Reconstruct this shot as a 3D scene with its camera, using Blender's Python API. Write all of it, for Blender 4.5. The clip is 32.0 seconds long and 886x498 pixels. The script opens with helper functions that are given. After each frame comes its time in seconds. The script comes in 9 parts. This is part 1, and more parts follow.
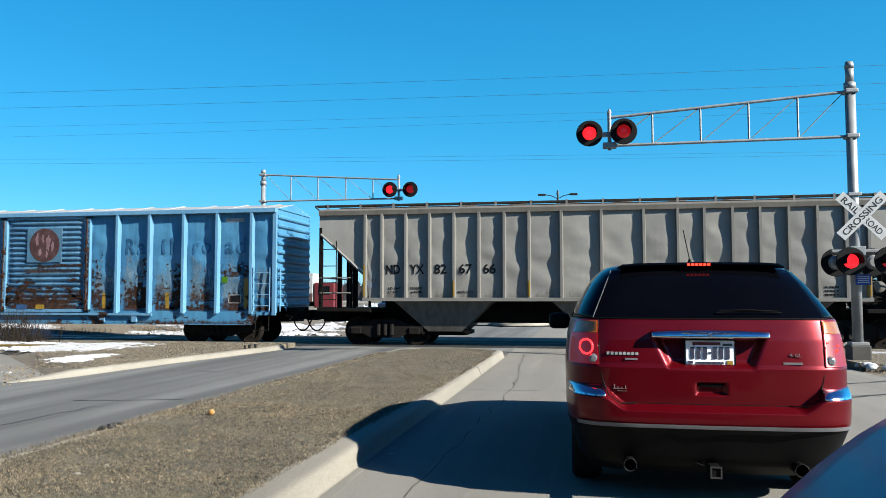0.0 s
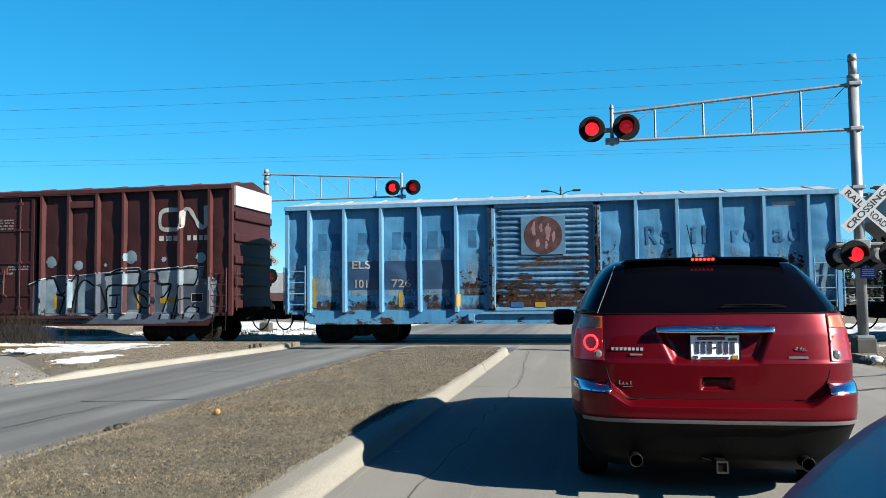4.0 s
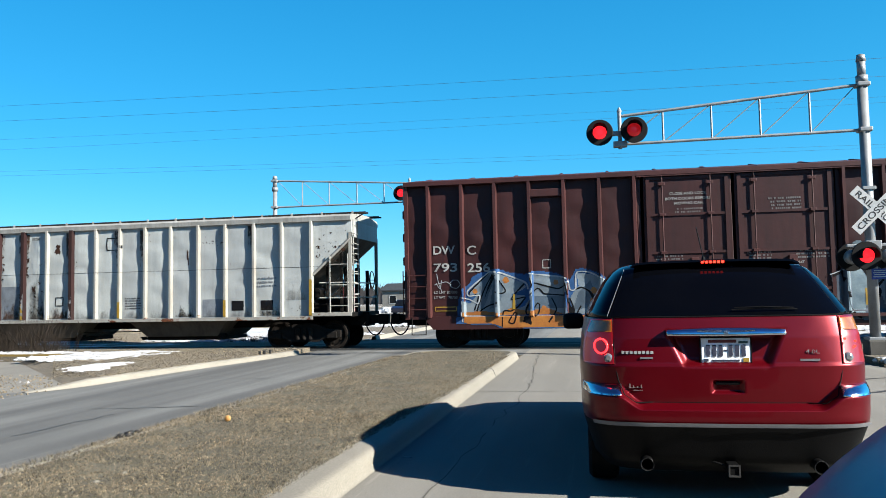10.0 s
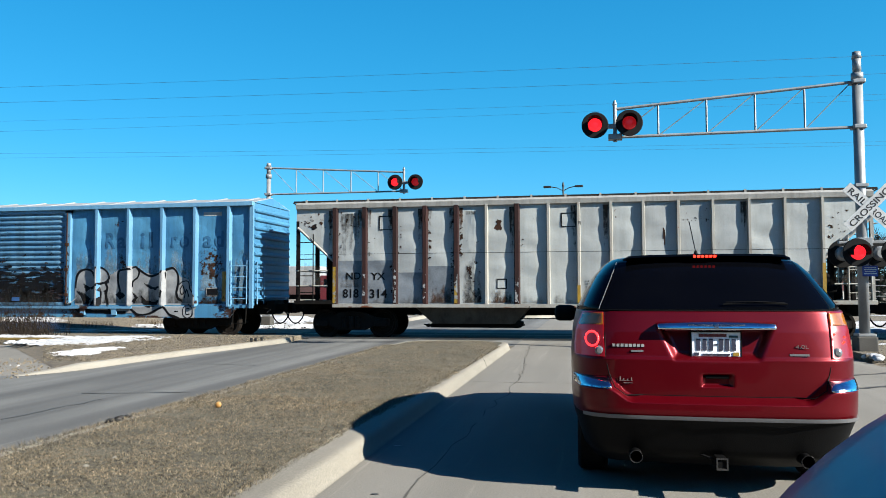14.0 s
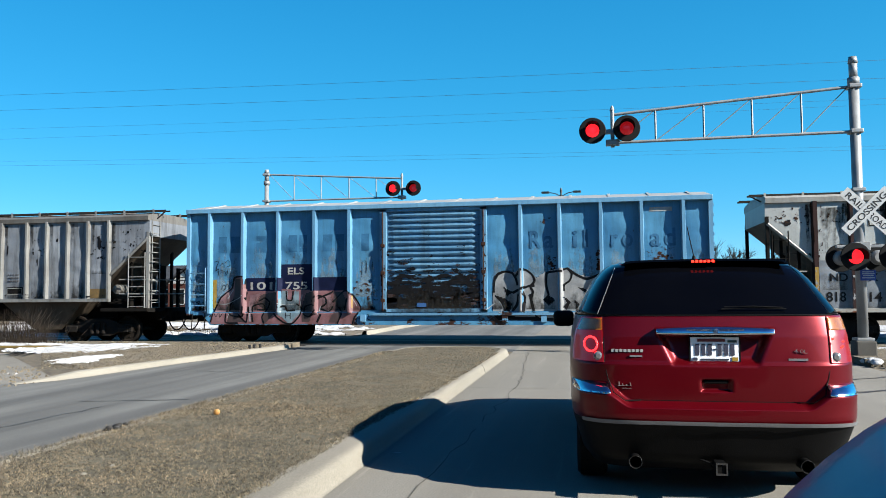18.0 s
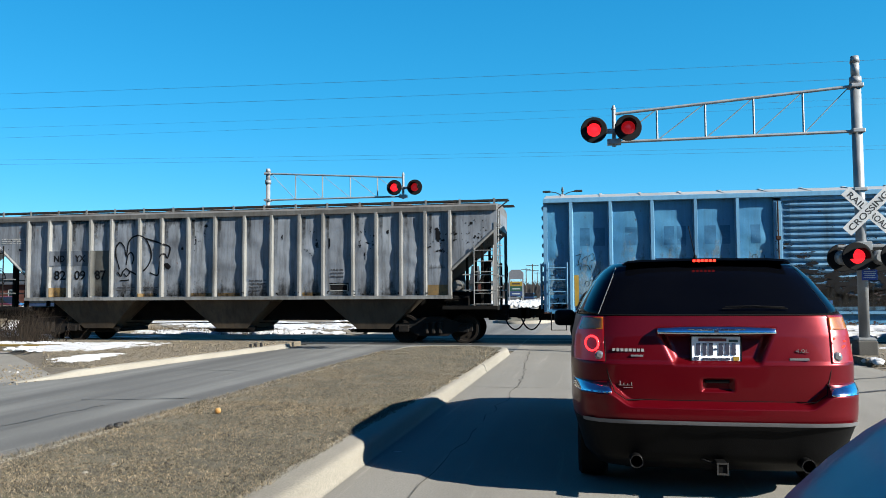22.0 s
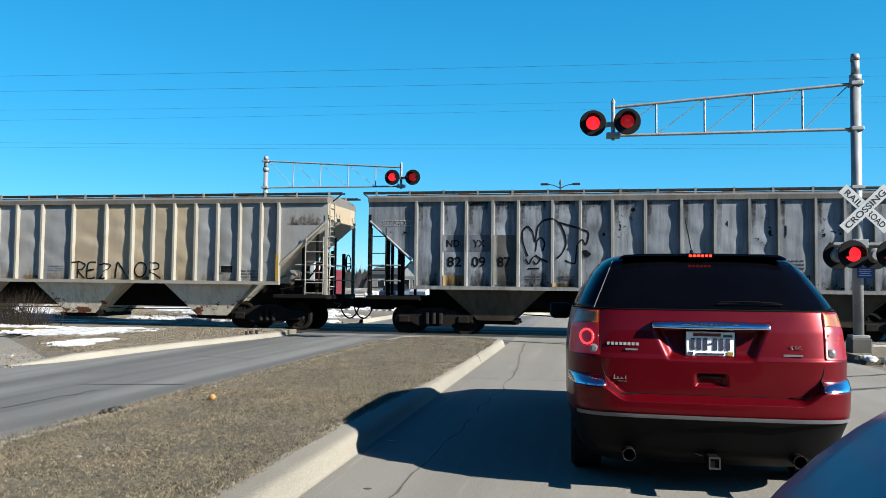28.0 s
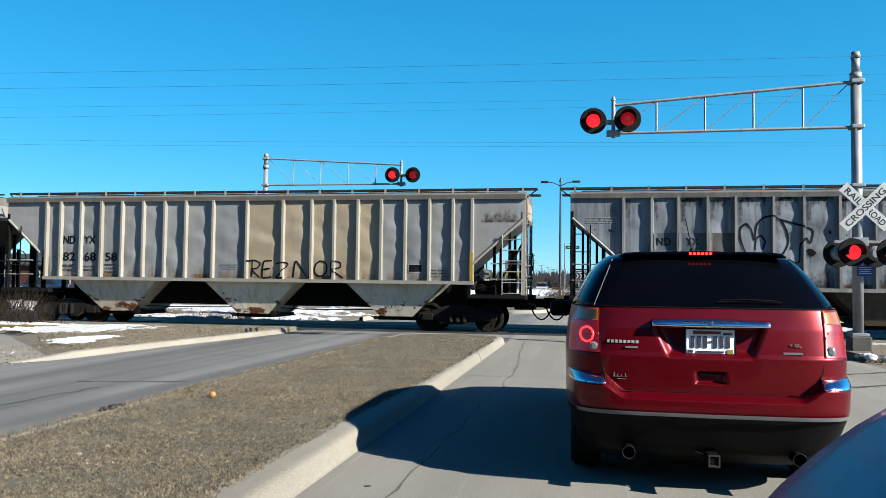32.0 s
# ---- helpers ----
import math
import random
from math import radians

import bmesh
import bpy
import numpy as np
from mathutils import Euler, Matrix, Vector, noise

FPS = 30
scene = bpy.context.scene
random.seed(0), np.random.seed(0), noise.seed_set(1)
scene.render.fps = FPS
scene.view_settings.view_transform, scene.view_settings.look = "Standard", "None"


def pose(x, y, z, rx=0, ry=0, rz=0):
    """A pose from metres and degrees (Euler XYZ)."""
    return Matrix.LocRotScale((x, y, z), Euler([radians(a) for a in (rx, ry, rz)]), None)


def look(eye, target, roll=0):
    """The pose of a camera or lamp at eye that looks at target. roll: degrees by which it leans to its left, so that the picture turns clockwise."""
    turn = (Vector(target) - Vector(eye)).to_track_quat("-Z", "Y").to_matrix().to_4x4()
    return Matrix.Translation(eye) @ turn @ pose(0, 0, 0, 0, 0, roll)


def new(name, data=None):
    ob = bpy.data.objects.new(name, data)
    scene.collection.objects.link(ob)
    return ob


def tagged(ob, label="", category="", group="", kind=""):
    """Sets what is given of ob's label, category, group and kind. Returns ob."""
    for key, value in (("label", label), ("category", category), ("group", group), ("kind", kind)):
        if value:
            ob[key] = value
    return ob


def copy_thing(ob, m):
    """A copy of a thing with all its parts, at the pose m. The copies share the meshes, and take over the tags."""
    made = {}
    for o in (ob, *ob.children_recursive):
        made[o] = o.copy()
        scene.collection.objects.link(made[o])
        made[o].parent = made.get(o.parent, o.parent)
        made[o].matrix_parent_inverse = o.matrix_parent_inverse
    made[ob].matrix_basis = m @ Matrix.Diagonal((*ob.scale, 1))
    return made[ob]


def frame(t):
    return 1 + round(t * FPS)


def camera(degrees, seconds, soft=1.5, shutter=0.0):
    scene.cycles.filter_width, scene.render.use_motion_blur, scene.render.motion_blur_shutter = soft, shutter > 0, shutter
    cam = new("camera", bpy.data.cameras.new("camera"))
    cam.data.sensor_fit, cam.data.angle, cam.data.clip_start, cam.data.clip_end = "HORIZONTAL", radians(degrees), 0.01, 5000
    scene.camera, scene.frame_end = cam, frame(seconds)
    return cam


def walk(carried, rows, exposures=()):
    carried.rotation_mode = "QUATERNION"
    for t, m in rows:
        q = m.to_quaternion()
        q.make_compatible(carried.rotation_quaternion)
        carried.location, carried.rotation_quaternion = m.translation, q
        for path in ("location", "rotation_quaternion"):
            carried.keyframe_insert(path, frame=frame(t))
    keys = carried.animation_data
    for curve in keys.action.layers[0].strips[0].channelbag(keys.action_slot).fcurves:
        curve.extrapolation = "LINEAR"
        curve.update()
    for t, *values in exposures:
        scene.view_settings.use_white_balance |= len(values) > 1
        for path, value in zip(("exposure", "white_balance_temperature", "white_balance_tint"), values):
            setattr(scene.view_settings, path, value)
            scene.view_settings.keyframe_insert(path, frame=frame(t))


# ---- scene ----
# The eye is at (0, 0, 1.45); x runs along the track, y along the road, rails at z = 0.
EYE = (0.0, 0.0, 1.45)
cam = camera(59.2, 32.0, 0.5)


def view(yaw, pitch, roll):
    """A camera pose at the eye: yaw to the left of the road, pitch up, roll."""
    a, b = radians(yaw), radians(pitch)
    return look(EYE, (EYE[0] - math.sin(a) * math.cos(b), EYE[1] + math.cos(a) * math.cos(b), EYE[2] + math.sin(b)), roll)


walk(cam, [(t, view(*v)) for t, *v in [
(0, 10.39, 3.47, -0.01), (0.5, 10.34, 3.37, -0.08), (1, 10.31, 3.26, -0.02), (1.5, 10.39, 3.18, -0.04), (2, 10.45, 3.23, -0.22), (2.5, 10.49, 3.23, -0.36), (3, 10.61, 3.30, -0.48), (3.5, 10.61, 3.27, -0.54), (5.5, 10.88, 3.40, -0.86), (6, 10.86, 3.38, -0.85), (6.5, 10.95, 3.44, -0.96), (7, 10.98, 3.46, -0.99), (7.5, 11.01, 3.49, -1.05), (8, 11.36, 3.63, -1.17), (8.5, 11.23, 3.60, -0.99), (9, 11.19, 3.61, -1.01), (9.5, 11.18, 3.61, -1.03), (10, 11.28, 3.66, -1.09), (10.5, 10.20, 3.37, -0.54), (11, 10.02, 2.57, 0.64), (11.5, 10.56, 3.04, -0.03), (12, 10.77, 3.21, -0.55), (12.5, 10.85, 3.18, -0.61), (13, 10.97, 3.17, -0.64), (13.5, 11.06, 3.29, -0.94), (14, 10.79, 2.92, -0.17), (14.5, 10.85, 3.01, -0.46), (16.5, 10.42, 3.26, -0.14), (17, 10.46, 3.08, 0.09), (17.5, 10.65, 3.30, -0.27), (18, 10.66, 3.36, -0.42), (18.5, 10.80, 3.41, -0.52), (19, 10.82, 3.41, -0.55), (19.5, 10.91, 3.37, -0.52), (20, 10.80, 3.30, -0.36), (20.5, 10.80, 3.34, -0.40), (21, 10.76, 3.34, -0.37), (21.5, 10.79, 3.35, -0.40), (22, 10.75, 3.30, -0.34), (22.5, 10.96, 3.47, -0.72), (23, 10.87, 3.36, -0.50), (23.5, 10.84, 3.33, -0.44), (24, 10.83, 3.31, -0.44), (24.5, 10.51, 2.84, 0.31), (25, 10.40, 2.74, 0.29), (25.5, 10.41, 2.76, 0.08), (26, 10.47, 3.00, -0.19), (26.5, 10.86, 3.14, 0.48), (28.5, 10.42, 2.43, 0.65), (29, 10.34, 2.36, 0.67), (29.5, 10.38, 2.44, 0.65), (30, 10.36, 2.44, 0.64), (30.5, 10.24, 2.43, 0.64), (31, 10.44, 2.40, 0.84), (31.5, 10.54, 2.44, 0.73), (32, 10.52, 2.44, 0.70)]], [(0, 1.71), (3, 1.72), (6, 1.84), (9.5, 1.86), (11.5, 1.76), (13, 1.73), (32, 1.73)])

# ---- light ----
SUN_AZ = radians(-20.0)      # from +x towards -y
SUN_EL = radians(30.0)
world = bpy.data.worlds.new("world")
scene.world = world
world.use_nodes = True
sky = world.node_tree.nodes.new("ShaderNodeTexSky")
sky.sky_type = "NISHITA"
sky.sun_disc = False
sky.sun_elevation = SUN_EL
sky.sun_rotation = radians(90.0) - SUN_AZ
sky.altitude, sky.air_density, sky.dust_density, sky.ozone_density = 200.0, 0.85, 0.0, 6.0
deep = world.node_tree.nodes.new("ShaderNodeHueSaturation")
deep.inputs["Hue"].default_value, deep.inputs["Saturation"].default_value = 0.4893, 1.25
world.node_tree.links.new(sky.outputs[0], deep.inputs["Color"])
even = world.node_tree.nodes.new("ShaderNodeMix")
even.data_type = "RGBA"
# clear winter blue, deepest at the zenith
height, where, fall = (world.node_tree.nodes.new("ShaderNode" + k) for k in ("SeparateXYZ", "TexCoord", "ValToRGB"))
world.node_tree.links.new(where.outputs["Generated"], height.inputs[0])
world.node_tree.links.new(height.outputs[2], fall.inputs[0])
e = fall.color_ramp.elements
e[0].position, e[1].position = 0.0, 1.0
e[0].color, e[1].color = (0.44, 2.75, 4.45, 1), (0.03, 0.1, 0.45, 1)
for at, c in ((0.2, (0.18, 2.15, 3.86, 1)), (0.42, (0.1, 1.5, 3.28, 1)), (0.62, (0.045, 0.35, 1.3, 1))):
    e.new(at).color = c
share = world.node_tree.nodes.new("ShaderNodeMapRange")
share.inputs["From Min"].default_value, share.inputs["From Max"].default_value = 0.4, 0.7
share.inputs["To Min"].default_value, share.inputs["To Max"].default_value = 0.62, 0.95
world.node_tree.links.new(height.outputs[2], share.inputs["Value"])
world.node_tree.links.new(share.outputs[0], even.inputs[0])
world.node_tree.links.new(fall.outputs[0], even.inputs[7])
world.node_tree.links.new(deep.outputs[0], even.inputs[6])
# and brightens on the sun's side
toward, glow_part, glare = (world.node_tree.nodes.new("ShaderNode" + k) for k in ("VectorMath", "MapRange", "VectorMath"))
toward.operation, glare.operation = "DOT_PRODUCT", "SCALE"
toward.inputs[1].default_value = (math.cos(SUN_EL) * math.cos(SUN_AZ), math.cos(SUN_EL) * math.sin(SUN_AZ), math.sin(SUN_EL))
glow_part.inputs["From Min"].default_value, glow_part.inputs["From Max"].default_value = 0.15, 0.85
glow_part.inputs["To Min"].default_value, glow_part.inputs["To Max"].default_value = 1.0, 2.2
world.node_tree.links.new(where.outputs["Generated"], toward.inputs[0])
world.node_tree.links.new(toward.outputs["Value"], glow_part.inputs["Value"])
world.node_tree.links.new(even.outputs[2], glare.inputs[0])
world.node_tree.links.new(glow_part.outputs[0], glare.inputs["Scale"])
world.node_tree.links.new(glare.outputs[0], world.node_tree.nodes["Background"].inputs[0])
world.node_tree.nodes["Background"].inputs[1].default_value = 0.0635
sun = new("sun", bpy.data.lights.new("sun", "SUN"))
sun.data.energy, sun.data.angle, sun.data.color = 5.0, radians(0.53), (1.0, 0.97, 0.88)
TO_SUN = Vector((math.cos(SUN_EL) * math.cos(SUN_AZ), math.cos(SUN_EL) * math.sin(SUN_AZ), math.sin(SUN_EL)))
sun.matrix_world = look(TO_SUN * 100, (0, 0, 0))


# ---- materials ----
def nodes(name):
    m = bpy.data.materials.new(name)
    m.use_nodes = True
    return m, m.node_tree.nodes, m.node_tree.links, m.node_tree.nodes["Principled BSDF"]


def tex(n, l, scale, detail=4.0, stretch=(1, 1, 1), rough=0.55, kind="Object"):
    tc, mp, no = n.new("ShaderNodeTexCoord"), n.new("ShaderNodeMapping"), n.new("ShaderNodeTexNoise")
    mp.inputs["Scale"].default_value = stretch
    no.inputs["Scale"].default_value, no.inputs["Detail"].default_value, no.inputs["Roughness"].default_value = scale, detail, rough
    l.new(tc.outputs[kind], mp.inputs[0])
    l.new(mp.outputs[0], no.inputs["Vector"])
    return no.outputs["Fac"]


def ramp(n, l, fac, lo, hi, a=(0, 0, 0, 1), b=(1, 1, 1, 1)):
    r = n.new("ShaderNodeValToRGB")
    r.color_ramp.elements[0].position, r.color_ramp.elements[1].position = lo, hi
    r.color_ramp.elements[0].color, r.color_ramp.elements[1].color = a, b
    l.new(fac, r.inputs[0])
    return r.outputs[0]


def mix(n, l, fac, a, b, mode="MIX"):
    x = n.new("ShaderNodeMix")
    x.data_type, x.blend_type = "RGBA", mode
    for sock, v in ((x.inputs[0], fac), (x.inputs[6], a), (x.inputs[7], b)):
        if isinstance(v, (int, float)):
            sock.default_value = v
        elif isinstance(v, tuple):
            sock.default_value = (*v[:3], 1)
        else:
            l.new(v, sock)
    return x.outputs[2]


def bump(n, l, b, height, strength=0.3, dist=0.02):
    u = n.new("ShaderNodeBump")
    u.inputs["Strength"].default_value, u.inputs["Distance"].default_value = strength, dist
    l.new(height, u.inputs["Height"])
    l.new(u.outputs[0], b.inputs["Normal"])


def mat(name, a, b=None, scale=3.0, rough=0.6, metal=0.0, fine=40.0, rel=0.2, coat=0.0, kind="Object", vary=0.0):
    """A plain surface: two colours mixed by coarse noise, fine grain in colour and relief."""
    b = b or tuple(c * 0.8 for c in a)
    m, n, l, p = nodes(name)
    col = mix(n, l, ramp(n, l, tex(n, l, scale, kind=kind), 0.35, 0.65), a, b)
    grain = tex(n, l, fine, 3.0, kind=kind)
    col = mix(n, l, 0.25, col, ramp(n, l, grain, 0.3, 0.7, (0.25, 0.25, 0.25, 1), (1, 1, 1, 1)), "MULTIPLY")
    if vary:
        info = n.new("ShaderNodeObjectInfo")
        col = mix(n, l, vary, col, ramp(n, l, info.outputs["Random"], 0, 1, (0.35, 0.35, 0.35, 1), (1.2, 1.2, 1.2, 1)), "MULTIPLY")
    l.new(col, p.inputs["Base Color"])
    p.inputs["Roughness"].default_value, p.inputs["Metallic"].default_value = rough, metal
    p.inputs["Coat Weight"].default_value = coat
    if rough > 0.7:
        p.inputs["Specular IOR Level"].default_value = 0.16
    if rel:
        bump(n, l, p, grain, rel, 0.01)
    return m


def paint(name, base, faded, dirt, rust=0.0, soot=0.35, rough=0.5, rust_to=1.7, rust_col=(0.13, 0.045, 0.02), scuff=0.0):
    """Old freight-car paint: fading, vertical streaks of dirt, rust that is thickest low down (a band with its own ragged edge)."""
    m, n, l, p = nodes(name)
    col = mix(n, l, ramp(n, l, tex(n, l, 0.9, 5), 0.35, 0.7), base, faded)
    streak = tex(n, l, 2.2, 6, (2.6, 2.6, 0.22), 0.7)
    col = mix(n, l, mix(n, l, 1.0, ramp(n, l, streak, 0.45, 0.75), (soot, soot, soot), "MULTIPLY"), col, dirt)
    grain = tex(n, l, 30, 4)
    col = mix(n, l, 0.18, col, ramp(n, l, grain, 0.3, 0.7, (0.3, 0.3, 0.3, 1), (1, 1, 1, 1)), "MULTIPLY")
    if rust:
        tc, sep = n.new("ShaderNodeTexCoord"), n.new("ShaderNodeSeparateXYZ")
        l.new(tc.outputs["Object"], sep.inputs[0])
        low = n.new("ShaderNodeMapRange")
        low.inputs[1].default_value, low.inputs[2].default_value = 0.6, rust_to
        low.inputs[3].default_value, low.inputs[4].default_value = 0.17, -0.1
        l.new(sep.outputs[2], low.inputs[0])
        add = n.new("ShaderNodeMath")
        l.new(tex(n, l, 1.7, 9, (1, 1, 1.8), 0.72), add.inputs[0])
        l.new(low.outputs[0], add.inputs[1])
        where = ramp(n, l, add.outputs[0], 0.70 - 0.16 * rust, 0.73 - 0.16 * rust)
        rcol = mix(n, l, ramp(n, l, tex(n, l, 9, 5), 0.3, 0.7), rust_col, tuple(c * 0.35 for c in rust_col))
        col = mix(n, l, where, col, rcol)
    if scuff:
        marks = ramp(n, l, tex(n, l, 3.2, 10, (1, 1, 0.8), 0.78), 0.66 - 0.05 * scuff, 0.69 - 0.05 * scuff)
        col = mix(n, l, marks, col, mix(n, l, ramp(n, l, tex(n, l, 4, 3), 0.4, 0.6), (0.03, 0.022, 0.018), rust_col))
    info = n.new("ShaderNodeObjectInfo")
    col = mix(n, l, 1.0, col, ramp(n, l, info.outputs["Random"], 0, 1, (0.86, 0.86, 0.87, 1), (1.08, 1.07, 1.05, 1)), "MULTIPLY")
    l.new(col, p.inputs["Base Color"])
    p.inputs["Roughness"].default_value, p.inputs["Specular IOR Level"].default_value = rough, 0.25
    bump(n, l, p, tex(n, l, 5, 5), 0.15, 0.03)
    return m


def sums(n, l, op, a, b):
    """One arithmetic node of two values or sockets."""
    x = n.new("ShaderNodeMath")
    x.operation = op
    for sock, v in zip(x.inputs, (a, b)):
        if isinstance(v, (int, float)):
            sock.default_value = v
        else:
            l.new(v, sock)
    return x.outputs[0]


def stain_film(name, a, b, cut, soft=0.12, from_top=False, most=0.9, stretch=(3.0, 3.0, 0.45), lean=0.34):
    """A thin film of rust or soot with gaps: streaked, cloudy, thickest at its foot (or top), thinning out at the sides."""
    m, n, l, p = nodes(name)
    tc, sep = n.new("ShaderNodeTexCoord"), n.new("ShaderNodeSeparateXYZ")
    l.new(tc.outputs["Generated"], sep.inputs[0])
    cloud = sums(n, l, "ADD", sums(n, l, "MULTIPLY", tex(n, l, 2.0, 7, stretch, 0.7), 0.55), sums(n, l, "MULTIPLY", tex(n, l, 8.0, 7, (1, 1, 0.8), 0.75), 0.45))
    end = ramp(n, l, sep.outputs[2], 0.0, 1.0, *(((0, 0, 0, 1), (1, 1, 1, 1)) if from_top else ((1, 1, 1, 1), (0, 0, 0, 1))))
    side = ramp(n, l, sums(n, l, "PINGPONG", sep.outputs[0], 0.5), 0.0, 0.18)
    f = sums(n, l, "ADD", cloud, sums(n, l, "MULTIPLY", sums(n, l, "SUBTRACT", end, 0.5), lean))
    f = sums(n, l, "ADD", f, sums(n, l, "MULTIPLY", sums(n, l, "SUBTRACT", side, 1.0), 0.22))
    l.new(ramp(n, l, f, cut, cut + soft, (0, 0, 0, 1), (most, most, most, 1)), p.inputs["Alpha"])
    l.new(mix(n, l, ramp(n, l, tex(n, l, 6, 6), 0.35, 0.65), a, b), p.inputs["Base Color"])
    p.inputs["Roughness"].default_value = 0.85
    p.inputs["Specular IOR Level"].default_value = 0.15
    return m


def glow(name, col, strength):
    m, n, l, p = nodes(name)
    p.inputs["Base Color"].default_value = (*col, 1)
    p.inputs["Emission Color"].default_value = (*col, 1)
    p.inputs["Emission Strength"].default_value = strength
    p.inputs["Roughness"].default_value = 0.3
    return m


def led_lens(name, col, strength):
    """A lit lens of many small points."""
    m, n, l, p = nodes(name)
    tc, vo = n.new("ShaderNodeTexCoord"), n.new("ShaderNodeTexVoronoi")
    vo.inputs["Scale"].default_value = 85.0
    l.new(tc.outputs["Object"], vo.inputs["Vector"])
    l.new(ramp(n, l, vo.outputs["Distance"], 0.25, 0.75, (1, 1, 1, 1), (0.55, 0.55, 0.55, 1)), p.inputs["Emission Strength"])
    cells = mix(n, l, ramp(n, l, vo.outputs["Distance"], 0.2, 0.7, (1, 1, 1, 1), (0, 0, 0, 1)), tuple(c * strength * 0.75 for c in col), tuple(c * strength for c in col))
    l.new(cells, p.inputs["Emission Color"])
    p.inputs["Base Color"].default_value = (col[0] * 0.3, 0.004, 0.006, 1)
    p.inputs["Roughness"].default_value = 0.3
    return m


def flat_film(name, a, rough=0.6):
    m = mat(name, a, tuple(c * 0.7 for c in a), 2.5, rough, 0, 25, 0.05)
    m.node_tree.nodes["Principled BSDF"].inputs["Specular IOR Level"].default_value = 0.12
    return m


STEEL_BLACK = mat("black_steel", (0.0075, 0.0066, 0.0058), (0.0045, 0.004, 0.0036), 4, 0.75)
WHEEL_STEEL = mat("wheel_steel", (0.015, 0.012, 0.01), (0.007, 0.006, 0.0052), 6, 0.7)
for m in (STEEL_BLACK, WHEEL_STEEL):
    m.node_tree.nodes["Principled BSDF"].inputs["Specular IOR Level"].default_value = 0.06
TRUCK_STEEL = mat("truck_steel", (0.00806, 0.006076, 0.004836), (0.003596, 0.002976, 0.00248), 7, 0.85, 0, 30, 0.4)
RUSTY = mat("rusty_steel", (0.03676, 0.01465, 0.006798), (0.01716, 0.007392, 0.004356), 5, 0.85)
GALV = mat("galvanised_steel", (0.2244, 0.231, 0.2343), (0.1716, 0.1769, 0.1815), 3, 0.5, 0.25, 60, 0.1)
YELLOW = mat("yellow_film", (0.2415, 0.1449, 0.009702), (0.1932, 0.1159, 0.009702), 5, 0.5)
WHITE = mat("white_paint", (0.3007, 0.3007, 0.2927), (0.2406, 0.2406, 0.2325), 3, 0.5, rel=0.05)
BLACK = mat("black_paint", (0.004884, 0.004884, 0.005412), (0.007392, 0.007392, 0.007854), 3, 0.5, rel=0.05)


def asphalt(name, a, b, seam):
    """Old asphalt: tyre bands along the lane, broad stains, pale aggregate, fine relief."""
    m, n, l, p = nodes(name)
    bands = tex(n, l, 1.0, 3, (1.15, 0.035, 1))
    col = mix(n, l, ramp(n, l, bands, 0.36, 0.62), a, b)
    col = mix(n, l, mix(n, l, 1.0, ramp(n, l, tex(n, l, 0.55, 7, (1, 0.35, 1), 0.65), 0.4, 0.66), (0.55, 0.55, 0.55), "MULTIPLY"), col, seam)
    streak = ramp(n, l, tex(n, l, 5.0, 6, (1.6, 0.05, 1), 0.7), 0.6, 0.72)
    col = mix(n, l, mix(n, l, 1.0, streak, (0.35, 0.35, 0.35), "MULTIPLY"), col, tuple(1.5 * c for c in a))
    grain = tex(n, l, 70, 4)
    col = mix(n, l, 0.5, col, ramp(n, l, grain, 0.32, 0.7, (0.45, 0.45, 0.45, 1), (1.15, 1.15, 1.15, 1)), "MULTIPLY")
    l.new(col, p.inputs["Base Color"])
    p.inputs["Roughness"].default_value, p.inputs["Specular IOR Level"].default_value = 0.9, 0.25
    bump(n, l, p, grain, 0.35, 0.008)
    return m


CONCRETE = asphalt("worn_concrete", (0.1777, 0.1671, 0.1476), (0.1466, 0.1377, 0.1208), (0.1111, 0.1048, 0.0924))
KERB = asphalt("kerb_concrete", (0.2358, 0.2172, 0.1812), (0.1797, 0.1647, 0.1371), (0.09737, 0.08612, 0.06889))
ASPHALT = asphalt("worn_asphalt", (0.1456, 0.1447, 0.1376), (0.07281, 0.07234, 0.07023), (0.05958, 0.05937, 0.05804))
SNOW = mat("old_snow", (0.4165, 0.4266, 0.447), (0.3047, 0.3047, 0.3047), 4, 0.7, 0, 18, 0.5)
BALLAST = mat("ballast", (0.05386, 0.04897, 0.04402), (0.02449, 0.02204, 0.02086), 9, 0.95, 0, 22, 0.9)
TIE = mat("tie_wood", (0.02204, 0.01591, 0.01221), (0.01221, 0.009768, 0.008052), 4, 0.9)
RAIL = mat("rail_steel", (0.06118, 0.04897, 0.04165), (0.03676, 0.02693, 0.02204), 4, 0.4, 0.6)
RUBBER = mat("crossing_panel", (0.01465, 0.01465, 0.01518), (0.02204, 0.02152, 0.02086), 3, 0.8)


# ---- mesh helpers ----
def box(bm, x0, x1, y0, y1, z0, z1, bevel=0.0):
    vs = [bm.verts.new(c) for c in ((x0, y0, z0), (x1, y0, z0), (x1, y1, z0), (x0, y1, z0), (x0, y0, z1), (x1, y0, z1), (x1, y1, z1), (x0, y1, z1))]
    fs = [bm.faces.new([vs[i] for i in q]) for q in ((0, 3, 2, 1), (4, 5, 6, 7), (0, 1, 5, 4), (1, 2, 6, 5), (2, 3, 7, 6), (3, 0, 4, 7))]
    if bevel:
        edges = list({e for f in fs for e in f.edges})
        bmesh.ops.bevel(bm, geom=edges, offset=bevel, segments=2, affect="EDGES", profile=0.5)


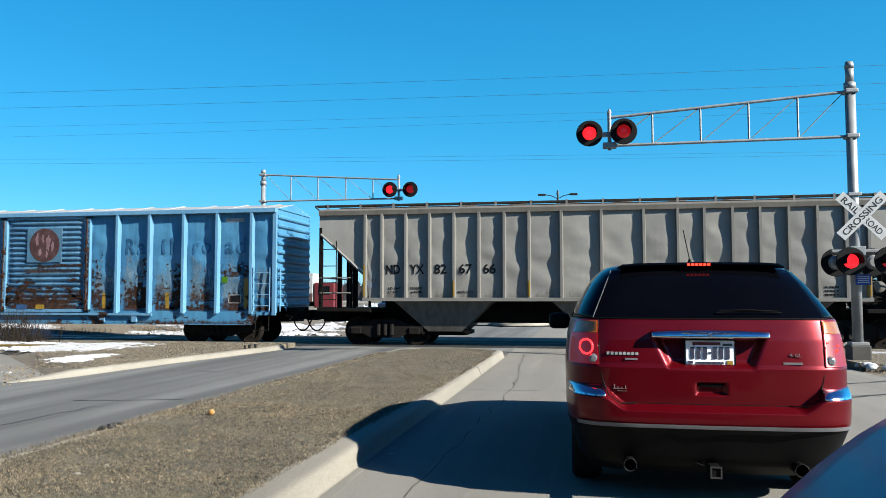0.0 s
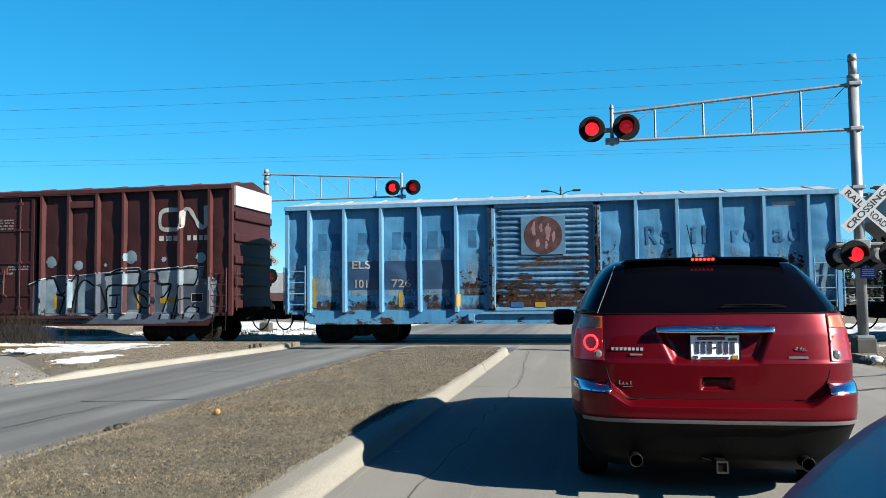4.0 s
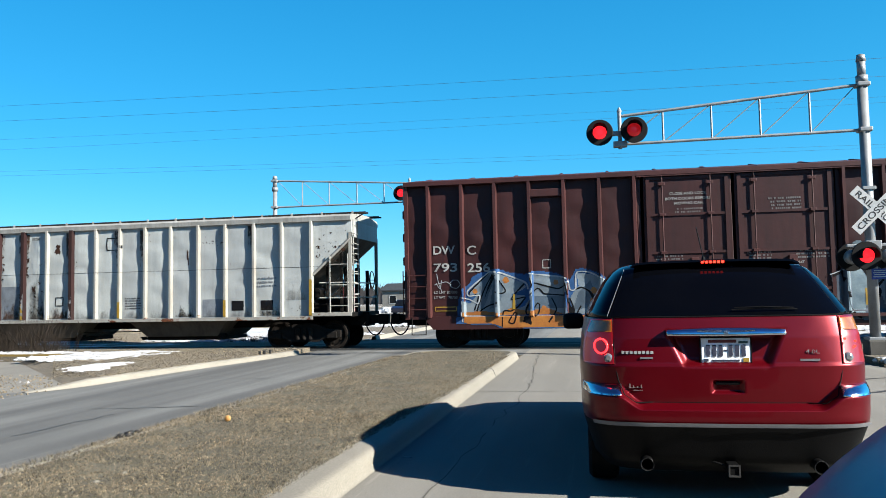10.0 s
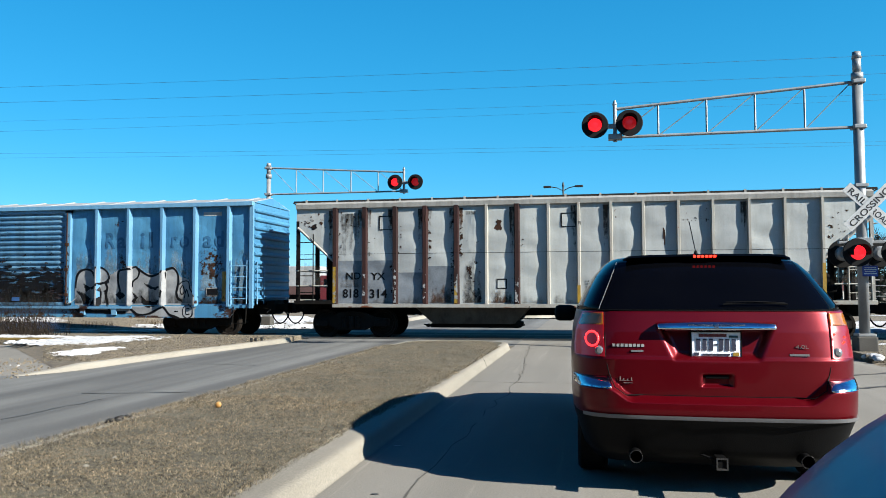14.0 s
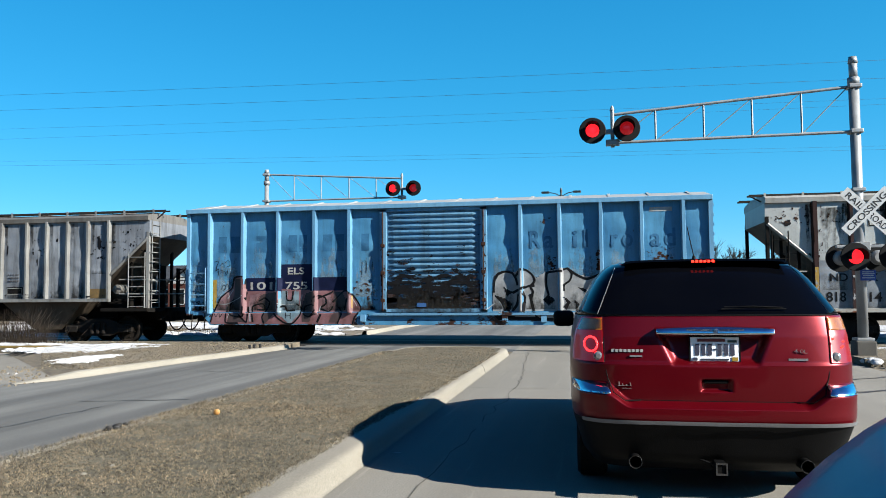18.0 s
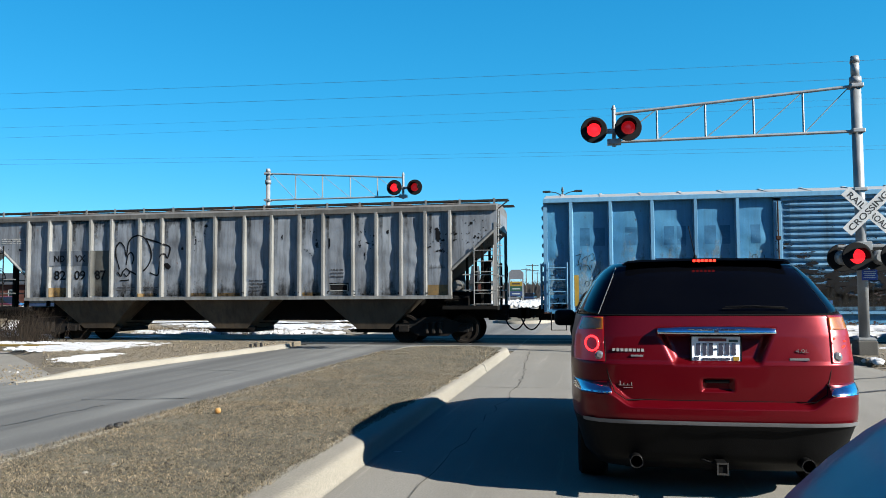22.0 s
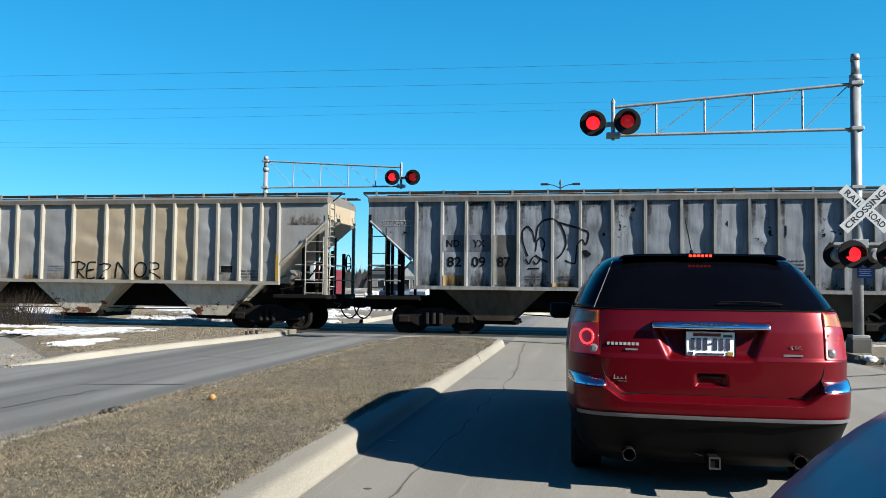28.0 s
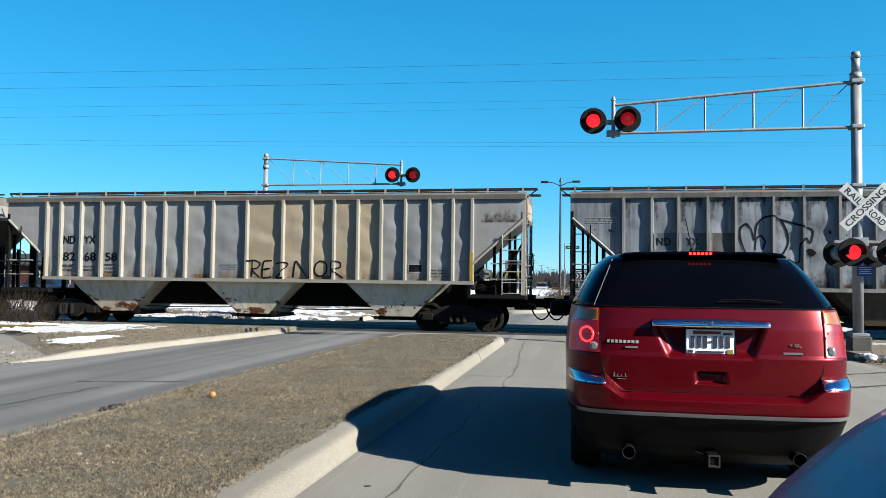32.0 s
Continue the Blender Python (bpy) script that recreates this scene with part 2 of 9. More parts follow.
def rod(bm, a, b, r, seg=8, r2=None):
    a, b = Vector(a), Vector(b)
    d = (b - a).normalized()
    side = d.orthogonal().normalized()
    up = d.cross(side)
    ring = []
    for p, rr in ((a, r), (b, r if r2 is None else r2)):
        ring.append([bm.verts.new(p + (side * math.cos(2 * math.pi * i / seg) + up * math.sin(2 * math.pi * i / seg)) * rr) for i in range(seg)])
    for i in range(seg):
        bm.faces.new((ring[0][i], ring[0][(i + 1) % seg], ring[1][(i + 1) % seg], ring[1][i]))
    bm.faces.new(ring[0][::-1])
    bm.faces.new(ring[1])


def path(bm, pts, r, seg=6):
    """One tube through the points."""
    pts = [Vector(p) for p in pts]
    rings, side = [], None
    for i, p in enumerate(pts):
        d = (pts[min(i + 1, len(pts) - 1)] - pts[max(i - 1, 0)]).normalized()
        side = d.orthogonal().normalized() if side is None else (side - d * side.dot(d)).normalized()
        up = d.cross(side)
        rings.append([bm.verts.new(p + (side * math.cos(2 * math.pi * k / seg) + up * math.sin(2 * math.pi * k / seg)) * r) for k in range(seg)])
    for a, b in zip(rings, rings[1:]):
        for k in range(seg):
            bm.faces.new((a[k], a[(k + 1) % seg], b[(k + 1) % seg], b[k]))
    bm.faces.new(rings[0][::-1])
    bm.faces.new(rings[-1])


def lathe(bm, axis_pts, centre, axis="y", seg=24):
    """Rings (distance along the axis, radius) spun round the axis through centre."""
    rings = []
    for d, r in axis_pts:
        ring = []
        for i in range(seg):
            c, s = math.cos(2 * math.pi * i / seg) * r, math.sin(2 * math.pi * i / seg) * r
            o = {"y": (c, d, s), "x": (d, c, s), "z": (c, s, d)}[axis]
            ring.append(bm.verts.new(Vector(centre) + Vector(o)))
        rings.append(ring)
    for r0, r1 in zip(rings, rings[1:]):
        for i in range(seg):
            bm.faces.new((r0[i], r0[(i + 1) % seg], r1[(i + 1) % seg], r1[i]))
    bm.faces.new(rings[0][::-1])
    bm.faces.new(rings[-1])
    bmesh.ops.recalc_face_normals(bm, faces=bm.faces)


def prism(bm, outline, y0, y1, axis="y"):
    """An outline of (u, v) pairs pushed from y0 to y1 along the axis."""
    def at(u, v, d):
        return {"y": (u, d, v), "x": (d, u, v), "z": (u, v, d)}[axis]
    a = [bm.verts.new(at(u, v, y0)) for u, v in outline]
    b = [bm.verts.new(at(u, v, y1)) for u, v in outline]
    n = len(outline)
    fs = [bm.faces.new(a), bm.faces.new(b[::-1])] + [bm.faces.new((a[(i + 1) % n], a[i], b[i], b[(i + 1) % n])) for i in range(n)]
    bmesh.ops.recalc_face_normals(bm, faces=fs)


def part(name, bm, material, parent=None, label="", smooth=False):
    me = bpy.data.meshes.new(name)
    bm.to_mesh(me)
    bm.free()
    me.materials.append(material)
    if smooth:
        me.shade_smooth()
    ob = new(name, me)
    if parent:
        ob.parent = parent
    if label:
        ob["label"] = label
    return ob


def made(name, build, material, parent=None, label="", smooth=False):
    """part() from a function that fills a bmesh."""
    bm = bmesh.new()
    build(bm)
    return part(name, bm, material, parent, label, smooth)


def boxes(name, rows, material, parent=None, label="", bevel=0.0):
    bm = bmesh.new()
    for r in rows:
        box(bm, *r, bevel)
    return part(name, bm, material, parent, label)


def thing(name, m, label, category, group="", kind=""):
    ob = new(name)
    ob.empty_display_size = 0.2
    ob.matrix_world = m
    return tagged(ob, label, category, group, kind)


def words(text, x, z, size, material, parent, y, width=None, name="lettering", turn=None, bold=0.0, lift=0.0115):
    """Letters on a side that faces -y, from their lower left corner; width stretches the line to a length."""
    cu = bpy.data.curves.new(name, "FONT")
    cu.body, cu.size, cu.extrude, cu.offset = text, size * 1.37, 0.0015, min(bold, 0.022 * size)
    tmp = bpy.data.objects.new(name, cu)
    me = bpy.data.meshes.new_from_object(tmp)
    bpy.data.objects.remove(tmp)
    if callable(y):
        bm = bmesh.new()
        bm.from_mesh(me)
        bmesh.ops.triangulate(bm, faces=bm.faces)
        for _ in range(3):
            bmesh.ops.subdivide_edges(bm, edges=[e for e in bm.edges if e.calc_length() > 0.05], cuts=1)
            bmesh.ops.triangulate(bm, faces=bm.faces)
        bm.to_mesh(me)
        bm.free()
    xs = [v.co.x for v in me.vertices]
    wide, lo = max(xs) - min(xs), min(xs)
    k = width / wide if width else 1.0
    for v in me.vertices:
        u, w, d = (v.co.x - lo) * k, v.co.y, v.co.z
        if callable(y):
            v.co = (x + u, y(x + u, z + w) - lift - d, z + w)
        elif turn is None:
            v.co = (x + u, y - 0.002 - d, z + w)
        else:
            c, s = math.cos(turn), math.sin(turn)
            v.co = (x + u * c - w * s, y - 0.002 - d, z + u * s + w * c)
    me.materials.clear()
    me.materials.append(material)
    ob = new(name, me)
    ob.parent = parent
    return ob


def bars(rows, material, parent, y, name="marking"):
    """Plain bars (x0, x1, z0, z1) on a side that faces -y."""
    bm = bmesh.new()
    for x0, x1, z0, z1 in rows:
        box(bm, x0, x1, y - 0.004, y, z0, z1)
    ob = part(name, bm, material, parent)
    if len(rows) > 1:
        ob["kind"] = "stuff"
    return ob


# ---- the place: ground, roads, kerbs, track ----
TRACK_Y, HALF_W = 23.68, 1.5


def dirt_material():
    m, n, l, p = nodes("dry_ground")
    col = mix(n, l, ramp(n, l, tex(n, l, 0.25, 6), 0.35, 0.65), (0.15, 0.12, 0.08), (0.105, 0.086, 0.06))
    col = mix(n, l, ramp(n, l, tex(n, l, 14, 6), 0.35, 0.7), col, (0.055, 0.046, 0.034))
    far_snow = ramp(n, l, tex(n, l, 0.06, 8, (1, 1.6, 1), 0.7), 0.56, 0.6)
    col = mix(n, l, far_snow, col, (0.42, 0.43, 0.45))
    l.new(col, p.inputs["Base Color"])
    p.inputs["Roughness"].default_value = 0.95
    bump(n, l, p, tex(n, l, 22, 5), 0.8, 0.05)
    return m


DRY = dirt_material()
TURF = mat("dry_turf", (0.096, 0.0885, 0.067), (0.064, 0.0585, 0.0445), 2.2, 0.95, 0, 210, 0.5)


def slab(name, outline, z0, z1, material, label="", category="", kind="structure"):
    bm = bmesh.new()
    prism(bm, outline, z0, z1, "z")
    return tagged(part(name, bm, material), label, category, "", kind)


bm = bmesh.new()
R = 2500
box(bm, -R, R, -R, R, -0.6, -0.02)
tagged(part("ground", bm, DRY), "dry winter ground with old snow patches", "ground", "", "structure")

slab("road", [(-1.95, -30), (5.2, -30), (5.2, 400), (-1.95, 400)], -0.015, 0.0, CONCRETE, "pale worn concrete lane with cracks", "road")
slab("road_oncoming", [(-10.2, -30), (-4.72, -30), (-4.72, 400), (-8.2, 400), (-8.2, 20.3), (-8.36, 18.8), (-8.8, 16), (-9.1, 12.8), (-10.2, 11)], -0.015, 0.0, ASPHALT, "grey worn asphalt lane", "road")
slab("road_link", [(-4.72, 19.9), (-1.95, 19.9), (-1.95, 41), (-4.72, 41)], -0.015, 0.0, ASPHALT, "asphalt between the medians at the crossing", "road")
slab("driveway", [(-40, -10), (-10.2, -10), (-10.2, 11.0), (-9.25, 12.6), (-10.6, 14.0), (-14.7, 18.2), (-40, 18.2)], -0.015, 0.0, CONCRETE, "concrete driveway beside the verge", "driveway")
slab("side_street", [(5.2, -10), (40, -10), (40, 15.6), (5.2, 15.6)], -0.015, -0.003, ASPHALT, "patched asphalt apron beside the lane", "road")


def kerb_line(name, pts, h=0.15, wide=lambda p: 0.16, label="pale concrete kerb", drop=0, gutter=0.42):
    """A kerb that follows the line of its road edge; the lawn lies to the left of the way."""
    bm = bmesh.new()
    rows = []
    full = h
    for i, p in enumerate(pts):
        h = full * min(1.0, (i + 0.15) / drop) if drop else full
        a, b = pts[max(i - 1, 0)], pts[min(i + 1, len(pts) - 1)]
        d = Vector((b[0] - a[0], b[1] - a[1])).normalized()
        nrm = Vector((-d.y, d.x))
        w = wide(p)
        prof = ((-gutter, 0.004), (-0.03, 0.004), (-0.01, h * 0.2), (0.012, h * 0.68), (0.03, h * 0.88), (0.06, h - 0.002), (0.1, h + 0.004), (w - 0.01, h + 0.004), (w, h + 0.003), (w, -0.1))
        rows.append([bm.verts.new((p[0] + nrm.x * u, p[1] + nrm.y * u, z)) for u, z in prof])
    for r0, r1 in zip(rows, rows[1:]):
        for i in range(len(r0) - 1):
            bm.faces.new((r0[i], r1[i], r1[i + 1], r0[i + 1]))
    bmesh.ops.recalc_face_normals(bm, faces=bm.faces)
    return tagged(part(name, bm, KERB, None, "", True), label, "kerb", "", "structure")


NOSE = [(-3.3 + 1.35 * math.sin(a), 18.6 + 1.0 * math.cos(a)) for a in [i * math.pi / 16 for i in range(8, -9, -1)]]
kerb_line("kerb_median", [(-1.95, y) for y in (-20, 0, 4, 7, 8, 9, 10, 11, 12, 16, 17.5)] + NOSE + [(-4.72, y) for y in (17.5, 12, 6, 0, -20)], wide=lambda p: 0.17 + (0.15 * min(1.0, max(0.0, (11.0 - p[1]) / 4.0)) if p[0] > -3 else 0), gutter=0.035)
slab("median", [(-2.08, -20)] + [(-2.08, y) for y in (0, 10, 17.5)] + [(-3.35 + 1.22 * math.sin(a), 18.6 + 0.85 * math.cos(a)) for a in [i * math.pi / 16 for i in range(8, -9, -1)]]
     + [(-4.6, 17.5), (-4.6, 0), (-4.6, -20)], 0.0, 0.15, TURF, "dry brown winter turf on the median", "median")
kerb_line("kerb_left", [(-8.12, 20.3), (-8.3, 18.8), (-8.75, 16), (-8.95, 14.3), (-9.04, 13.2), (-9.08, 12.75), (-9.2, 12.2), (-9.5, 11.6)][::-1], 0.115, drop=2, gutter=0.05)
slab("verge_left", [(-8.27, 20.6), (-8.45, 18.8), (-8.9, 16), (-9.1, 14.3), (-9.2, 13.15), (-9.7, 13.6), (-10.4, 14.4), (-14.5, 18.2), (-60, 18.6), (-60, 21.3), (-8.2, 21.3)], -0.01, 0.13, DRY, "trampled dry verge with snow beside the driveway", "verge")
bm = bmesh.new()
top = [(-9.2, 13.15), (-9.7, 13.6), (-10.4, 14.4), (-12.5, 16.3), (-14.5, 18.2)]
low = [(-9.25, 12.55), (-9.95, 13.05), (-10.8, 13.9), (-12.9, 15.95), (-15.0, 18.0)]
a, b = [bm.verts.new((x, y, 0.13)) for x, y in top], [bm.verts.new((x, y, 0.002)) for x, y in low]
for i in range(4):
    bm.faces.new((b[i], a[i], a[i + 1], b[i + 1]))
bmesh.ops.subdivide_edges(bm, edges=list(bm.edges), cuts=6, use_grid_fill=True)
for v in bm.verts:
    v.co.z += 0.025 * noise.noise(v.co * 3.0) * (1 if 0.01 < v.co.z < 0.12 else 0)
tagged(part("verge_slope", bm, DRY, None, "", True), "worn earth slope from the verge to the driveway", "verge", "", "structure")
slab("verge_right", [(5.25, 21.2), (5.25, 16.6), (40, 16.0), (40, 21.2)], -0.01, 0.14, DRY, "dry grass verge at the signal mast", "verge")

# Unseen wall, added behind the eye to hold back sky fill and darken reflections.
boxes_wall = bmesh.new()
box(boxes_wall, -70, 45, -16.4, -16.0, -0.2, 11.0)
tagged(part("unseen_wall_south", boxes_wall, mat("unseen_wall_brick", (0.066, 0.033, 0.0264), (0.0462, 0.02376, 0.0198), 2, 0.9, 0, 12, 0.4)), "unseen dark wall added behind the eye to block sky light", "wall", "", "structure")

for y in (4.35, 14.4):
    joint = made("kerb_joint", lambda b: prism(b, [(-1.917, 0.0), (-1.937, 0.033), (-1.959, 0.105), (-1.977, 0.135), (-2.007, 0.151), (-2.047, 0.1565), (-2.19, 0.1565), (-2.19, 0.0)], y - 0.005, y + 0.005), RUBBER)
    tagged(joint, "dark joint between kerb stones", "joint", "", "structure")

for x, y in ((-8.5, 18.6), (-8.47, 18.8), (-8.42, 19.05)):
    stub = made("iron_stub", lambda b: box(b, -0.03, 0.03, -0.03, 0.03, 0.0, 0.1, 0.008), RUBBER)
    stub.location = (x, y, 0.119)
    tagged(stub, "short dark iron stub on the kerb's end", "stub", "stubs on the kerb")

# Far side of the crossing
kerb_line("kerb_far_median", [(-4.72, 400), (-4.72, 41), (-4.4, 38.2), (-3.35, 37.2), (-2.3, 38.2), (-1.95, 41), (-1.95, 400)][::-1])
slab("median_far", [(-2.08, 400), (-2.08, 41), (-2.4, 38.4), (-3.35, 37.35), (-4.3, 38.4), (-4.6, 41), (-4.6, 400)], 0.0, 0.15, TURF, "dry turf median beyond the track", "median")
kerb_line("kerb_far_left", [(-8.2, 27.5), (-8.2, 60), (-8.2, 400)][::-1])
kerb_line("kerb_far_right", [(5.2, 27.5), (5.2, 60), (5.2, 400)])

# Track: ballast, ties, rails, crossing panels
bm = bmesh.new()
prism(bm, [(TRACK_Y - 2.6, -0.25), (TRACK_Y - 1.5, -0.16), (TRACK_Y + 1.5, -0.16), (TRACK_Y + 2.6, -0.25), (TRACK_Y + 2.6, -0.5), (TRACK_Y - 2.6, -0.5)], -300, 300, "x")
tagged(part("track_bed", bm, BALLAST), "grey crushed stone under the track", "ballast", "", "structure")
for n, y in enumerate((TRACK_Y - 0.75, TRACK_Y + 0.75)):
    bm = bmesh.new()
    prof = [(y - 0.07, -0.17), (y + 0.07, -0.17), (y + 0.07, -0.155), (y + 0.01, -0.14), (y + 0.01, -0.045), (y + 0.037, -0.035), (y + 0.034, 0.0), (y - 0.034, 0.0), (y - 0.037, -0.035), (y - 0.01, -0.045), (y - 0.01, -0.14), (y - 0.07, -0.155)]
    prism(bm, prof, -300, 300, "x")
    tagged(part("rail", bm, RAIL), "worn steel rail", "rail", "rails of the track", "structure")
bm = bmesh.new()
for i in range(-150, 151):
    x = i * 0.55
    if not -9.5 < x < 6.5:
        box(bm, x - 0.11, x + 0.11, TRACK_Y - 1.3, TRACK_Y + 1.3, -0.3, -0.15)
tagged(part("ties", bm, TIE), "dark timber ties", "ties", "", "stuff")
panels = thing("crossing_panels", pose(0, TRACK_Y, 0), "dark rubber panels between the rails at the road", "crossing", "", "structure")
me = None
for i in range(11):
    for y0, y1 in ((-1.75, -0.84), (-0.66, 0.66), (0.84, 1.75)):
        bm = bmesh.new()
        x = -9.5 + i * 1.5
        box(bm, x + 0.01, x + 1.49, y0, y1, -0.12, 0.002, 0.006)
        part("panel", bm, RUBBER, panels)


# ---- the train ----
SIDES = {}


def sheet_y(x, z, x0, x1, zb, z1, y, bulge, seed):
    """How far a side sheet bellies out at (x, z)."""
    u = min(1.0, max(0.0, (x - x0) / (x1 - x0)))
    v = min(1.0, max(0.0, (z - zb) / max(0.05, z1 - zb)))
    k = math.sin(math.pi * u) ** 0.7 * math.sin(math.pi * v) ** 0.5 if 0 < u < 1 and 0 < v < 1 else 0.0
    wave = noise.noise(Vector((seed * 3.1, x * 0.6, z * 1.9))) + 0.5 * noise.noise(Vector((seed, x * 2, z * 4)))
    return y - bulge * k * (0.5 + 1.3 * wave)


def face(car, x, z):
    """The y of the car's near side at (x, z): rib face or sheet."""
    side = SIDES[car.name]
    for r in side["ribs"]:
        if abs(x - r) < 0.055 and z > side["low"] - 0.03:
            return side["rib_y"]
    if z < side["low"]:
        return side["sill_y"]
    for x0, x1, low, z1, bulge, seed in side["panels"]:
        if x0 <= x <= x1:
            return sheet_y(x, z, x0, x1, low(x), z1, side["y"], bulge, seed)
    return side["y"] - 0.1


def panel_grid(bm, x0, x1, z0, z1, y, bulge, seed, nx=6, nz=14, low=None):
    """A side sheet between two ribs, bellied out and dented; low(x) gives a sloping lower edge."""
    vs = []
    for j in range(nz + 1):
        row = []
        for i in range(nx + 1):
            u, v = i / nx, j / nz
            x = x0 + (x1 - x0) * u
            zb = low(x) if low else z0
            z = zb + (z1 - zb) * v
            row.append(bm.verts.new((x, sheet_y(x, z, x0, x1, zb, z1, y, bulge, seed), z)))
        vs.append(row)
    for j in range(nz):
        for i in range(nx):
            bm.faces.new((vs[j][i], vs[j][i + 1], vs[j + 1][i + 1], vs[j + 1][i]))


def add_truck(car, x):
    """A two-axle truck: side frames with springs, bolster, and two wheelsets that roll."""
    bm = bmesh.new()
    for s in (-1, 1):
        y = s * 1.0
        out = [(-1.15, 0.36), (-1.15, 0.56), (-0.75, 0.60), (-0.35, 0.76), (0.35, 0.76), (0.75, 0.60), (1.15, 0.56), (1.15, 0.36), (0.72, 0.36), (0.42, 0.22), (-0.42, 0.22), (-0.72, 0.36)]
        prism(bm, out, y - 0.07, y + 0.07)
        for k in (-0.2, 0.0, 0.2):
            rod(bm, (k, y + s * 0.08, 0.3), (k, y + s * 0.08, 0.62), 0.075, 10)
        for k in (-0.89, 0.89):
            box(bm, k - 0.16, k + 0.16, y - 0.11, y + 0.11, 0.33, 0.53, 0.02)
    box(bm, -0.2, 0.2, -0.95, 0.95, 0.5, 0.78, 0.03)
    bmesh.ops.translate(bm, verts=bm.verts, vec=(x, 0, 0))
    truck = part("truck", bm, TRUCK_STEEL, car, "black cast truck with coil springs")
    for k in (-0.89, 0.89):
        bm = bmesh.new()
        for s in (-1, 1):
            lathe(bm, [(s * 0.69, 0.16), (s * 0.69, 0.455), (s * 0.715, 0.455), (s * 0.735, 0.42), (s * 0.83, 0.415), (s * 0.83, 0.35), (s * 0.78, 0.33), (s * 0.78, 0.15), (s * 0.86, 0.13), (s * 0.86, 0.06)], (0, 0, 0), "y", 28)
        rod(bm, (0, -1.05, 0), (0, 1.05, 0), 0.075, 12)
        for a in range(6):
            rod(bm, (0.24 * math.cos(a * 1.047), -0.8, 0.24 * math.sin(a * 1.047)), (0.24 * math.cos(a * 1.047), -0.78, 0.24 * math.sin(a * 1.047)), 0.03, 6)
        ws = part("wheelset", bm, WHEEL_STEEL, truck, "rolling steel wheelset")
        ws.location = (x + k, 0, 0.42)
        WHEELSETS.append(ws)
    return truck


def add_coupler(car, x, s, z=0.86):
    bm = bmesh.new()
    box(bm, min(x, x + s * 0.75), max(x, x + s * 0.75), -0.11, 0.11, z - 0.13, z + 0.13, 0.02)
    box(bm, min(x + s * 0.55, x + s * 0.86), max(x + s * 0.55, x + s * 0.86), -0.2, 0.17, z - 0.16, z + 0.16, 0.04)
    box(bm, x - 0.3, x + 0.3, -0.35, 0.35, z - 0.2, z + 0.24, 0.02)
    made("air_hose", lambda b: path(b, [(x + s * (0.2 + 0.62 * k / 8), -0.38, z - 0.1 - 0.38 * math.sin(math.pi * k / 8) ** 0.7) for k in range(9)], 0.022), STEEL_BLACK, car)
    made("uncoupling_lever", lambda b: path(b, [(x + s * 0.1, -0.75, z), (x + s * 0.35, -0.8, z - 0.05), (x + s * 0.4, -1.2, z - 0.12)], 0.018), STEEL_BLACK, car)
    return part("coupler", bm, STEEL_BLACK, car, "black knuckle coupler")


def ladder(car, x, y, z0, z1, width, rungs, material, along="x", name="ladder"):
    """Stiles and rungs; along: the way the rungs run."""
    bm = bmesh.new()
    for u in (0, width):
        a = (x + u, y, z0) if along == "x" else (x, y + u, z0)
        rod(bm, a, (a[0], a[1], z1), 0.018, 6)
    for k in range(rungs):
        z = z0 + (z1 - z0) * (k + 0.5) / rungs
        a = (x, y, z)
        rod(bm, a, (x + width, y, z) if along == "x" else (x, y + width, z), 0.014, 6)
    return part(name, bm, material, car)


RIBS_LONG = (-6.92, -6.41, -5.69, -4.98, -4.26, -3.53, -2.80, -2.09, -1.18, -0.07, 1.09, 2.00, 2.70, 3.44, 4.15, 4.88, 5.60, 6.30, 6.86)
RIBS_F = (-6.88, -6.11, -5.40, -4.63, -3.90, -2.93, -2.16, -1.27, -0.38, 0.59, 1.47, 2.36, 3.11, 4.04, 4.76, 5.51, 6.24, 6.97)
RIBS_D = (-6.80, -5.89, -4.96, -4.06, -3.13, -2.25, -1.37, -0.48, 0.37, 1.26, 2.14, 3.08, 3.99, 4.93, 5.84, 6.78)


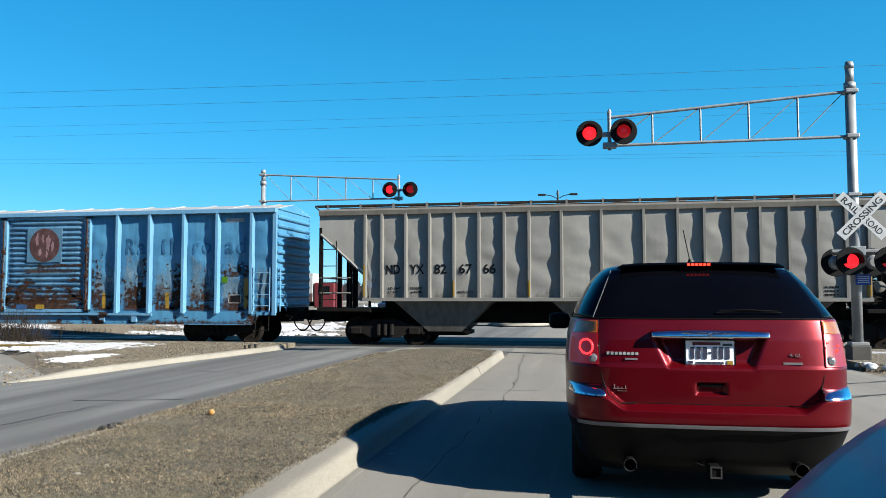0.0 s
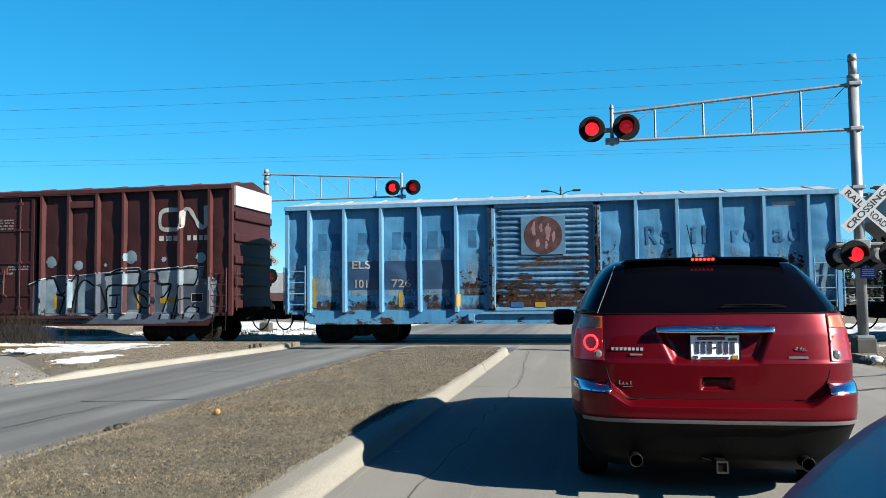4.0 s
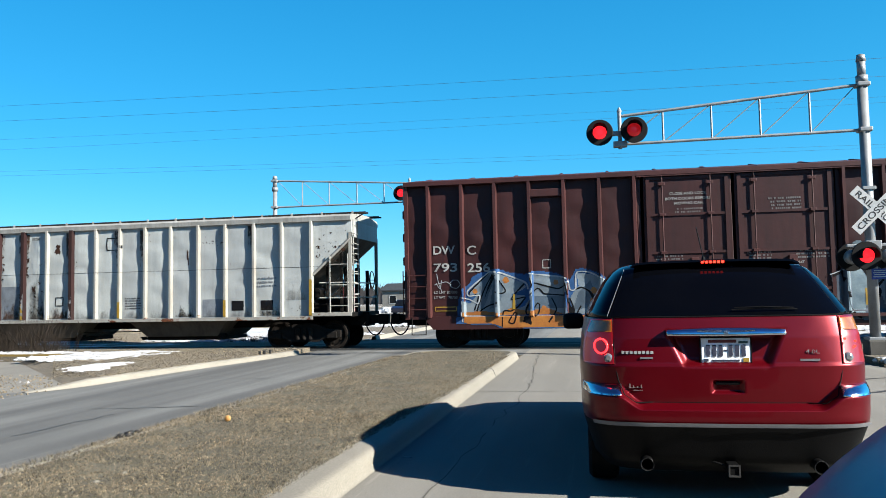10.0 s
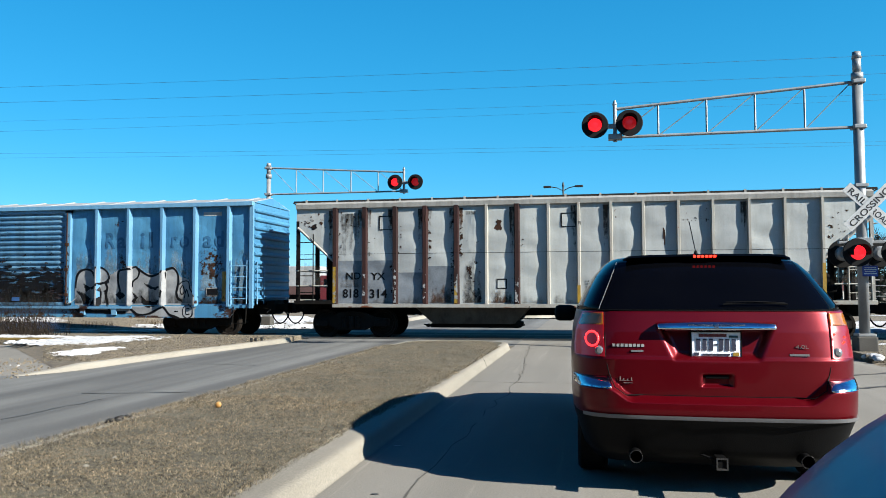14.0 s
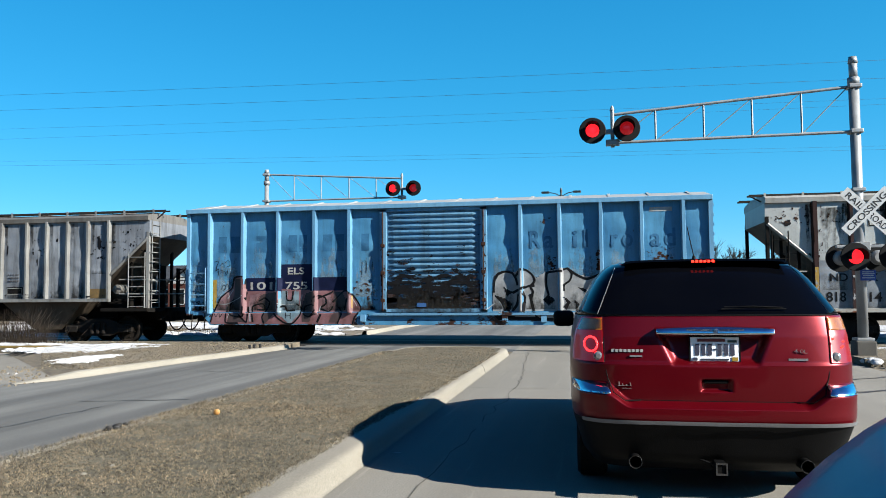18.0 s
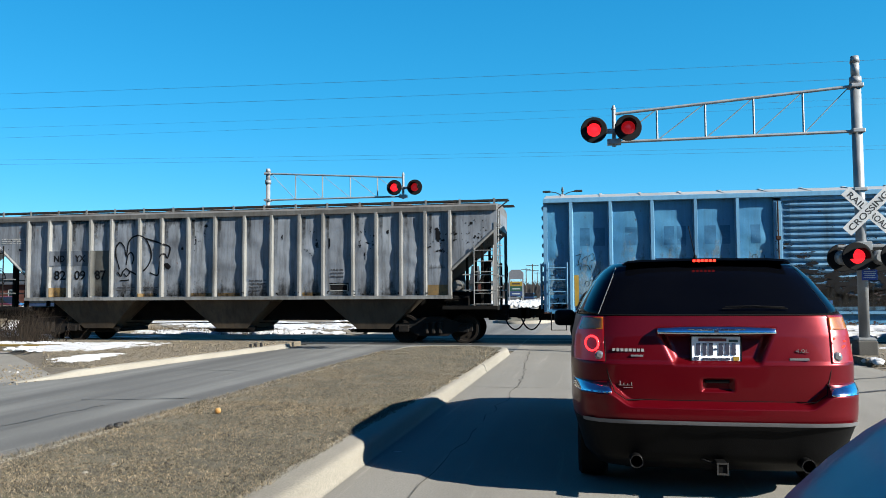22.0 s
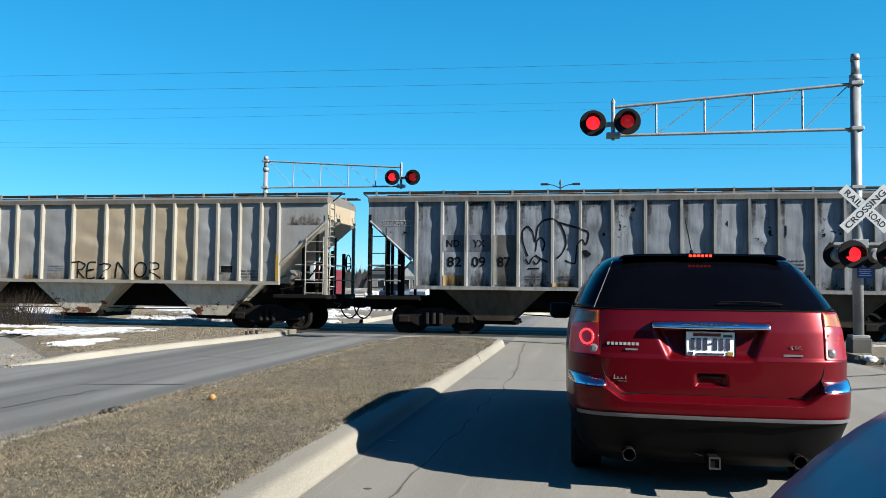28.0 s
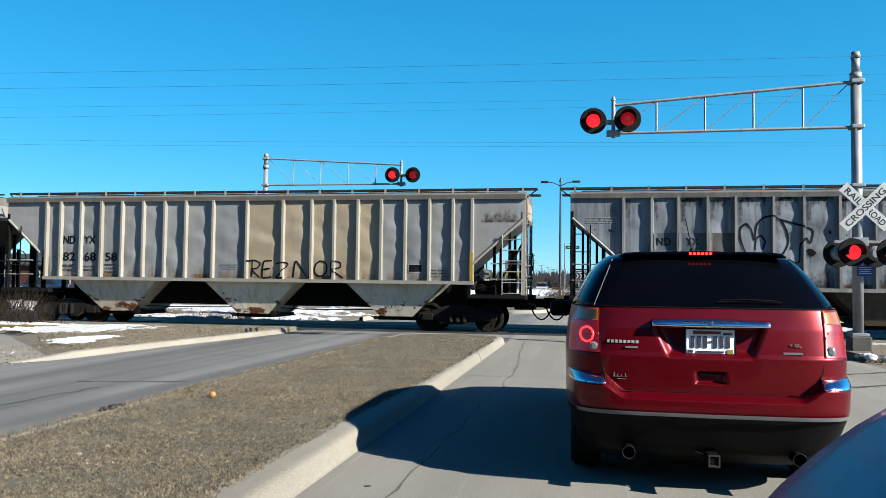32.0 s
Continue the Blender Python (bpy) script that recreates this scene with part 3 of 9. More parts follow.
def hopper(s, half, ribs, z_low, skin, rib_mat, roof_mat, under_mat, label, bays, walkway=True, rusty_ribs=(), stained=None, foot=1.02):
    """A covered hopper: sheets between posts, slope-sheet ends, bays below, roof with hatches and running boards, end frames, trucks."""
    car = thing("covered_hopper", pose(s, TRACK_Y, 0), label, "hopper car", "cars of the train")
    TRAIN.append((car, s))
    y, ztop = -HALF_W + 0.12, 3.86
    rx = ribs[-1]
    top_z = 4.23 if walkway else 4.17
    slope = lambda x: 3.36 - (half - abs(x)) * 0.86 if abs(x) > rx - 0.01 else z_low
    edges = [-half, *ribs, half]
    SIDES[car.name] = {"ribs": ribs, "panels": [], "y": y, "rib_y": y - 0.12, "sill_y": y - 0.13, "low": z_low}
    for i, (a, b) in enumerate(zip(edges, edges[1:])):
        bm = bmesh.new()
        endp = i in (0, len(edges) - 2)
        SIDES[car.name]["panels"].append((a, b, slope, ztop, 0.012 if endp else 0.035, s + i * 1.7))
        panel_grid(bm, a, b, z_low, ztop, y, 0.012 if endp else 0.035, s + i * 1.7, 14 if endp else 10, 30, slope)
        part("panel", bm, stained[i] if stained else skin, car, smooth=True)
    for i, x in enumerate(ribs):
        bm = bmesh.new()
        zb = z_low - 0.02
        w = 0.09 if i in rusty_ribs else 0.055
        prism(bm, [(x - w, y + 0.01), (x - w * 0.6, y - 0.12), (x + w * 0.6, y - 0.12), (x + w, y + 0.01)], zb, ztop + 0.02, "z")
        part("rib", bm, RUSTED_RIB if i in rusty_ribs else rib_mat, car)
    # far side, ends and roof close the body
    bm = bmesh.new()
    out = [(-half, ztop), (-half, 3.36), (-rx, slope(rx)), (-rx, z_low), (rx, z_low), (rx, slope(rx)), (half, 3.36), (half, ztop)]
    prism(bm, out, -y, -y - 0.05)
    part("far_side", bm, skin, car)
    for sx in (-1, 1):
        bm = bmesh.new()
        xe, xi = sx * half, sx * (half - 2.75)
        a = [bm.verts.new(c) for c in ((xe, y, 3.36), (xe, -y, 3.36), (xe, -y, ztop), (xe, y, ztop))]
        bm.faces.new(a if sx < 0 else a[::-1])
        part("end_sheet", bm, skin, car)
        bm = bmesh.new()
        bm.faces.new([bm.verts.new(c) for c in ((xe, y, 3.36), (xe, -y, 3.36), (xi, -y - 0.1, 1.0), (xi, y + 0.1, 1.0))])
        # Underside in bay paint; where darker than the skin, its shade is painted in.
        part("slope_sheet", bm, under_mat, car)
        made("board_brace", lambda b: rod(b, (sx * half, -0.95, 3.95), (sx * (half + 0.28), -0.95, top_z - 0.06), 0.02, 6), BOARD, car)
    bm = bmesh.new()
    prism(bm, [(y - 0.08, ztop), (y - 0.1, ztop + 0.13), (y + 0.05, ztop + 0.2), (-0.5, 4.13), (0.5, 4.13), (-y - 0.05, ztop + 0.2), (-y + 0.1, ztop + 0.13), (-y + 0.08, ztop)], -half, half, "x")
    part("roof", bm, roof_mat, car, "dusty roof with a rounded eave")
    for x in [k * 1.55 - half + 1.2 for k in range(int((2 * half - 1.6) / 1.55) + 1)]:
        bm = bmesh.new()
        lathe(bm, [(4.12, 0.36), (4.2, 0.36), (4.24, 0.3), (4.26, 0.05)], (x, 0, 0), "z", 18)
        part("hatch", bm, roof_mat, car)
    if walkway:
        boxes("trough_hatch", [(-half + 0.3, half - 0.3, -0.42, 0.42, 4.1, 4.2)], BOARD, car, "sooty trough hatch along the roof", 0.03)
    for yy in (-0.95, 0.7) if walkway else (-0.85, 0.6):
        top = 4.23 if walkway else 4.17
        rows = [(-half - 0.3, half + 0.3, yy - 0.02, yy + 0.0, top - 0.06, top), (-half - 0.3, half + 0.3, yy + 0.25, yy + 0.27, top - 0.05, top)]
        rows += [(-half + k * 0.22, -half + k * 0.22 + 0.12, yy, yy + 0.25, top - 0.02, top) for k in range(int(2 * half / 0.22))]
        boxes("running_board", rows, BOARD, car, "perforated running board along the roof")
        for k in range(17):
            x = -half + 0.12 + k * (2 * half - 0.24) / 16
            boxes("bracket", [(x - 0.03, x + 0.03, yy - 0.035, yy - 0.02, 4.02, top + 0.025)], rib_mat, car)
    # sill and bays
    boxes("side_sill", [(ribs[0] - 0.06, rx + 0.06, y - 0.13, y, z_low - 0.09, z_low + 0.01)], rib_mat, car)
    boxes("centre_sill", [(-half - 0.1, half + 0.1, -0.25, 0.25, 0.72, 1.08)], STEEL_BLACK, car)
    # Inner slopes as one black box: the shade between bays is in its colour.
    boxes("hopper_back", [(-rx + 0.3, rx - 0.3, -0.42, 0.42, 0.66, z_low - 0.05)], STEEL_BLACK, car, "inner plates between the bays, blackened for their shade")
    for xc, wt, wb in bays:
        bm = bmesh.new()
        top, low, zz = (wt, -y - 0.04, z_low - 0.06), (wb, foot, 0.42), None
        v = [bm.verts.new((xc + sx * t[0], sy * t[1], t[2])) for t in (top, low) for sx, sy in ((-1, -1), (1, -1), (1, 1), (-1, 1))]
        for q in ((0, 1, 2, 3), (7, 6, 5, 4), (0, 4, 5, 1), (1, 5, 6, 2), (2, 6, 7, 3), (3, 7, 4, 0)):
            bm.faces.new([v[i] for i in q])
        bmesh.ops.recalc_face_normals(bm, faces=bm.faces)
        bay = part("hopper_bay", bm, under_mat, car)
        boxes("outlet_gate", [(xc - wb - 0.12, xc + wb + 0.12, -0.85, 0.85, 0.3, 0.42), (xc + wb, xc + wb + 0.25, -1.0, -0.8, 0.38, 0.5)], STEEL_BLACK, bay, "black outlet gate", 0.02)
        for sx in (-1, 1):
            made("gate_capstan", lambda b: (rod(b, (xc + sx * (wb + 0.16), -1.02, 0.37), (xc + sx * (wb + 0.16), -0.85, 0.37), 0.055, 8), rod(b, (xc + sx * (wb + 0.05), -0.93, 0.34), (xc + sx * (wb + 0.3), -0.93, 0.4), 0.02, 6)), STEEL_BLACK, bay)
    ends = sorted(b[0] for b in bays)
    for xa, xb in zip(ends, ends[1:]):
        made("brake_rod", lambda b: path(b, [(xa + 0.8, -0.75, 0.6), (xa + 1.6, -0.8, 0.57), (xb - 1.4, -0.8, 0.59), (xb - 0.8, -0.75, 0.6)], 0.016), STEEL_BLACK, car)
    # end platforms
    for sx in (-1, 1):
        lo, hi = sorted((sx * 6.75, sx * (half + 0.02)))
        boxes("end_platform", [(lo, hi, -HALF_W + 0.06, HALF_W - 0.05, 0.98, 1.1)], STEEL_BLACK, car)
        boxes("end_sill", [(lo, hi, -HALF_W, -HALF_W + 0.05, 1.0, 1.11)], rib_mat if sx > 0 and rusty_ribs else STEEL_BLACK, car, "", 0.01)
        for yy in (-HALF_W + 0.1, HALF_W - 0.15):
            boxes("corner_post", [(min(sx * half, sx * (half - 0.09)), max(sx * half, sx * (half - 0.09)), yy, yy + 0.09, 1.1, 3.5)], rib_mat if sx > 0 else STEEL_BLACK, car)
        for xx in (half - 0.5, half - 0.95):
            for yy in (-0.9, 0.8):
                boxes("end_strut", [(sx * xx - 0.04, sx * xx + 0.04, yy, yy + 0.08, 1.1, slope(xx) + 0.1)], STEEL_BLACK, car)
        for z in (1.55, 2.0):
            made("grab_rail", lambda b: path(b, [(sx * (half - 1.0), -HALF_W + 0.08, z), (sx * (half - 0.03), -HALF_W + 0.09, z), (sx * (half - 0.03), HALF_W - 0.1, z)], 0.02), rib_mat, car)
        add_truck(car, sx * 6.4)
        add_coupler(car, sx * (half - 0.1), sx)
    ladder(car, half - 0.66, -HALF_W + 0.04, 1.0, 2.85, 0.56, 3 if rusty_ribs else 6, rib_mat)
    made("slope_edge", lambda b: rod(b, (half - 0.05, -HALF_W + 0.1, 3.3), (rx + 0.05, -HALF_W + 0.1, slope(rx) - 0.02), 0.045, 6), rib_mat, car)
    made("slope_edge", lambda b: rod(b, (-half + 0.05, -HALF_W + 0.1, 3.3), (-rx - 0.05, -HALF_W + 0.1, slope(rx) - 0.02), 0.045, 6), rib_mat, car)
    for k in range(8):
        made("grab_iron", lambda b: path(b, [(half, -HALF_W + 0.12, 1.35 + k * 0.3), (half + 0.1, -HALF_W + 0.12, 1.35 + k * 0.3), (half + 0.1, -HALF_W + 0.5, 1.35 + k * 0.3)], 0.014), rib_mat, car)
    ladder(car, half + 0.02, -HALF_W + 0.25, 1.1, 3.9, 0.45, 8, rib_mat, "y")
    ladder(car, -half + 0.14, -HALF_W + 0.04, 1.1, 3.1, 0.42, 4, STEEL_BLACK)
    for x in (-half + 0.35, -half + 0.75):
        boxes("end_post", [(x - 0.035, x + 0.035, -0.6, -0.5, 1.1, 3.2)], STEEL_BLACK, car)
    bm = bmesh.new()
    lathe(bm, [(-0.3, 0.05), (-0.28, 0.15), (0.28, 0.15), (0.3, 0.05)], (half - 1.2, -0.95, 1.7), "y", 18)
    rod(bm, (half - 1.3, -1.15, 1.7), (half - 1.75, -1.2, 1.55), 0.03)
    part("brake_cylinder", bm, STEEL_BLACK if rusty_ribs else roof_mat, car, "round brake cylinder on the end platform")
    bm = bmesh.new()
    lathe(bm, [(-0.6, 0.12), (-0.55, 0.2), (0.55, 0.2), (0.6, 0.12)], (half - 1.0, 0.1, 1.32), "x", 16)
    box(bm, half - 1.5, half - 0.9, -1.0, -0.6, 1.1, 1.4, 0.03)
    part("air_reservoir", bm, STEEL_BLACK, car)
    for x, yy, w in ((half - 0.35, -0.75, 0.1), (half - 0.2, -0.2, 0.14), (half - 0.55, 0.3, 0.12), (half - 0.12, 0.6, 0.09)):
        boxes("brake_gear", [(x - w / 2, x + w / 2, yy - 0.06, yy + 0.06, 1.1, 2.3 + 1.2 * w)], STEEL_BLACK, car, "", 0.01)
    made("brake_pipe", lambda b: path(b, [(half - 1.6, -1.05, 1.25), (half - 0.9, -1.1, 1.35), (half - 0.5, -0.9, 1.9), (half - 0.15, -0.8, 2.6)], 0.03), STEEL_BLACK, car)
    bm = bmesh.new()
    path(bm, [(half + 0.08, 0.45 + 0.27 * math.cos(a), 2.1 + 0.27 * math.sin(a)) for a in [k * math.pi / 8 for k in range(17)]], 0.016)
    for a in range(3):
        rod(bm, (half + 0.08, 0.45 + 0.27 * math.cos(a * 2.09), 2.1 + 0.27 * math.sin(a * 2.09)), (half + 0.02, 0.45, 2.1), 0.012)
    part("brake_wheel", bm, STEEL_BLACK, car)
    return car


def boxcar(s, half, eave, sill, ribs, door, skin, rib_mat, roof_mat, door_mat, label, truck_x, smooth_door=False, end_mat=None, end_ribs=11):
    """A boxcar: sheets between side posts, a door on tracks, ribbed ends, shallow roof, sill, ladders, trucks."""
    car = thing("boxcar", pose(s, TRACK_Y, 0), label, "boxcar", "cars of the train")
    TRAIN.append((car, s))
    y = -HALF_W + 0.1
    zl, zt = sill + 0.38, eave - 0.13
    xs = sorted({-half, half, *ribs, *door})
    SIDES[car.name] = {"ribs": ribs, "panels": [], "y": y, "rib_y": y - 0.165, "sill_y": y - 0.06, "low": zl}
    for i, (a, b) in enumerate(zip(xs, xs[1:])):
        if a >= door[0] - 0.01 and b <= door[1] + 0.01:
            continue
        bm = bmesh.new()
        panel_grid(bm, a, b, zl, zt, y, 0.04, s + i * 2.3, 14, 32)
        SIDES[car.name]["panels"].append((a, b, lambda x: zl, zt, 0.04, s + i * 2.3))
        part("panel", bm, skin, car, smooth=True)
    for x in ribs:
        bm = bmesh.new()
        prism(bm, [(x - 0.07, y + 0.01), (x - 0.04, y - 0.165), (x + 0.04, y - 0.165), (x + 0.07, y + 0.01)], zl - 0.03, zt, "z")
        part("rib", bm, rib_mat, car)
    boxes("corner_post", [(-half - 0.01, -half + 0.1, y - 0.1, y, sill + 0.3, zt)], rib_mat, car)
    boxes("corner_post", [(half - 0.1, half + 0.01, y - 0.1, y, sill + 0.3, zt)], rib_mat, car)
    boxes("top_chord", [(-half - 0.01, half + 0.01, y - 0.17, y + 0.06, zt, eave)], rib_mat, car, "", 0.01)
    tx = truck_x + 1.5
    bm = bmesh.new()
    prism(bm, [(-half, sill + 0.3), (-tx, sill + 0.3), (-tx + 0.25, sill), (tx - 0.25, sill), (tx, sill + 0.3), (half, sill + 0.3), (half, zl + 0.01), (-half, zl + 0.01)], y - 0.06, y + 0.02)
    part("side_sill", bm, skin, car)
    boxes("floor_frame", [(-half, half, -HALF_W + 0.2, HALF_W - 0.1, 0.95, 1.1), (-half, half, -0.3, 0.3, 0.65, 0.96)], STEEL_BLACK, car)
    boxes("far_side", [(-half, half, -y - 0.02, -y + 0.03, sill + 0.3, eave)], skin, car)
    for sx in (-1, 1):
        lo, hi = sorted((sx * half, sx * (half - 0.05)))
        endp = boxes("end_wall", [(lo, hi, y, -y, 0.95, eave)], end_mat or skin, car)
        n, fat = end_ribs, 0.075 if end_ribs > 8 else 0.13
        for k in range(n):
            z = 1.2 + k * ((eave - 1.45) if n > 8 else 2.75) / (n - 1)
            bm = bmesh.new()
            if n > 8:
                lathe(bm, [(y + 0.03, 0.05), (y + 0.1, fat), (-y - 0.1, fat), (-y - 0.03, 0.05)], (sx * half, 0, z), "y", 10)
            else:
                lo, hi = sorted((sx * half, sx * (half + 0.1)))
                box(bm, lo, hi, y + 0.04, -y - 0.04, z - 0.13, z + 0.13, 0.04)
            part("corrugation", bm, end_mat or skin, endp)
        bm = bmesh.new()
        prism(bm, [(y - 0.02, eave - 0.01), (0, eave + 0.26), (-y + 0.02, eave - 0.01)], min(sx * (half + 0.015), sx * (half - 0.06)), max(sx * (half + 0.015), sx * (half - 0.06)), "x")
        part("gable", bm, end_mat or skin, car)
        add_truck(car, sx * truck_x)
        add_coupler(car, sx * (half - 0.05), sx)
        ladder(car, half - 0.68 if sx > 0 else -half + 0.12, y - 0.14, sill + 0.42, sill + 1.75, 0.52, 4, rib_mat)
        ladder(car, sx * (half + 0.1), y + 0.05, 1.0, 2.3, 0.5, 4, rib_mat, "y")
        bm = bmesh.new()
        x = half - 0.62 if sx > 0 else -half + 0.18
        path(bm, [(x, y - 0.06, sill + 0.35), (x, y - 0.1, 0.42), (x + 0.42, y - 0.1, 0.42), (x + 0.42, y - 0.06, sill + 0.35)], 0.018)
        part("step", bm, STEEL_BLACK, car)
    # roof sheets with seams
    bm = bmesh.new()
    prism(bm, [(y - 0.1, eave), (0, eave + 0.27), (-y + 0.1, eave), (-y, eave - 0.03), (y, eave - 0.03)], -half, half, "x")
    roof = part("roof", bm, roof_mat, car)
    n = 14
    for k in range(n):
        x = -half + 0.5 + k * (2 * half - 1.0) / (n - 1)
        bm = bmesh.new()
        prism(bm, [(y - 0.1, eave + 0.005), (0, eave + 0.30), (-y + 0.1, eave + 0.005), (0, eave + 0.25)], x - 0.04, x + 0.04, "x")
        part("roof_seam", bm, roof_mat, roof)
    return car


TRAIN, WHEELSETS = [], []
GREY_SKIN = paint("grey_hopper_paint", (0.1749, 0.1683, 0.1531), (0.1947, 0.1881, 0.1729), (0.1188, 0.1122, 0.099), 0.0, 0.25)
GREY_RIB = paint("grey_rib_paint", (0.1346, 0.1298, 0.12), (0.1175, 0.1126, 0.1028), (0.07346, 0.06607, 0.05636), 0.15, 0.4)
SOOT_SKIN = paint("sooty_hopper_paint", (0.168, 0.183, 0.205), (0.105, 0.113, 0.126), (0.016, 0.016, 0.016), 0.0, 0.8, scuff=0.45)
SOOT_RIB = paint("sooty_rib_paint", (0.17, 0.17, 0.165), (0.1, 0.099, 0.095), (0.03, 0.027, 0.023), 0.15, 0.75, scuff=0.5)
TAN_SKIN = paint("tan_hopper_paint", (0.27, 0.222, 0.158), (0.235, 0.185, 0.122), (0.2, 0.165, 0.12), 0.0, 0.3)
ASH_SKIN = paint("ash_hopper_paint", (0.182, 0.183, 0.182), (0.158, 0.158, 0.156), (0.125, 0.108, 0.084), 0.0, 0.4, scuff=0.2)
TAN_RIB = paint("tan_rib_paint", (0.2033, 0.1946, 0.1742), (0.18, 0.1626, 0.1307), (0.1278, 0.09293, 0.05808), 0.1, 0.4)
PALE_SKIN = paint("pale_hopper_paint", (0.292, 0.307, 0.302), (0.256, 0.268, 0.263), (0.13, 0.125, 0.115), 0.08, 0.3, scuff=0.3)
PALE_RIB = paint("pale_rib_paint", (0.262, 0.255, 0.232), (0.225, 0.215, 0.19), (0.105, 0.075, 0.055), 0.3, 0.5, scuff=0.6)
RUSTED_RIB = paint("rusted_rib_paint", (0.018, 0.0045, 0.0042), (0.01, 0.0034, 0.003), (0.05, 0.032, 0.027), 0.2, 0.14, 0.9, 5.0, (0.012, 0.005, 0.004))
ROOF_SOOT = paint("sooty_roof_paint", (0.1254, 0.1201, 0.1109), (0.0858, 0.08052, 0.0726), (0.033, 0.02772, 0.02244), 0.1, 0.7)
BOARD = mat("sooty_grating", (0.01901, 0.01518, 0.01267), (0.01056, 0.008844, 0.00759), 4, 0.85)
ROOF_DUST = paint("dusty_roof_paint", (0.1165, 0.1082, 0.09365), (0.0957, 0.08738, 0.07498), (0.05201, 0.04165, 0.03333), 0.1, 0.5)
ROOF_PALE = paint("pale_roof_paint", (0.25, 0.248, 0.235), (0.2, 0.195, 0.18), (0.06, 0.05, 0.042), 0.15, 0.5)
# The next three mix soot and grime with the undersides' shade.
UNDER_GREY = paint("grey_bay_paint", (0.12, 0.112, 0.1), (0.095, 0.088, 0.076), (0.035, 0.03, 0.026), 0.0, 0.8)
UNDER_SOOT_SHADE = paint("sooty_shaded_bay_paint", (0.0748, 0.055, 0.0363), (0.0352, 0.0264, 0.0187), (0.0132, 0.011, 0.0088), 0.0, 0.7, 0.8)
UNDER_PALE = paint("grimy_shaded_pale_bay_paint", (0.08, 0.069, 0.054), (0.0425, 0.035, 0.027), (0.009, 0.0075, 0.006), 0.0, 0.7, 0.8)
UNDER_TAN = paint("tan_bay_paint", (0.52, 0.485, 0.42), (0.46, 0.39, 0.28), (0.17, 0.14, 0.11), 0.15, 0.7)
BLUE_SKIN = paint("blue_boxcar_paint", (0.03616, 0.1397, 0.2564), (0.0584, 0.1839, 0.2947), (0.01956, 0.04871, 0.07793), 0.12, 0.45, 0.45, 1.7, (0.03928, 0.01729, 0.011), scuff=0.5)
BLUE_RIB = paint("blue_rib_paint", (0.07361, 0.185, 0.2982), (0.09812, 0.2142, 0.3194), (0.02491, 0.0582, 0.08318), 0.12, 0.4, 0.45, 1.7, (0.03376, 0.01485, 0.009449), scuff=0.4)
BLUE_DOOR = paint("blue_door_paint", (0.04048, 0.116, 0.2051), (0.07646, 0.1696, 0.2538), (0.01906, 0.03049, 0.03812), 0.45, 0.6, 0.5, 2.4, (0.03529, 0.01553, 0.009886), scuff=0.8)
BLUE_ROOF = paint("galvanised_roof", (0.3036, 0.3036, 0.297), (0.2178, 0.2244, 0.2244), (0.132, 0.1122, 0.0924), 0.1, 0.5, 0.5, 6.0)
BROWN_SKIN = paint("brown_boxcar_paint", (0.0305, 0.0068, 0.0068), (0.022, 0.0055, 0.0058), (0.0105, 0.0035, 0.0037), 0.0, 0.6, 0.6, scuff=0.2)
BROWN_RIB = paint("brown_rib_paint", (0.05, 0.0145, 0.0135), (0.0325, 0.0092, 0.009), (0.014, 0.005, 0.0047), 0.0, 0.5, 0.6, scuff=0.3)

BAYS = ((-4.6, 1.5, 0.5), (0.0, 1.5, 0.5), (4.55, 1.5, 0.5))
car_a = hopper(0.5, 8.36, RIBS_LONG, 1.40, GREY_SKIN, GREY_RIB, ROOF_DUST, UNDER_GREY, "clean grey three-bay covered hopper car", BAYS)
car_f = hopper(-89.34, 8.34, RIBS_F, 1.40, SOOT_SKIN, SOOT_RIB, ROOF_SOOT, UNDER_SOOT_SHADE, "sooty grey covered hopper car with graffiti outline", BAYS)
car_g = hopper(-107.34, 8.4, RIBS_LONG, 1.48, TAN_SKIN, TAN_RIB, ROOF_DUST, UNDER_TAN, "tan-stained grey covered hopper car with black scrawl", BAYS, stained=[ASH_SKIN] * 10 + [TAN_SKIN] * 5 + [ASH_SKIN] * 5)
hopper(-125.14, 8.36, RIBS_LONG, 1.40, GREY_SKIN, GREY_RIB, ROOF_DUST, UNDER_SOOT_SHADE, "dark grey covered hopper car at the train's tail", BAYS)
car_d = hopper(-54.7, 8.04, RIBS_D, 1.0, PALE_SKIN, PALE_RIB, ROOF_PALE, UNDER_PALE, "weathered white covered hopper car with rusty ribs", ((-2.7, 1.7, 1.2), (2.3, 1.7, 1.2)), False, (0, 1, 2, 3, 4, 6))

BLUE_RIBS = (-7.01, -5.92, -4.79, -3.64, -2.55, 2.52, 3.62, 4.77, 5.88, 7.0)
BLUE_DOORWAY = (-1.62, 1.56)


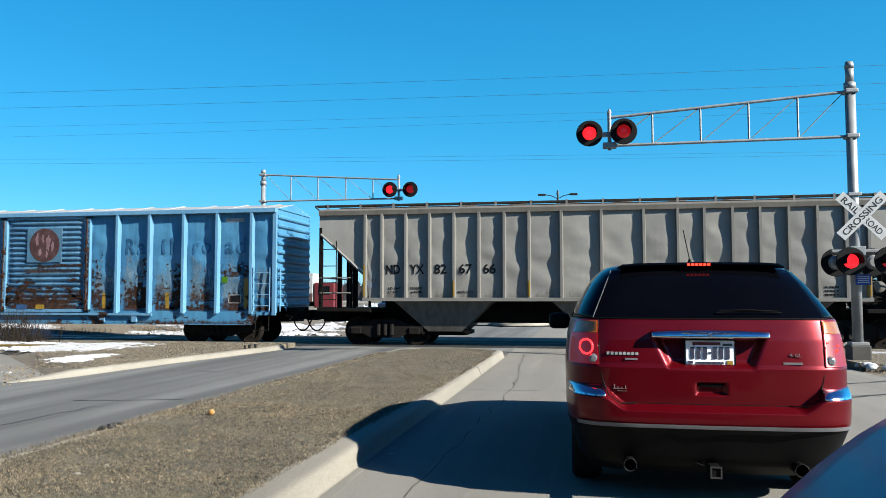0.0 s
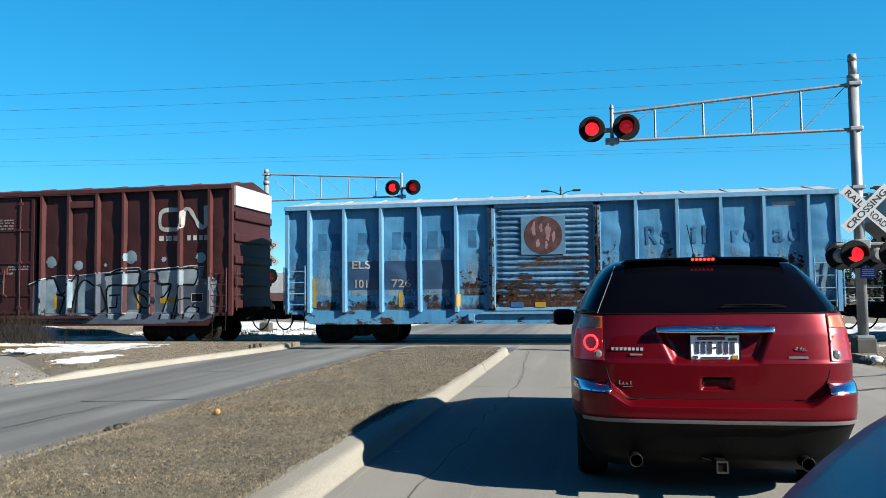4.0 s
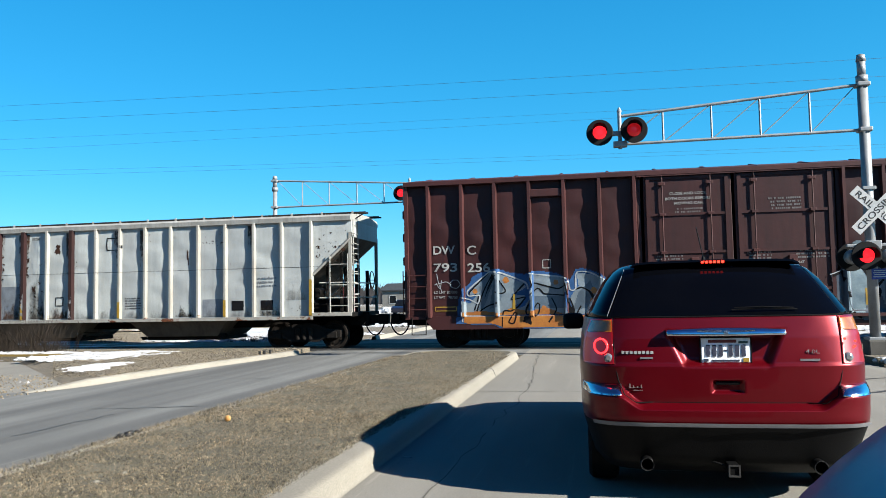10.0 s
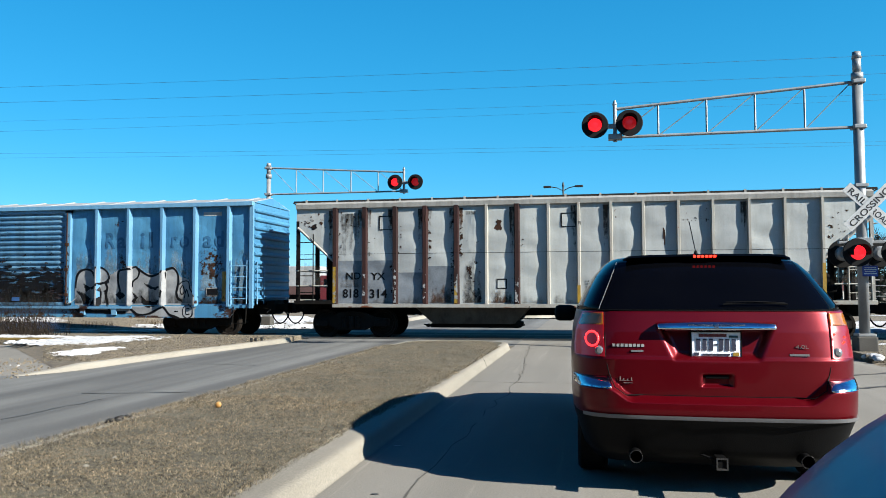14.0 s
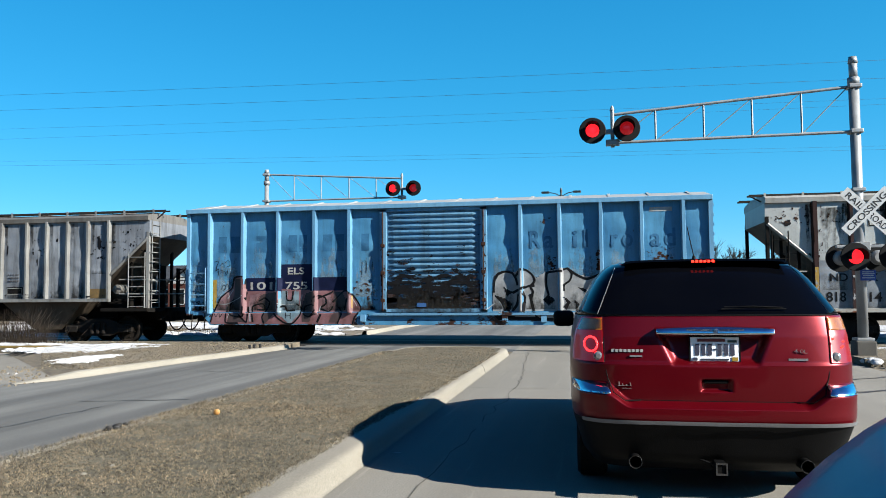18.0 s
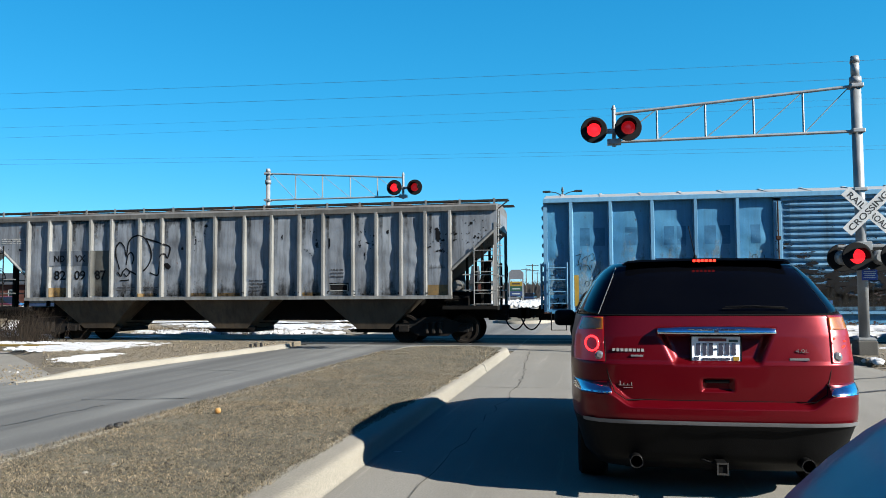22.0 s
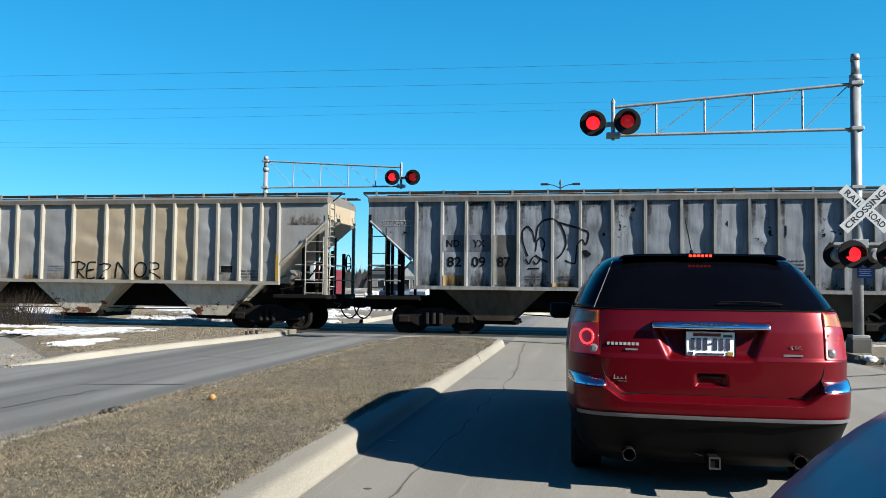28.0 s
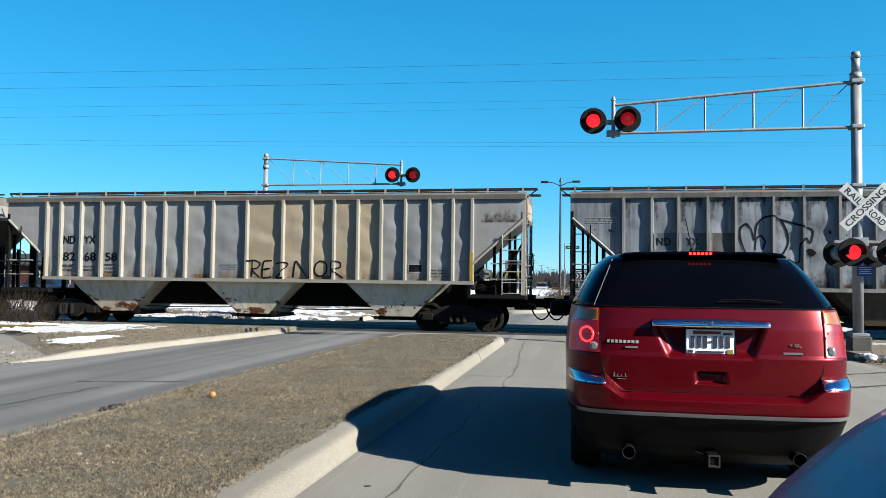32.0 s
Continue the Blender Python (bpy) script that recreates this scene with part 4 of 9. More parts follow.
def blue_door(car, half):
    """Corrugated sliding door in its frame, with rods, rollers and handles."""
    x0, x1 = BLUE_DOORWAY
    y = -HALF_W + 0.1
    frame_rows = [(x0, x0 + 0.2, y - 0.1, y + 0.02, 0.95, 3.99), (x1 - 0.2, x1, y - 0.1, y + 0.02, 0.95, 3.99), (x0, x1, y - 0.1, y + 0.02, 0.95, 1.05), (x0, x1, y - 0.1, y + 0.02, 3.9, 4.0)]
    boxes("door_frame", frame_rows, BLUE_RIB, car, "", 0.01)
    door = boxes("sliding_door", [(x0 + 0.2, x1 - 0.2, y - 0.03, y, 1.05, 3.92)], BLUE_DOOR, car, "corrugated blue sliding door with heavy rust")
    for k in range(17):
        z = 1.18 + k * 0.163
        bm = bmesh.new()
        lathe(bm, [(x0 + 0.28, 0.02), (x0 + 0.42, 0.06), (x1 - 0.42, 0.06), (x1 - 0.28, 0.02)], (0, y - 0.03, z), "x", 8)
        part("corrugation", bm, BLUE_DOOR, door)
    for x in (x0 + 0.1, x1 - 0.1):
        bm = bmesh.new()
        rod(bm, (x, y - 0.13, 1.0), (x, y - 0.13, 3.9), 0.02)
        for z in (1.3, 2.1, 2.9):
            box(bm, x - 0.06, x + 0.06, y - 0.16, y - 0.1, z - 0.05, z + 0.05, 0.01)
        part("lock_rod", bm, RUSTY, door)
    boxes("door_track", [(x0 - 0.2, x1 + 2.2, y - 0.16, y - 0.1, 0.86, 0.93)], BLUE_RIB, car)
    for x in (x0 - 0.5, x1 + 0.5, x1 + 1.6):
        boxes("bracket", [(x - 0.08, x + 0.08, y - 0.14, y - 0.05, 0.66, 0.88)], BLUE_RIB, car)


car_b = boxcar(-16.97, 7.77, 4.12, 0.58, BLUE_RIBS, BLUE_DOORWAY, BLUE_SKIN, BLUE_RIB, BLUE_ROOF, BLUE_DOOR, "rusty light-blue boxcar with a round rust badge on its door", 5.75)
car_e = boxcar(-71.88, 7.77, 4.13, 0.58, BLUE_RIBS, BLUE_DOORWAY, BLUE_SKIN, BLUE_RIB, BLUE_ROOF, BLUE_DOOR, "light-blue boxcar with graffiti along its lower side", 5.75)
blue_door(car_b, 7.77)
blue_door(car_e, 7.77)

BROWN_RIBS = (-8.55, -7.56, -6.59, -5.6, -4.62, -3.63, -2.67, 2.72, 3.69, 4.69, 5.62, 6.56, 7.53, 8.53)
car_c = boxcar(-35.73, 9.26, 4.88, 0.56, BROWN_RIBS, (-2.5, 2.55), BROWN_SKIN, BROWN_RIB, BROWN_RIB, BROWN_SKIN, "tall brown boxcar with double plug doors and graffiti", 7.2, end_ribs=5)
boxes("end_panel", [(9.27, 9.33, -1.36, 1.36, 4.25, 4.86)], WHITE, car_c, "white panel at the top of the end")
boxes("end_panel", [(-9.33, -9.27, -1.36, 1.36, 4.25, 4.86)], WHITE, car_c, "white panel at the top of the end")


def plug_doors(car):
    y = -HALF_W + 0.1
    for x0, x1 in ((-2.42, -0.1), (-0.02, 2.5)):
        door = boxes("plug_door", [(x0, x1, y - 0.07, y, 0.95, 4.72)], BROWN_SKIN, car, "dark brown plug door with raised rods", 0.015)
        bm = bmesh.new()
        for x in (x0 + 0.12, x1 - 0.12):
            box(bm, x - 0.05, x + 0.05, y - 0.11, y - 0.07, 1.0, 4.68)
        for z in (1.0, 1.55, 2.6, 3.65, 4.66):
            box(bm, x0 + 0.05, x1 - 0.05, y - 0.10, y - 0.068, z - 0.035, z + 0.035)
        part("door_ribs", bm, BROWN_SKIN, door)
        for x in (x0 + 0.5, x1 - 0.55):
            bm = bmesh.new()
            rod(bm, (x, y - 0.125, 0.9), (x, y - 0.125, 4.75), 0.019)
            for z in (1.15, 2.6, 3.65, 4.5):
                box(bm, x - 0.08, x + 0.08, y - 0.145, y - 0.1, z - 0.04, z + 0.04, 0.01)
            part("lock_rod", bm, BROWN_RIB, door)
        bm = bmesh.new()
        xm = (x0 + x1) / 2 + 0.15
        path(bm, [(xm, y - 0.13, 2.35), (xm, y - 0.16, 1.6), (xm + 0.14, y - 0.17, 1.5)], 0.025)
        box(bm, xm - 0.1, xm + 0.1, y - 0.14, y - 0.07, 2.2, 2.45, 0.01)
        part("door_handle", bm, BROWN_RIB, door)
    boxes("door_track", [(-4.6, 4.6, y - 0.17, y - 0.08, 0.8, 0.88), (-2.6, 4.6, y - 0.16, y - 0.08, 4.72, 4.78)], BROWN_RIB, car)
    for x in (4.12, -5.1):
        boxes("vent_hood", [(x - 0.47, x + 0.47, y - 0.13, y, 4.3, 4.52)], BROWN_RIB, car, "", 0.02)


plug_doors(car_c)


# ---- the red car ahead and the blue car at the eye ----
def car_paint(name, a, b, metal=0.35, rough=0.32, coat=1.0, gloss=0.06):
    m, n, l, p = nodes(name)
    flake = tex(n, l, 400, 2)
    l.new(mix(n, l, ramp(n, l, flake, 0.35, 0.65), a, b), p.inputs["Base Color"])
    p.inputs["Metallic"].default_value, p.inputs["Roughness"].default_value = metal, rough
    p.inputs["Coat Weight"].default_value, p.inputs["Coat Roughness"].default_value = coat, gloss
    dust = tex(n, l, 6, 6)
    r = n.new("ShaderNodeMapRange")
    r.inputs[3].default_value, r.inputs[4].default_value = rough - 0.06, rough + 0.1
    l.new(dust, r.inputs[0])
    l.new(r.outputs[0], p.inputs["Roughness"])
    return m


RED = car_paint("red_car_paint", (0.105, 0.0006, 0.0045), (0.075, 0.0004, 0.0032), 0.55, 0.33, 0.2, 0.04)
RED.node_tree.nodes["Principled BSDF"].inputs["Specular IOR Level"].default_value = 0.25
NAVY = car_paint("blue_car_paint", (0.00924, 0.04092, 0.1122), (0.00792, 0.033, 0.0924), 0.1, 0.4, 0.35, 0.2)
DARK_GLASS = mat("tinted_glass", (0.0009, 0.0011, 0.0019), (0.0013, 0.0015, 0.0023), 2, 0.06, 0, 40, 0.0, 0.3)
CHROME = mat("chrome", (0.75, 0.76, 0.78), (0.7, 0.71, 0.73), 3, 0.12, 1.0, 40, 0.0)
TRIM = mat("black_trim", (0.0016, 0.0016, 0.0018), (0.0024, 0.0024, 0.0026), 5, 0.6, 0, 120, 0.15)
GREY_TRIM = mat("grey_trim", (0.1254, 0.1254, 0.132), (0.099, 0.099, 0.1056), 5, 0.45, 0, 90, 0.1)
for m in (DARK_GLASS, TRIM):
    m.node_tree.nodes["Principled BSDF"].inputs["Specular IOR Level"].default_value = 0.1
    m.node_tree.nodes["Principled BSDF"].inputs["Coat Weight"].default_value = 0.0
BADGE_GREY = mat("bright_badge", (0.32, 0.31, 0.31), (0.24, 0.235, 0.235), 9, 0.4, 0.2, 60, 0.05)
DULL_STEEL = mat("dull_pipe_steel", (0.016, 0.015, 0.0145), (0.008, 0.0075, 0.007), 6, 0.6, 0.2, 60, 0.1)
STICKER = flat_film("worn_sticker", (0.16, 0.11, 0.11))
TYRE = mat("tyre_rubber", (0.0037, 0.0037, 0.0037), (0.0066, 0.0066, 0.0063), 9, 0.85, 0, 50, 0.4)
SIGN_GREEN = mat("green_print", (0.02, 0.06, 0.05), (0.02, 0.05, 0.06), 20, 0.5, rel=0)
LENS_AMBER = mat("amber_lens", (0.2772, 0.0924, 0.0066), (0.198, 0.0594, 0.00396), 12, 0.2, 0, 60, 0.0, 0.4)
LENS_CLEAR = mat("clear_lens", (0.1857, 0.1857, 0.1925), (0.1182, 0.1182, 0.1249), 30, 0.12, 0.3, 60, 0.0, 1.0)
GLOW_LENS = glow("lit_red_lens", (0.13, 0.0015, 0.003), 0.2)
LIT_BRAKE = glow("lit_brake_lamp", (1.0, 0.026, 0.014), 1.15)
LIT_RING = glow("lit_tail_ring", (1.0, 0.02, 0.024), 1.3)


def level(table, z):
    for a, b in zip(table, table[1:]):
        if z <= b[0]:
            f = (z - a[0]) / (b[0] - a[0])
            return [p + (q - p) * f for p, q in zip(a, b)]
    return table[-1]


# height, half width, rear, front
SHAPE = [(0.20, 0.84, 0.30, 4.70), (0.30, 0.90, 0.12, 4.85), (0.50, 0.955, 0.03, 4.95), (0.56, 0.97, 0.0, 4.98), (0.60, 0.975, -0.012, 5.0), (0.665, 0.98, -0.012, 5.0), (0.705, 0.98, 0.098, 5.0),
         (0.80, 0.983, 0.092, 4.96), (0.955, 0.985, 0.088, 4.8), (0.967, 0.985, 0.098, 4.75), (1.15, 0.97, 0.14, 4.2), (1.285, 0.94, 0.18, 3.85), (1.40, 0.885, 0.30, 3.5), (1.55, 0.80, 0.45, 3.1), (1.63, 0.735, 0.54, 2.9), (1.675, 0.68, 0.64, 2.8), (1.70, 0.60, 0.82, 2.65), (1.71, 0.4, 1.2, 2.4)]


def skin_point(z, a, off=0.0):
    """A point on the car's skin: height, and the angle round it from the middle of the tail (degrees, + to the right)."""
    _, hw, yr, yf = level(SHAPE, z)
    hw *= 1.02
    c, s = math.cos(radians(a)), math.sin(radians(a))
    n = 2 / 8
    x = (hw + off) * math.copysign(abs(s) ** n, s)
    if c >= 0:
        y = (1.9 + 0.0) - (1.9 - yr + off) * abs(c) ** n
        y += 0.05 * (x / hw) ** 2 - 0.0
    else:
        y = 1.9 + (yf + off - 1.9) * abs(c) ** n
    return Vector((x, y, z))


def skin(name, z0, z1, a0, a1, nz, na, material, parent, off=0.0, label="", cap=False):
    bm = bmesh.new()
    zs = sorted({z0, z1, *[z0 + (z1 - z0) * k / nz for k in range(nz + 1)], *[r[0] for r in SHAPE if z0 < r[0] < z1]})
    loop = abs(a1 - a0) >= 359.9
    grid = [[bm.verts.new(skin_point(z, a0 + (a1 - a0) * k / na, off)) for k in range(na if loop else na + 1)] for z in zs]
    m = len(grid[0])
    for r0, r1 in zip(grid, grid[1:]):
        for i in range(m if loop else m - 1):
            bm.faces.new((r0[i], r0[(i + 1) % m], r1[(i + 1) % m], r1[i]))
    if cap:
        bm.faces.new(grid[-1])
        bm.faces.new(grid[0][::-1])
    ob = part(name, bm, material, parent, label, True)
    return ob


def angle_at(z, x):
    hw = level(SHAPE, z)[1] * 1.02
    return math.degrees(math.asin(min(1, (abs(x) / hw) ** 4))) * (1 if x > 0 else -1)


TAIL_EDGE = 0.985


def clamp(v):
    return min(1.0, max(0.0, v))


def horn_top(x):
    """Height of the bumper's top edge: low in the middle, raised at the corners."""
    t = clamp((abs(x) - 0.56) / 0.19)
    return 0.705 + 0.125 * t * t * (3 - 2 * t)


def dent(x, z, half, z0, z1, wall, depth, taper=0.0):
    """A pressed hollow with sloping walls."""
    h = half + taper * (z - z0)
    k = min(clamp((h - abs(x)) / wall), clamp((z - z0) / wall), clamp((z1 - z) / wall))
    return depth * k * k * (3 - 2 * k)


def tail(x, z, off=0.0):
    """A point on the tail: the skin with bumper corners, plate recess and handle hollow."""
    p = skin_point(z, angle_at(z, x))
    u = abs(x) / (level(SHAPE, z)[1] * 1.02)
    horn = 0.11 * (clamp((horn_top(x) - z) / (0.04 + 0.3 * (horn_top(x) - 0.705))) - clamp((0.705 - z) / 0.04)) * clamp((0.985 - u) / 0.06)
    hollow = dent(x, z, 0.29, 0.935, 1.21, 0.07, 0.05, 0.45) + dent(x, z, 0.105, 0.765, 0.86, 0.02, 0.035)
    return Vector((x, p.y - horn + hollow - off, z))


def hatch_seam(z):
    return level(((0.70, 0.60), (0.704, 0.61), (0.76, 0.69), (0.852, 0.728), (0.967, 0.75), (1.3, 0.755)), z)[1]


def tail_shell(car):
    """Hatch, bumper and quarter panels in one fine sheet, split along the seams."""
    us = [0.88 * k / 70 for k in range(71)] + [0.88 + (TAIL_EDGE - 0.88) * k / 16 for k in range(1, 17)]
    us = [-u for u in us[:0:-1]] + us
    zs = [0.57, 0.585, 0.6, 0.63] + [0.65 + 0.005 * k for k in range(38)] + [0.84 + 0.0095 * k for k in range(1, 48)]
    zs = [z for z in zs if z < 1.29] + [1.29]
    rows = [[tail(u * level(SHAPE, z)[1] * 1.02, z) for u in us] for z in zs]
    meshes = {"hatch": bmesh.new(), "bumper": bmesh.new(), "quarter_panel": bmesh.new(), "quarter_panel_right": bmesh.new()}
    seen = {k: {} for k in meshes}
    for j in range(len(zs) - 1):
        for i in range(len(us) - 1):
            c = (rows[j][i] + rows[j + 1][i + 1]) / 2
            kind = "bumper" if c.z < horn_top(c.x) - 0.002 else "hatch" if abs(c.x) < hatch_seam(c.z) else "quarter_panel" if c.x < 0 else "quarter_panel_right"
            vs = []
            for q in ((j, i), (j, i + 1), (j + 1, i + 1), (j + 1, i)):
                if q not in seen[kind]:
                    seen[kind][q] = meshes[kind].verts.new(rows[q[0]][q[1]])
                vs.append(seen[kind][q])
            meshes[kind].faces.new(vs)
    for kind, bm in meshes.items():
        part(kind.replace("_right", ""), bm, RED, car, {"hatch": "dark red hatch with a plate recess", "bumper": "dusty red bumper top"}.get(kind, ""), True)


def tail_patch(name, outline, material, parent, off=0.012, label="", rim=0.008, dome=0.0):
    """A piece laid on the tail inside an outline (x, z), with a rounded rim."""
    bm = bmesh.new()
    low, high = min(z for _, z in outline), max(z for _, z in outline)
    f = bm.faces.new([bm.verts.new((x, 0, z)) for x, z in outline])
    bmesh.ops.inset_individual(bm, faces=[f], thickness=rim)
    bmesh.ops.triangulate(bm, faces=bm.faces)
    for _ in range(5):
        long = [e for e in bm.edges if e.calc_length() > 0.018]
        if long:
            bmesh.ops.subdivide_edges(bm, edges=long, cuts=1)
            bmesh.ops.triangulate(bm, faces=bm.faces)
    for v in bm.verts:
        f = (v.co.z - low) / (high - low) * 2 - 1
        v.co = tail(v.co.x, v.co.z, -0.003 if v.is_boundary else off + dome * math.sqrt(max(0.0, 1 - f * f)))
    bmesh.ops.recalc_face_normals(bm, faces=bm.faces)
    return part(name, bm, material, parent, label, True)


def tail_bars(car, rows, material, name="badge_bars"):
    """Small raised bars (x0, x1, z0, z1) on the tail."""
    bm = bmesh.new()
    for x0, x1, z0, z1 in rows:
        y = tail((x0 + x1) / 2, z0).y
        box(bm, x0, x1, y - 0.006, y + 0.004, z0, z1)
    ob = part(name, bm, material, car)
    if len(rows) > 1:
        ob["kind"] = "stuff"
    return ob


def red_car():
    car = thing("car", pose(0.84, 5.55, 0, 0, 0, 0.6), "dark red crossover car waiting with brake lights lit", "car")
    skin("lower_bumper", 0.20, 0.585, -180, 180, 5, 72, TRIM, car, 0.0, "black plastic lower bumper", True)
    edge = math.degrees(math.asin(TAIL_EDGE ** 4))
    skin("body", 0.57, 1.29, edge, 360 - edge, 12, 84, RED, car, 0.0, "metallic dark red body")
    tail_shell(car)
    skin("greenhouse", 1.285, 1.71, -180, 180, 8, 96, DARK_GLASS, car, -0.004, "tinted glass and black roof", True)
    bm = bmesh.new()
    grid = [[bm.verts.new(skin_point(z, angle_at(z, u * (0.772 - 0.42 * (z - 1.3))), 0.007)) for u in [k / 12 - 1 for k in range(25)]] for z in (1.30, 1.36, 1.42, 1.48, 1.54, 1.6, 1.65)]
    for r0, r1 in zip(grid, grid[1:]):
        for k in range(24):
            bm.faces.new((r0[k], r0[k + 1], r1[k + 1], r1[k]))
    part("rear_window", bm, DARK_GLASS, car, "dark tinted rear window", True)
    made("window_seal", lambda b: path(b, [skin_point(1.292, angle_at(1.292, x), 0.004) for x in [k * 0.08 - 0.8 for k in range(21)]], 0.006), TRIM, car)
    for s in (-1, 1):
        made("window_trim", lambda b: path(b, [skin_point(z, angle_at(z, s * (0.785 - 0.42 * (z - 1.3))), 0.006) for z in (1.3, 1.37, 1.44, 1.52, 1.6, 1.65)], 0.0025), GREY_TRIM if s < 0 else TRIM, car)
    # spoiler lip with the high brake lamp
    bm = bmesh.new()
    lip = ((-0.60, 1.655), (-0.56, 1.676), (-0.45, 1.684), (0.0, 1.690), (0.45, 1.684), (0.56, 1.676), (0.60, 1.655))
    rings = [[bm.verts.new(c) for c in ((x, 0.54, z), (x, 0.545, z + 0.016), (x * 0.86, 0.85, z + 0.03), (x * 0.86, 0.85, z + 0.012))] for x, z in lip]
    for p, q in zip(rings, rings[1:]):
        for k in range(4):
            bm.faces.new((p[k], q[k], q[(k + 1) % 4], p[(k + 1) % 4]))
    bm.faces.new(rings[0])
    bm.faces.new(rings[-1][::-1])
    spoiler = part("spoiler", bm, DARK_GLASS, car, "dark roof spoiler")
    for k in range(6):
        boxes("brake_lamp", [(-0.085 + k * 0.029, -0.067 + k * 0.029, 0.53, 0.55, 1.678, 1.696)], LIT_BRAKE, spoiler, "lit red high brake lamp")
    # hatch seam, chrome bar, plate
    line = [(-hatch_seam(z), z) for z in (1.285, 1.1, 0.967, 0.9, 0.852, 0.8, 0.76, 0.73, 0.708)]
    line += [(x, 0.706) for x in (-0.5, -0.3, -0.1, 0.1, 0.3, 0.5)] + [(-x, z) for x, z in line[::-1]]
    made("hatch_gap", lambda b: path(b, [tail(x, z, -0.001) for x, z in line], 0.0045), TRIM, car, "dark gap round the hatch")
    bm = bmesh.new()
    arc = [k / 10 - 1 for k in range(21)]
    rings = []
    for d, grow_ in ((0.045, 1.0), (0.0, 1.0), (-0.018, 0.8), (-0.024, 0.35)):
        top = [(u * (0.375 + 0.018 * grow_), 1.186 + (0.031 - 0.013 * u * u) * grow_) for u in arc]
        low = [(u * (0.375 + 0.018 * grow_), 1.186 - (0.028 - 0.004 * u * u) * grow_) for u in arc[::-1]]
        rings.append([bm.verts.new((x, 0.112 + 0.04 * x * x + d + (0.55 * (z - 1.186) if d < 0.01 else 0.0), z)) for x, z in top + low])
    for r0, r1 in zip(rings, rings[1:]):
        for k in range(len(r0)):
            bm.faces.new((r0[k], r0[(k + 1) % len(r0)], r1[(k + 1) % len(r0)], r1[k]))
    bm.faces.new(rings[-1])
    bmesh.ops.recalc_face_normals(bm, faces=bm.faces)
    bar = part("chrome_bar", bm, CHROME, car, "chrome bar over the number plate", True)
    bm = bmesh.new()
    lathe(bm, [(-0.012, 0.014), (0.0, 0.02)], (0, 0.09, 1.188), "y", 16)
    for s in (-1, 1):
        for w, z in ((0.19, 1.199), (0.15, 1.19), (0.1, 1.181)):
            prism(bm, [(s * 0.024, z - 0.004), (s * w, z - 0.001), (s * w, z + 0.002), (s * 0.024, z + 0.003)], 0.089, 0.098)
    part("badge", bm, CHROME, bar)
    yb = 0.142
    plate = boxes("number_plate", [(-0.164, 0.164, yb - 0.01, yb + 0.01, 0.973, 1.145)], mat("plate_white", (0.74, 0.78, 0.83), (0.68, 0.72, 0.77), 6, 0.4, rel=0.0), car, "white number plate with dark bars", 0.006)
    ink = mat("plate_ink", (0.0074, 0.0112, 0.0334))
    bars([(-0.115, 0.07, 1.112, 1.132)], mat("plate_red", (0.1225, 0.0147, 0.0147)), plate, yb - 0.011, "plate_heading")
    bars([(0.085, 0.145, 1.107, 1.122)], SIGN_GREEN, plate, yb - 0.011, "plate_picture")
    for x in (-0.13, -0.088, -0.046, 0.02, 0.062, 0.104):
        bars([(x, x + 0.026, 1.018, 1.098)], ink, plate, yb - 0.011, "plate_bar")
    bars([(-0.01, 0.012, 1.054, 1.064)], ink, plate, yb - 0.011, "plate_bar")
    bars([(-0.09, 0.09, 0.985, 0.996), (-0.145, -0.115, 0.984, 1.003)], ink, plate, yb - 0.011, "plate_footing")
    bars([(0.112, 0.15, 0.98, 1.006)], YELLOW, plate, yb - 0.011, "plate_sticker")
    boxes("plate_frame", [(-0.17, 0.17, yb - 0.013, yb + 0.008, 0.966, 0.973), (-0.17, 0.17, yb - 0.013, yb + 0.008, 1.145, 1.151), (-0.17, -0.164, yb - 0.013, yb + 0.008, 0.973, 1.145), (0.164, 0.17, yb - 0.013, yb + 0.008, 0.973, 1.145)], TRIM, plate)
    # lamps
    for s in (-1, 1):
        wide = lambda z, k: s * k * level(SHAPE, z)[1] * 1.02
        frame_line = [(s * 0.756, 1.28), (s * 0.758, 1.1), (s * 0.752, 0.967), (wide(0.967, 0.965), 0.967), (wide(1.05, 0.972), 1.05), (wide(1.13, 0.97), 1.13), (wide(1.2, 0.965), 1.2), (wide(1.28, 0.945), 1.28)]
        lamp = tail_patch("tail_lamp", frame_line[::s], GLOW_LENS, car, 0.008, "red tail lamp with amber top")
        tail_patch("amber_lens", [(s * 0.762, 1.274), (s * 0.763, 1.192), (wide(1.186, 0.957), 1.186), (wide(1.274, 0.938), 1.274)][::s], LENS_AMBER, lamp, 0.013, "", 0.005)
        c = tail(s * 0.842, 1.09, 0.022)
        bm = bmesh.new()
        if s < 0:
            path(bm, [tail(s * 0.842 + 0.045 * math.cos(a), 1.09 + 0.051 * math.sin(a), 0.011) for a in [k * math.pi / 16 for k in range(33)]], 0.0075, 8)
            part("lit_ring", bm, LIT_RING, lamp, "lit ring of the tail lamp", True)
        else:
            bm.free()
            for dx, dz in ((-0.06, 0.04), (0.02, 0.02), (0.012, -0.012), (0.0, -0.02)):
                q = tail(s * 0.842 + dx, 1.09 + dz, 0.012)
                made("lit_dot", lambda b: rod(b, q + Vector((0, 0.005, 0)), q - Vector((0, 0.003, 0)), 0.007, 8), LIT_BRAKE, lamp, "small lit point in the tail lamp")
        c = tail(s * 0.792, 1.008, 0.012)
        bm = bmesh.new()
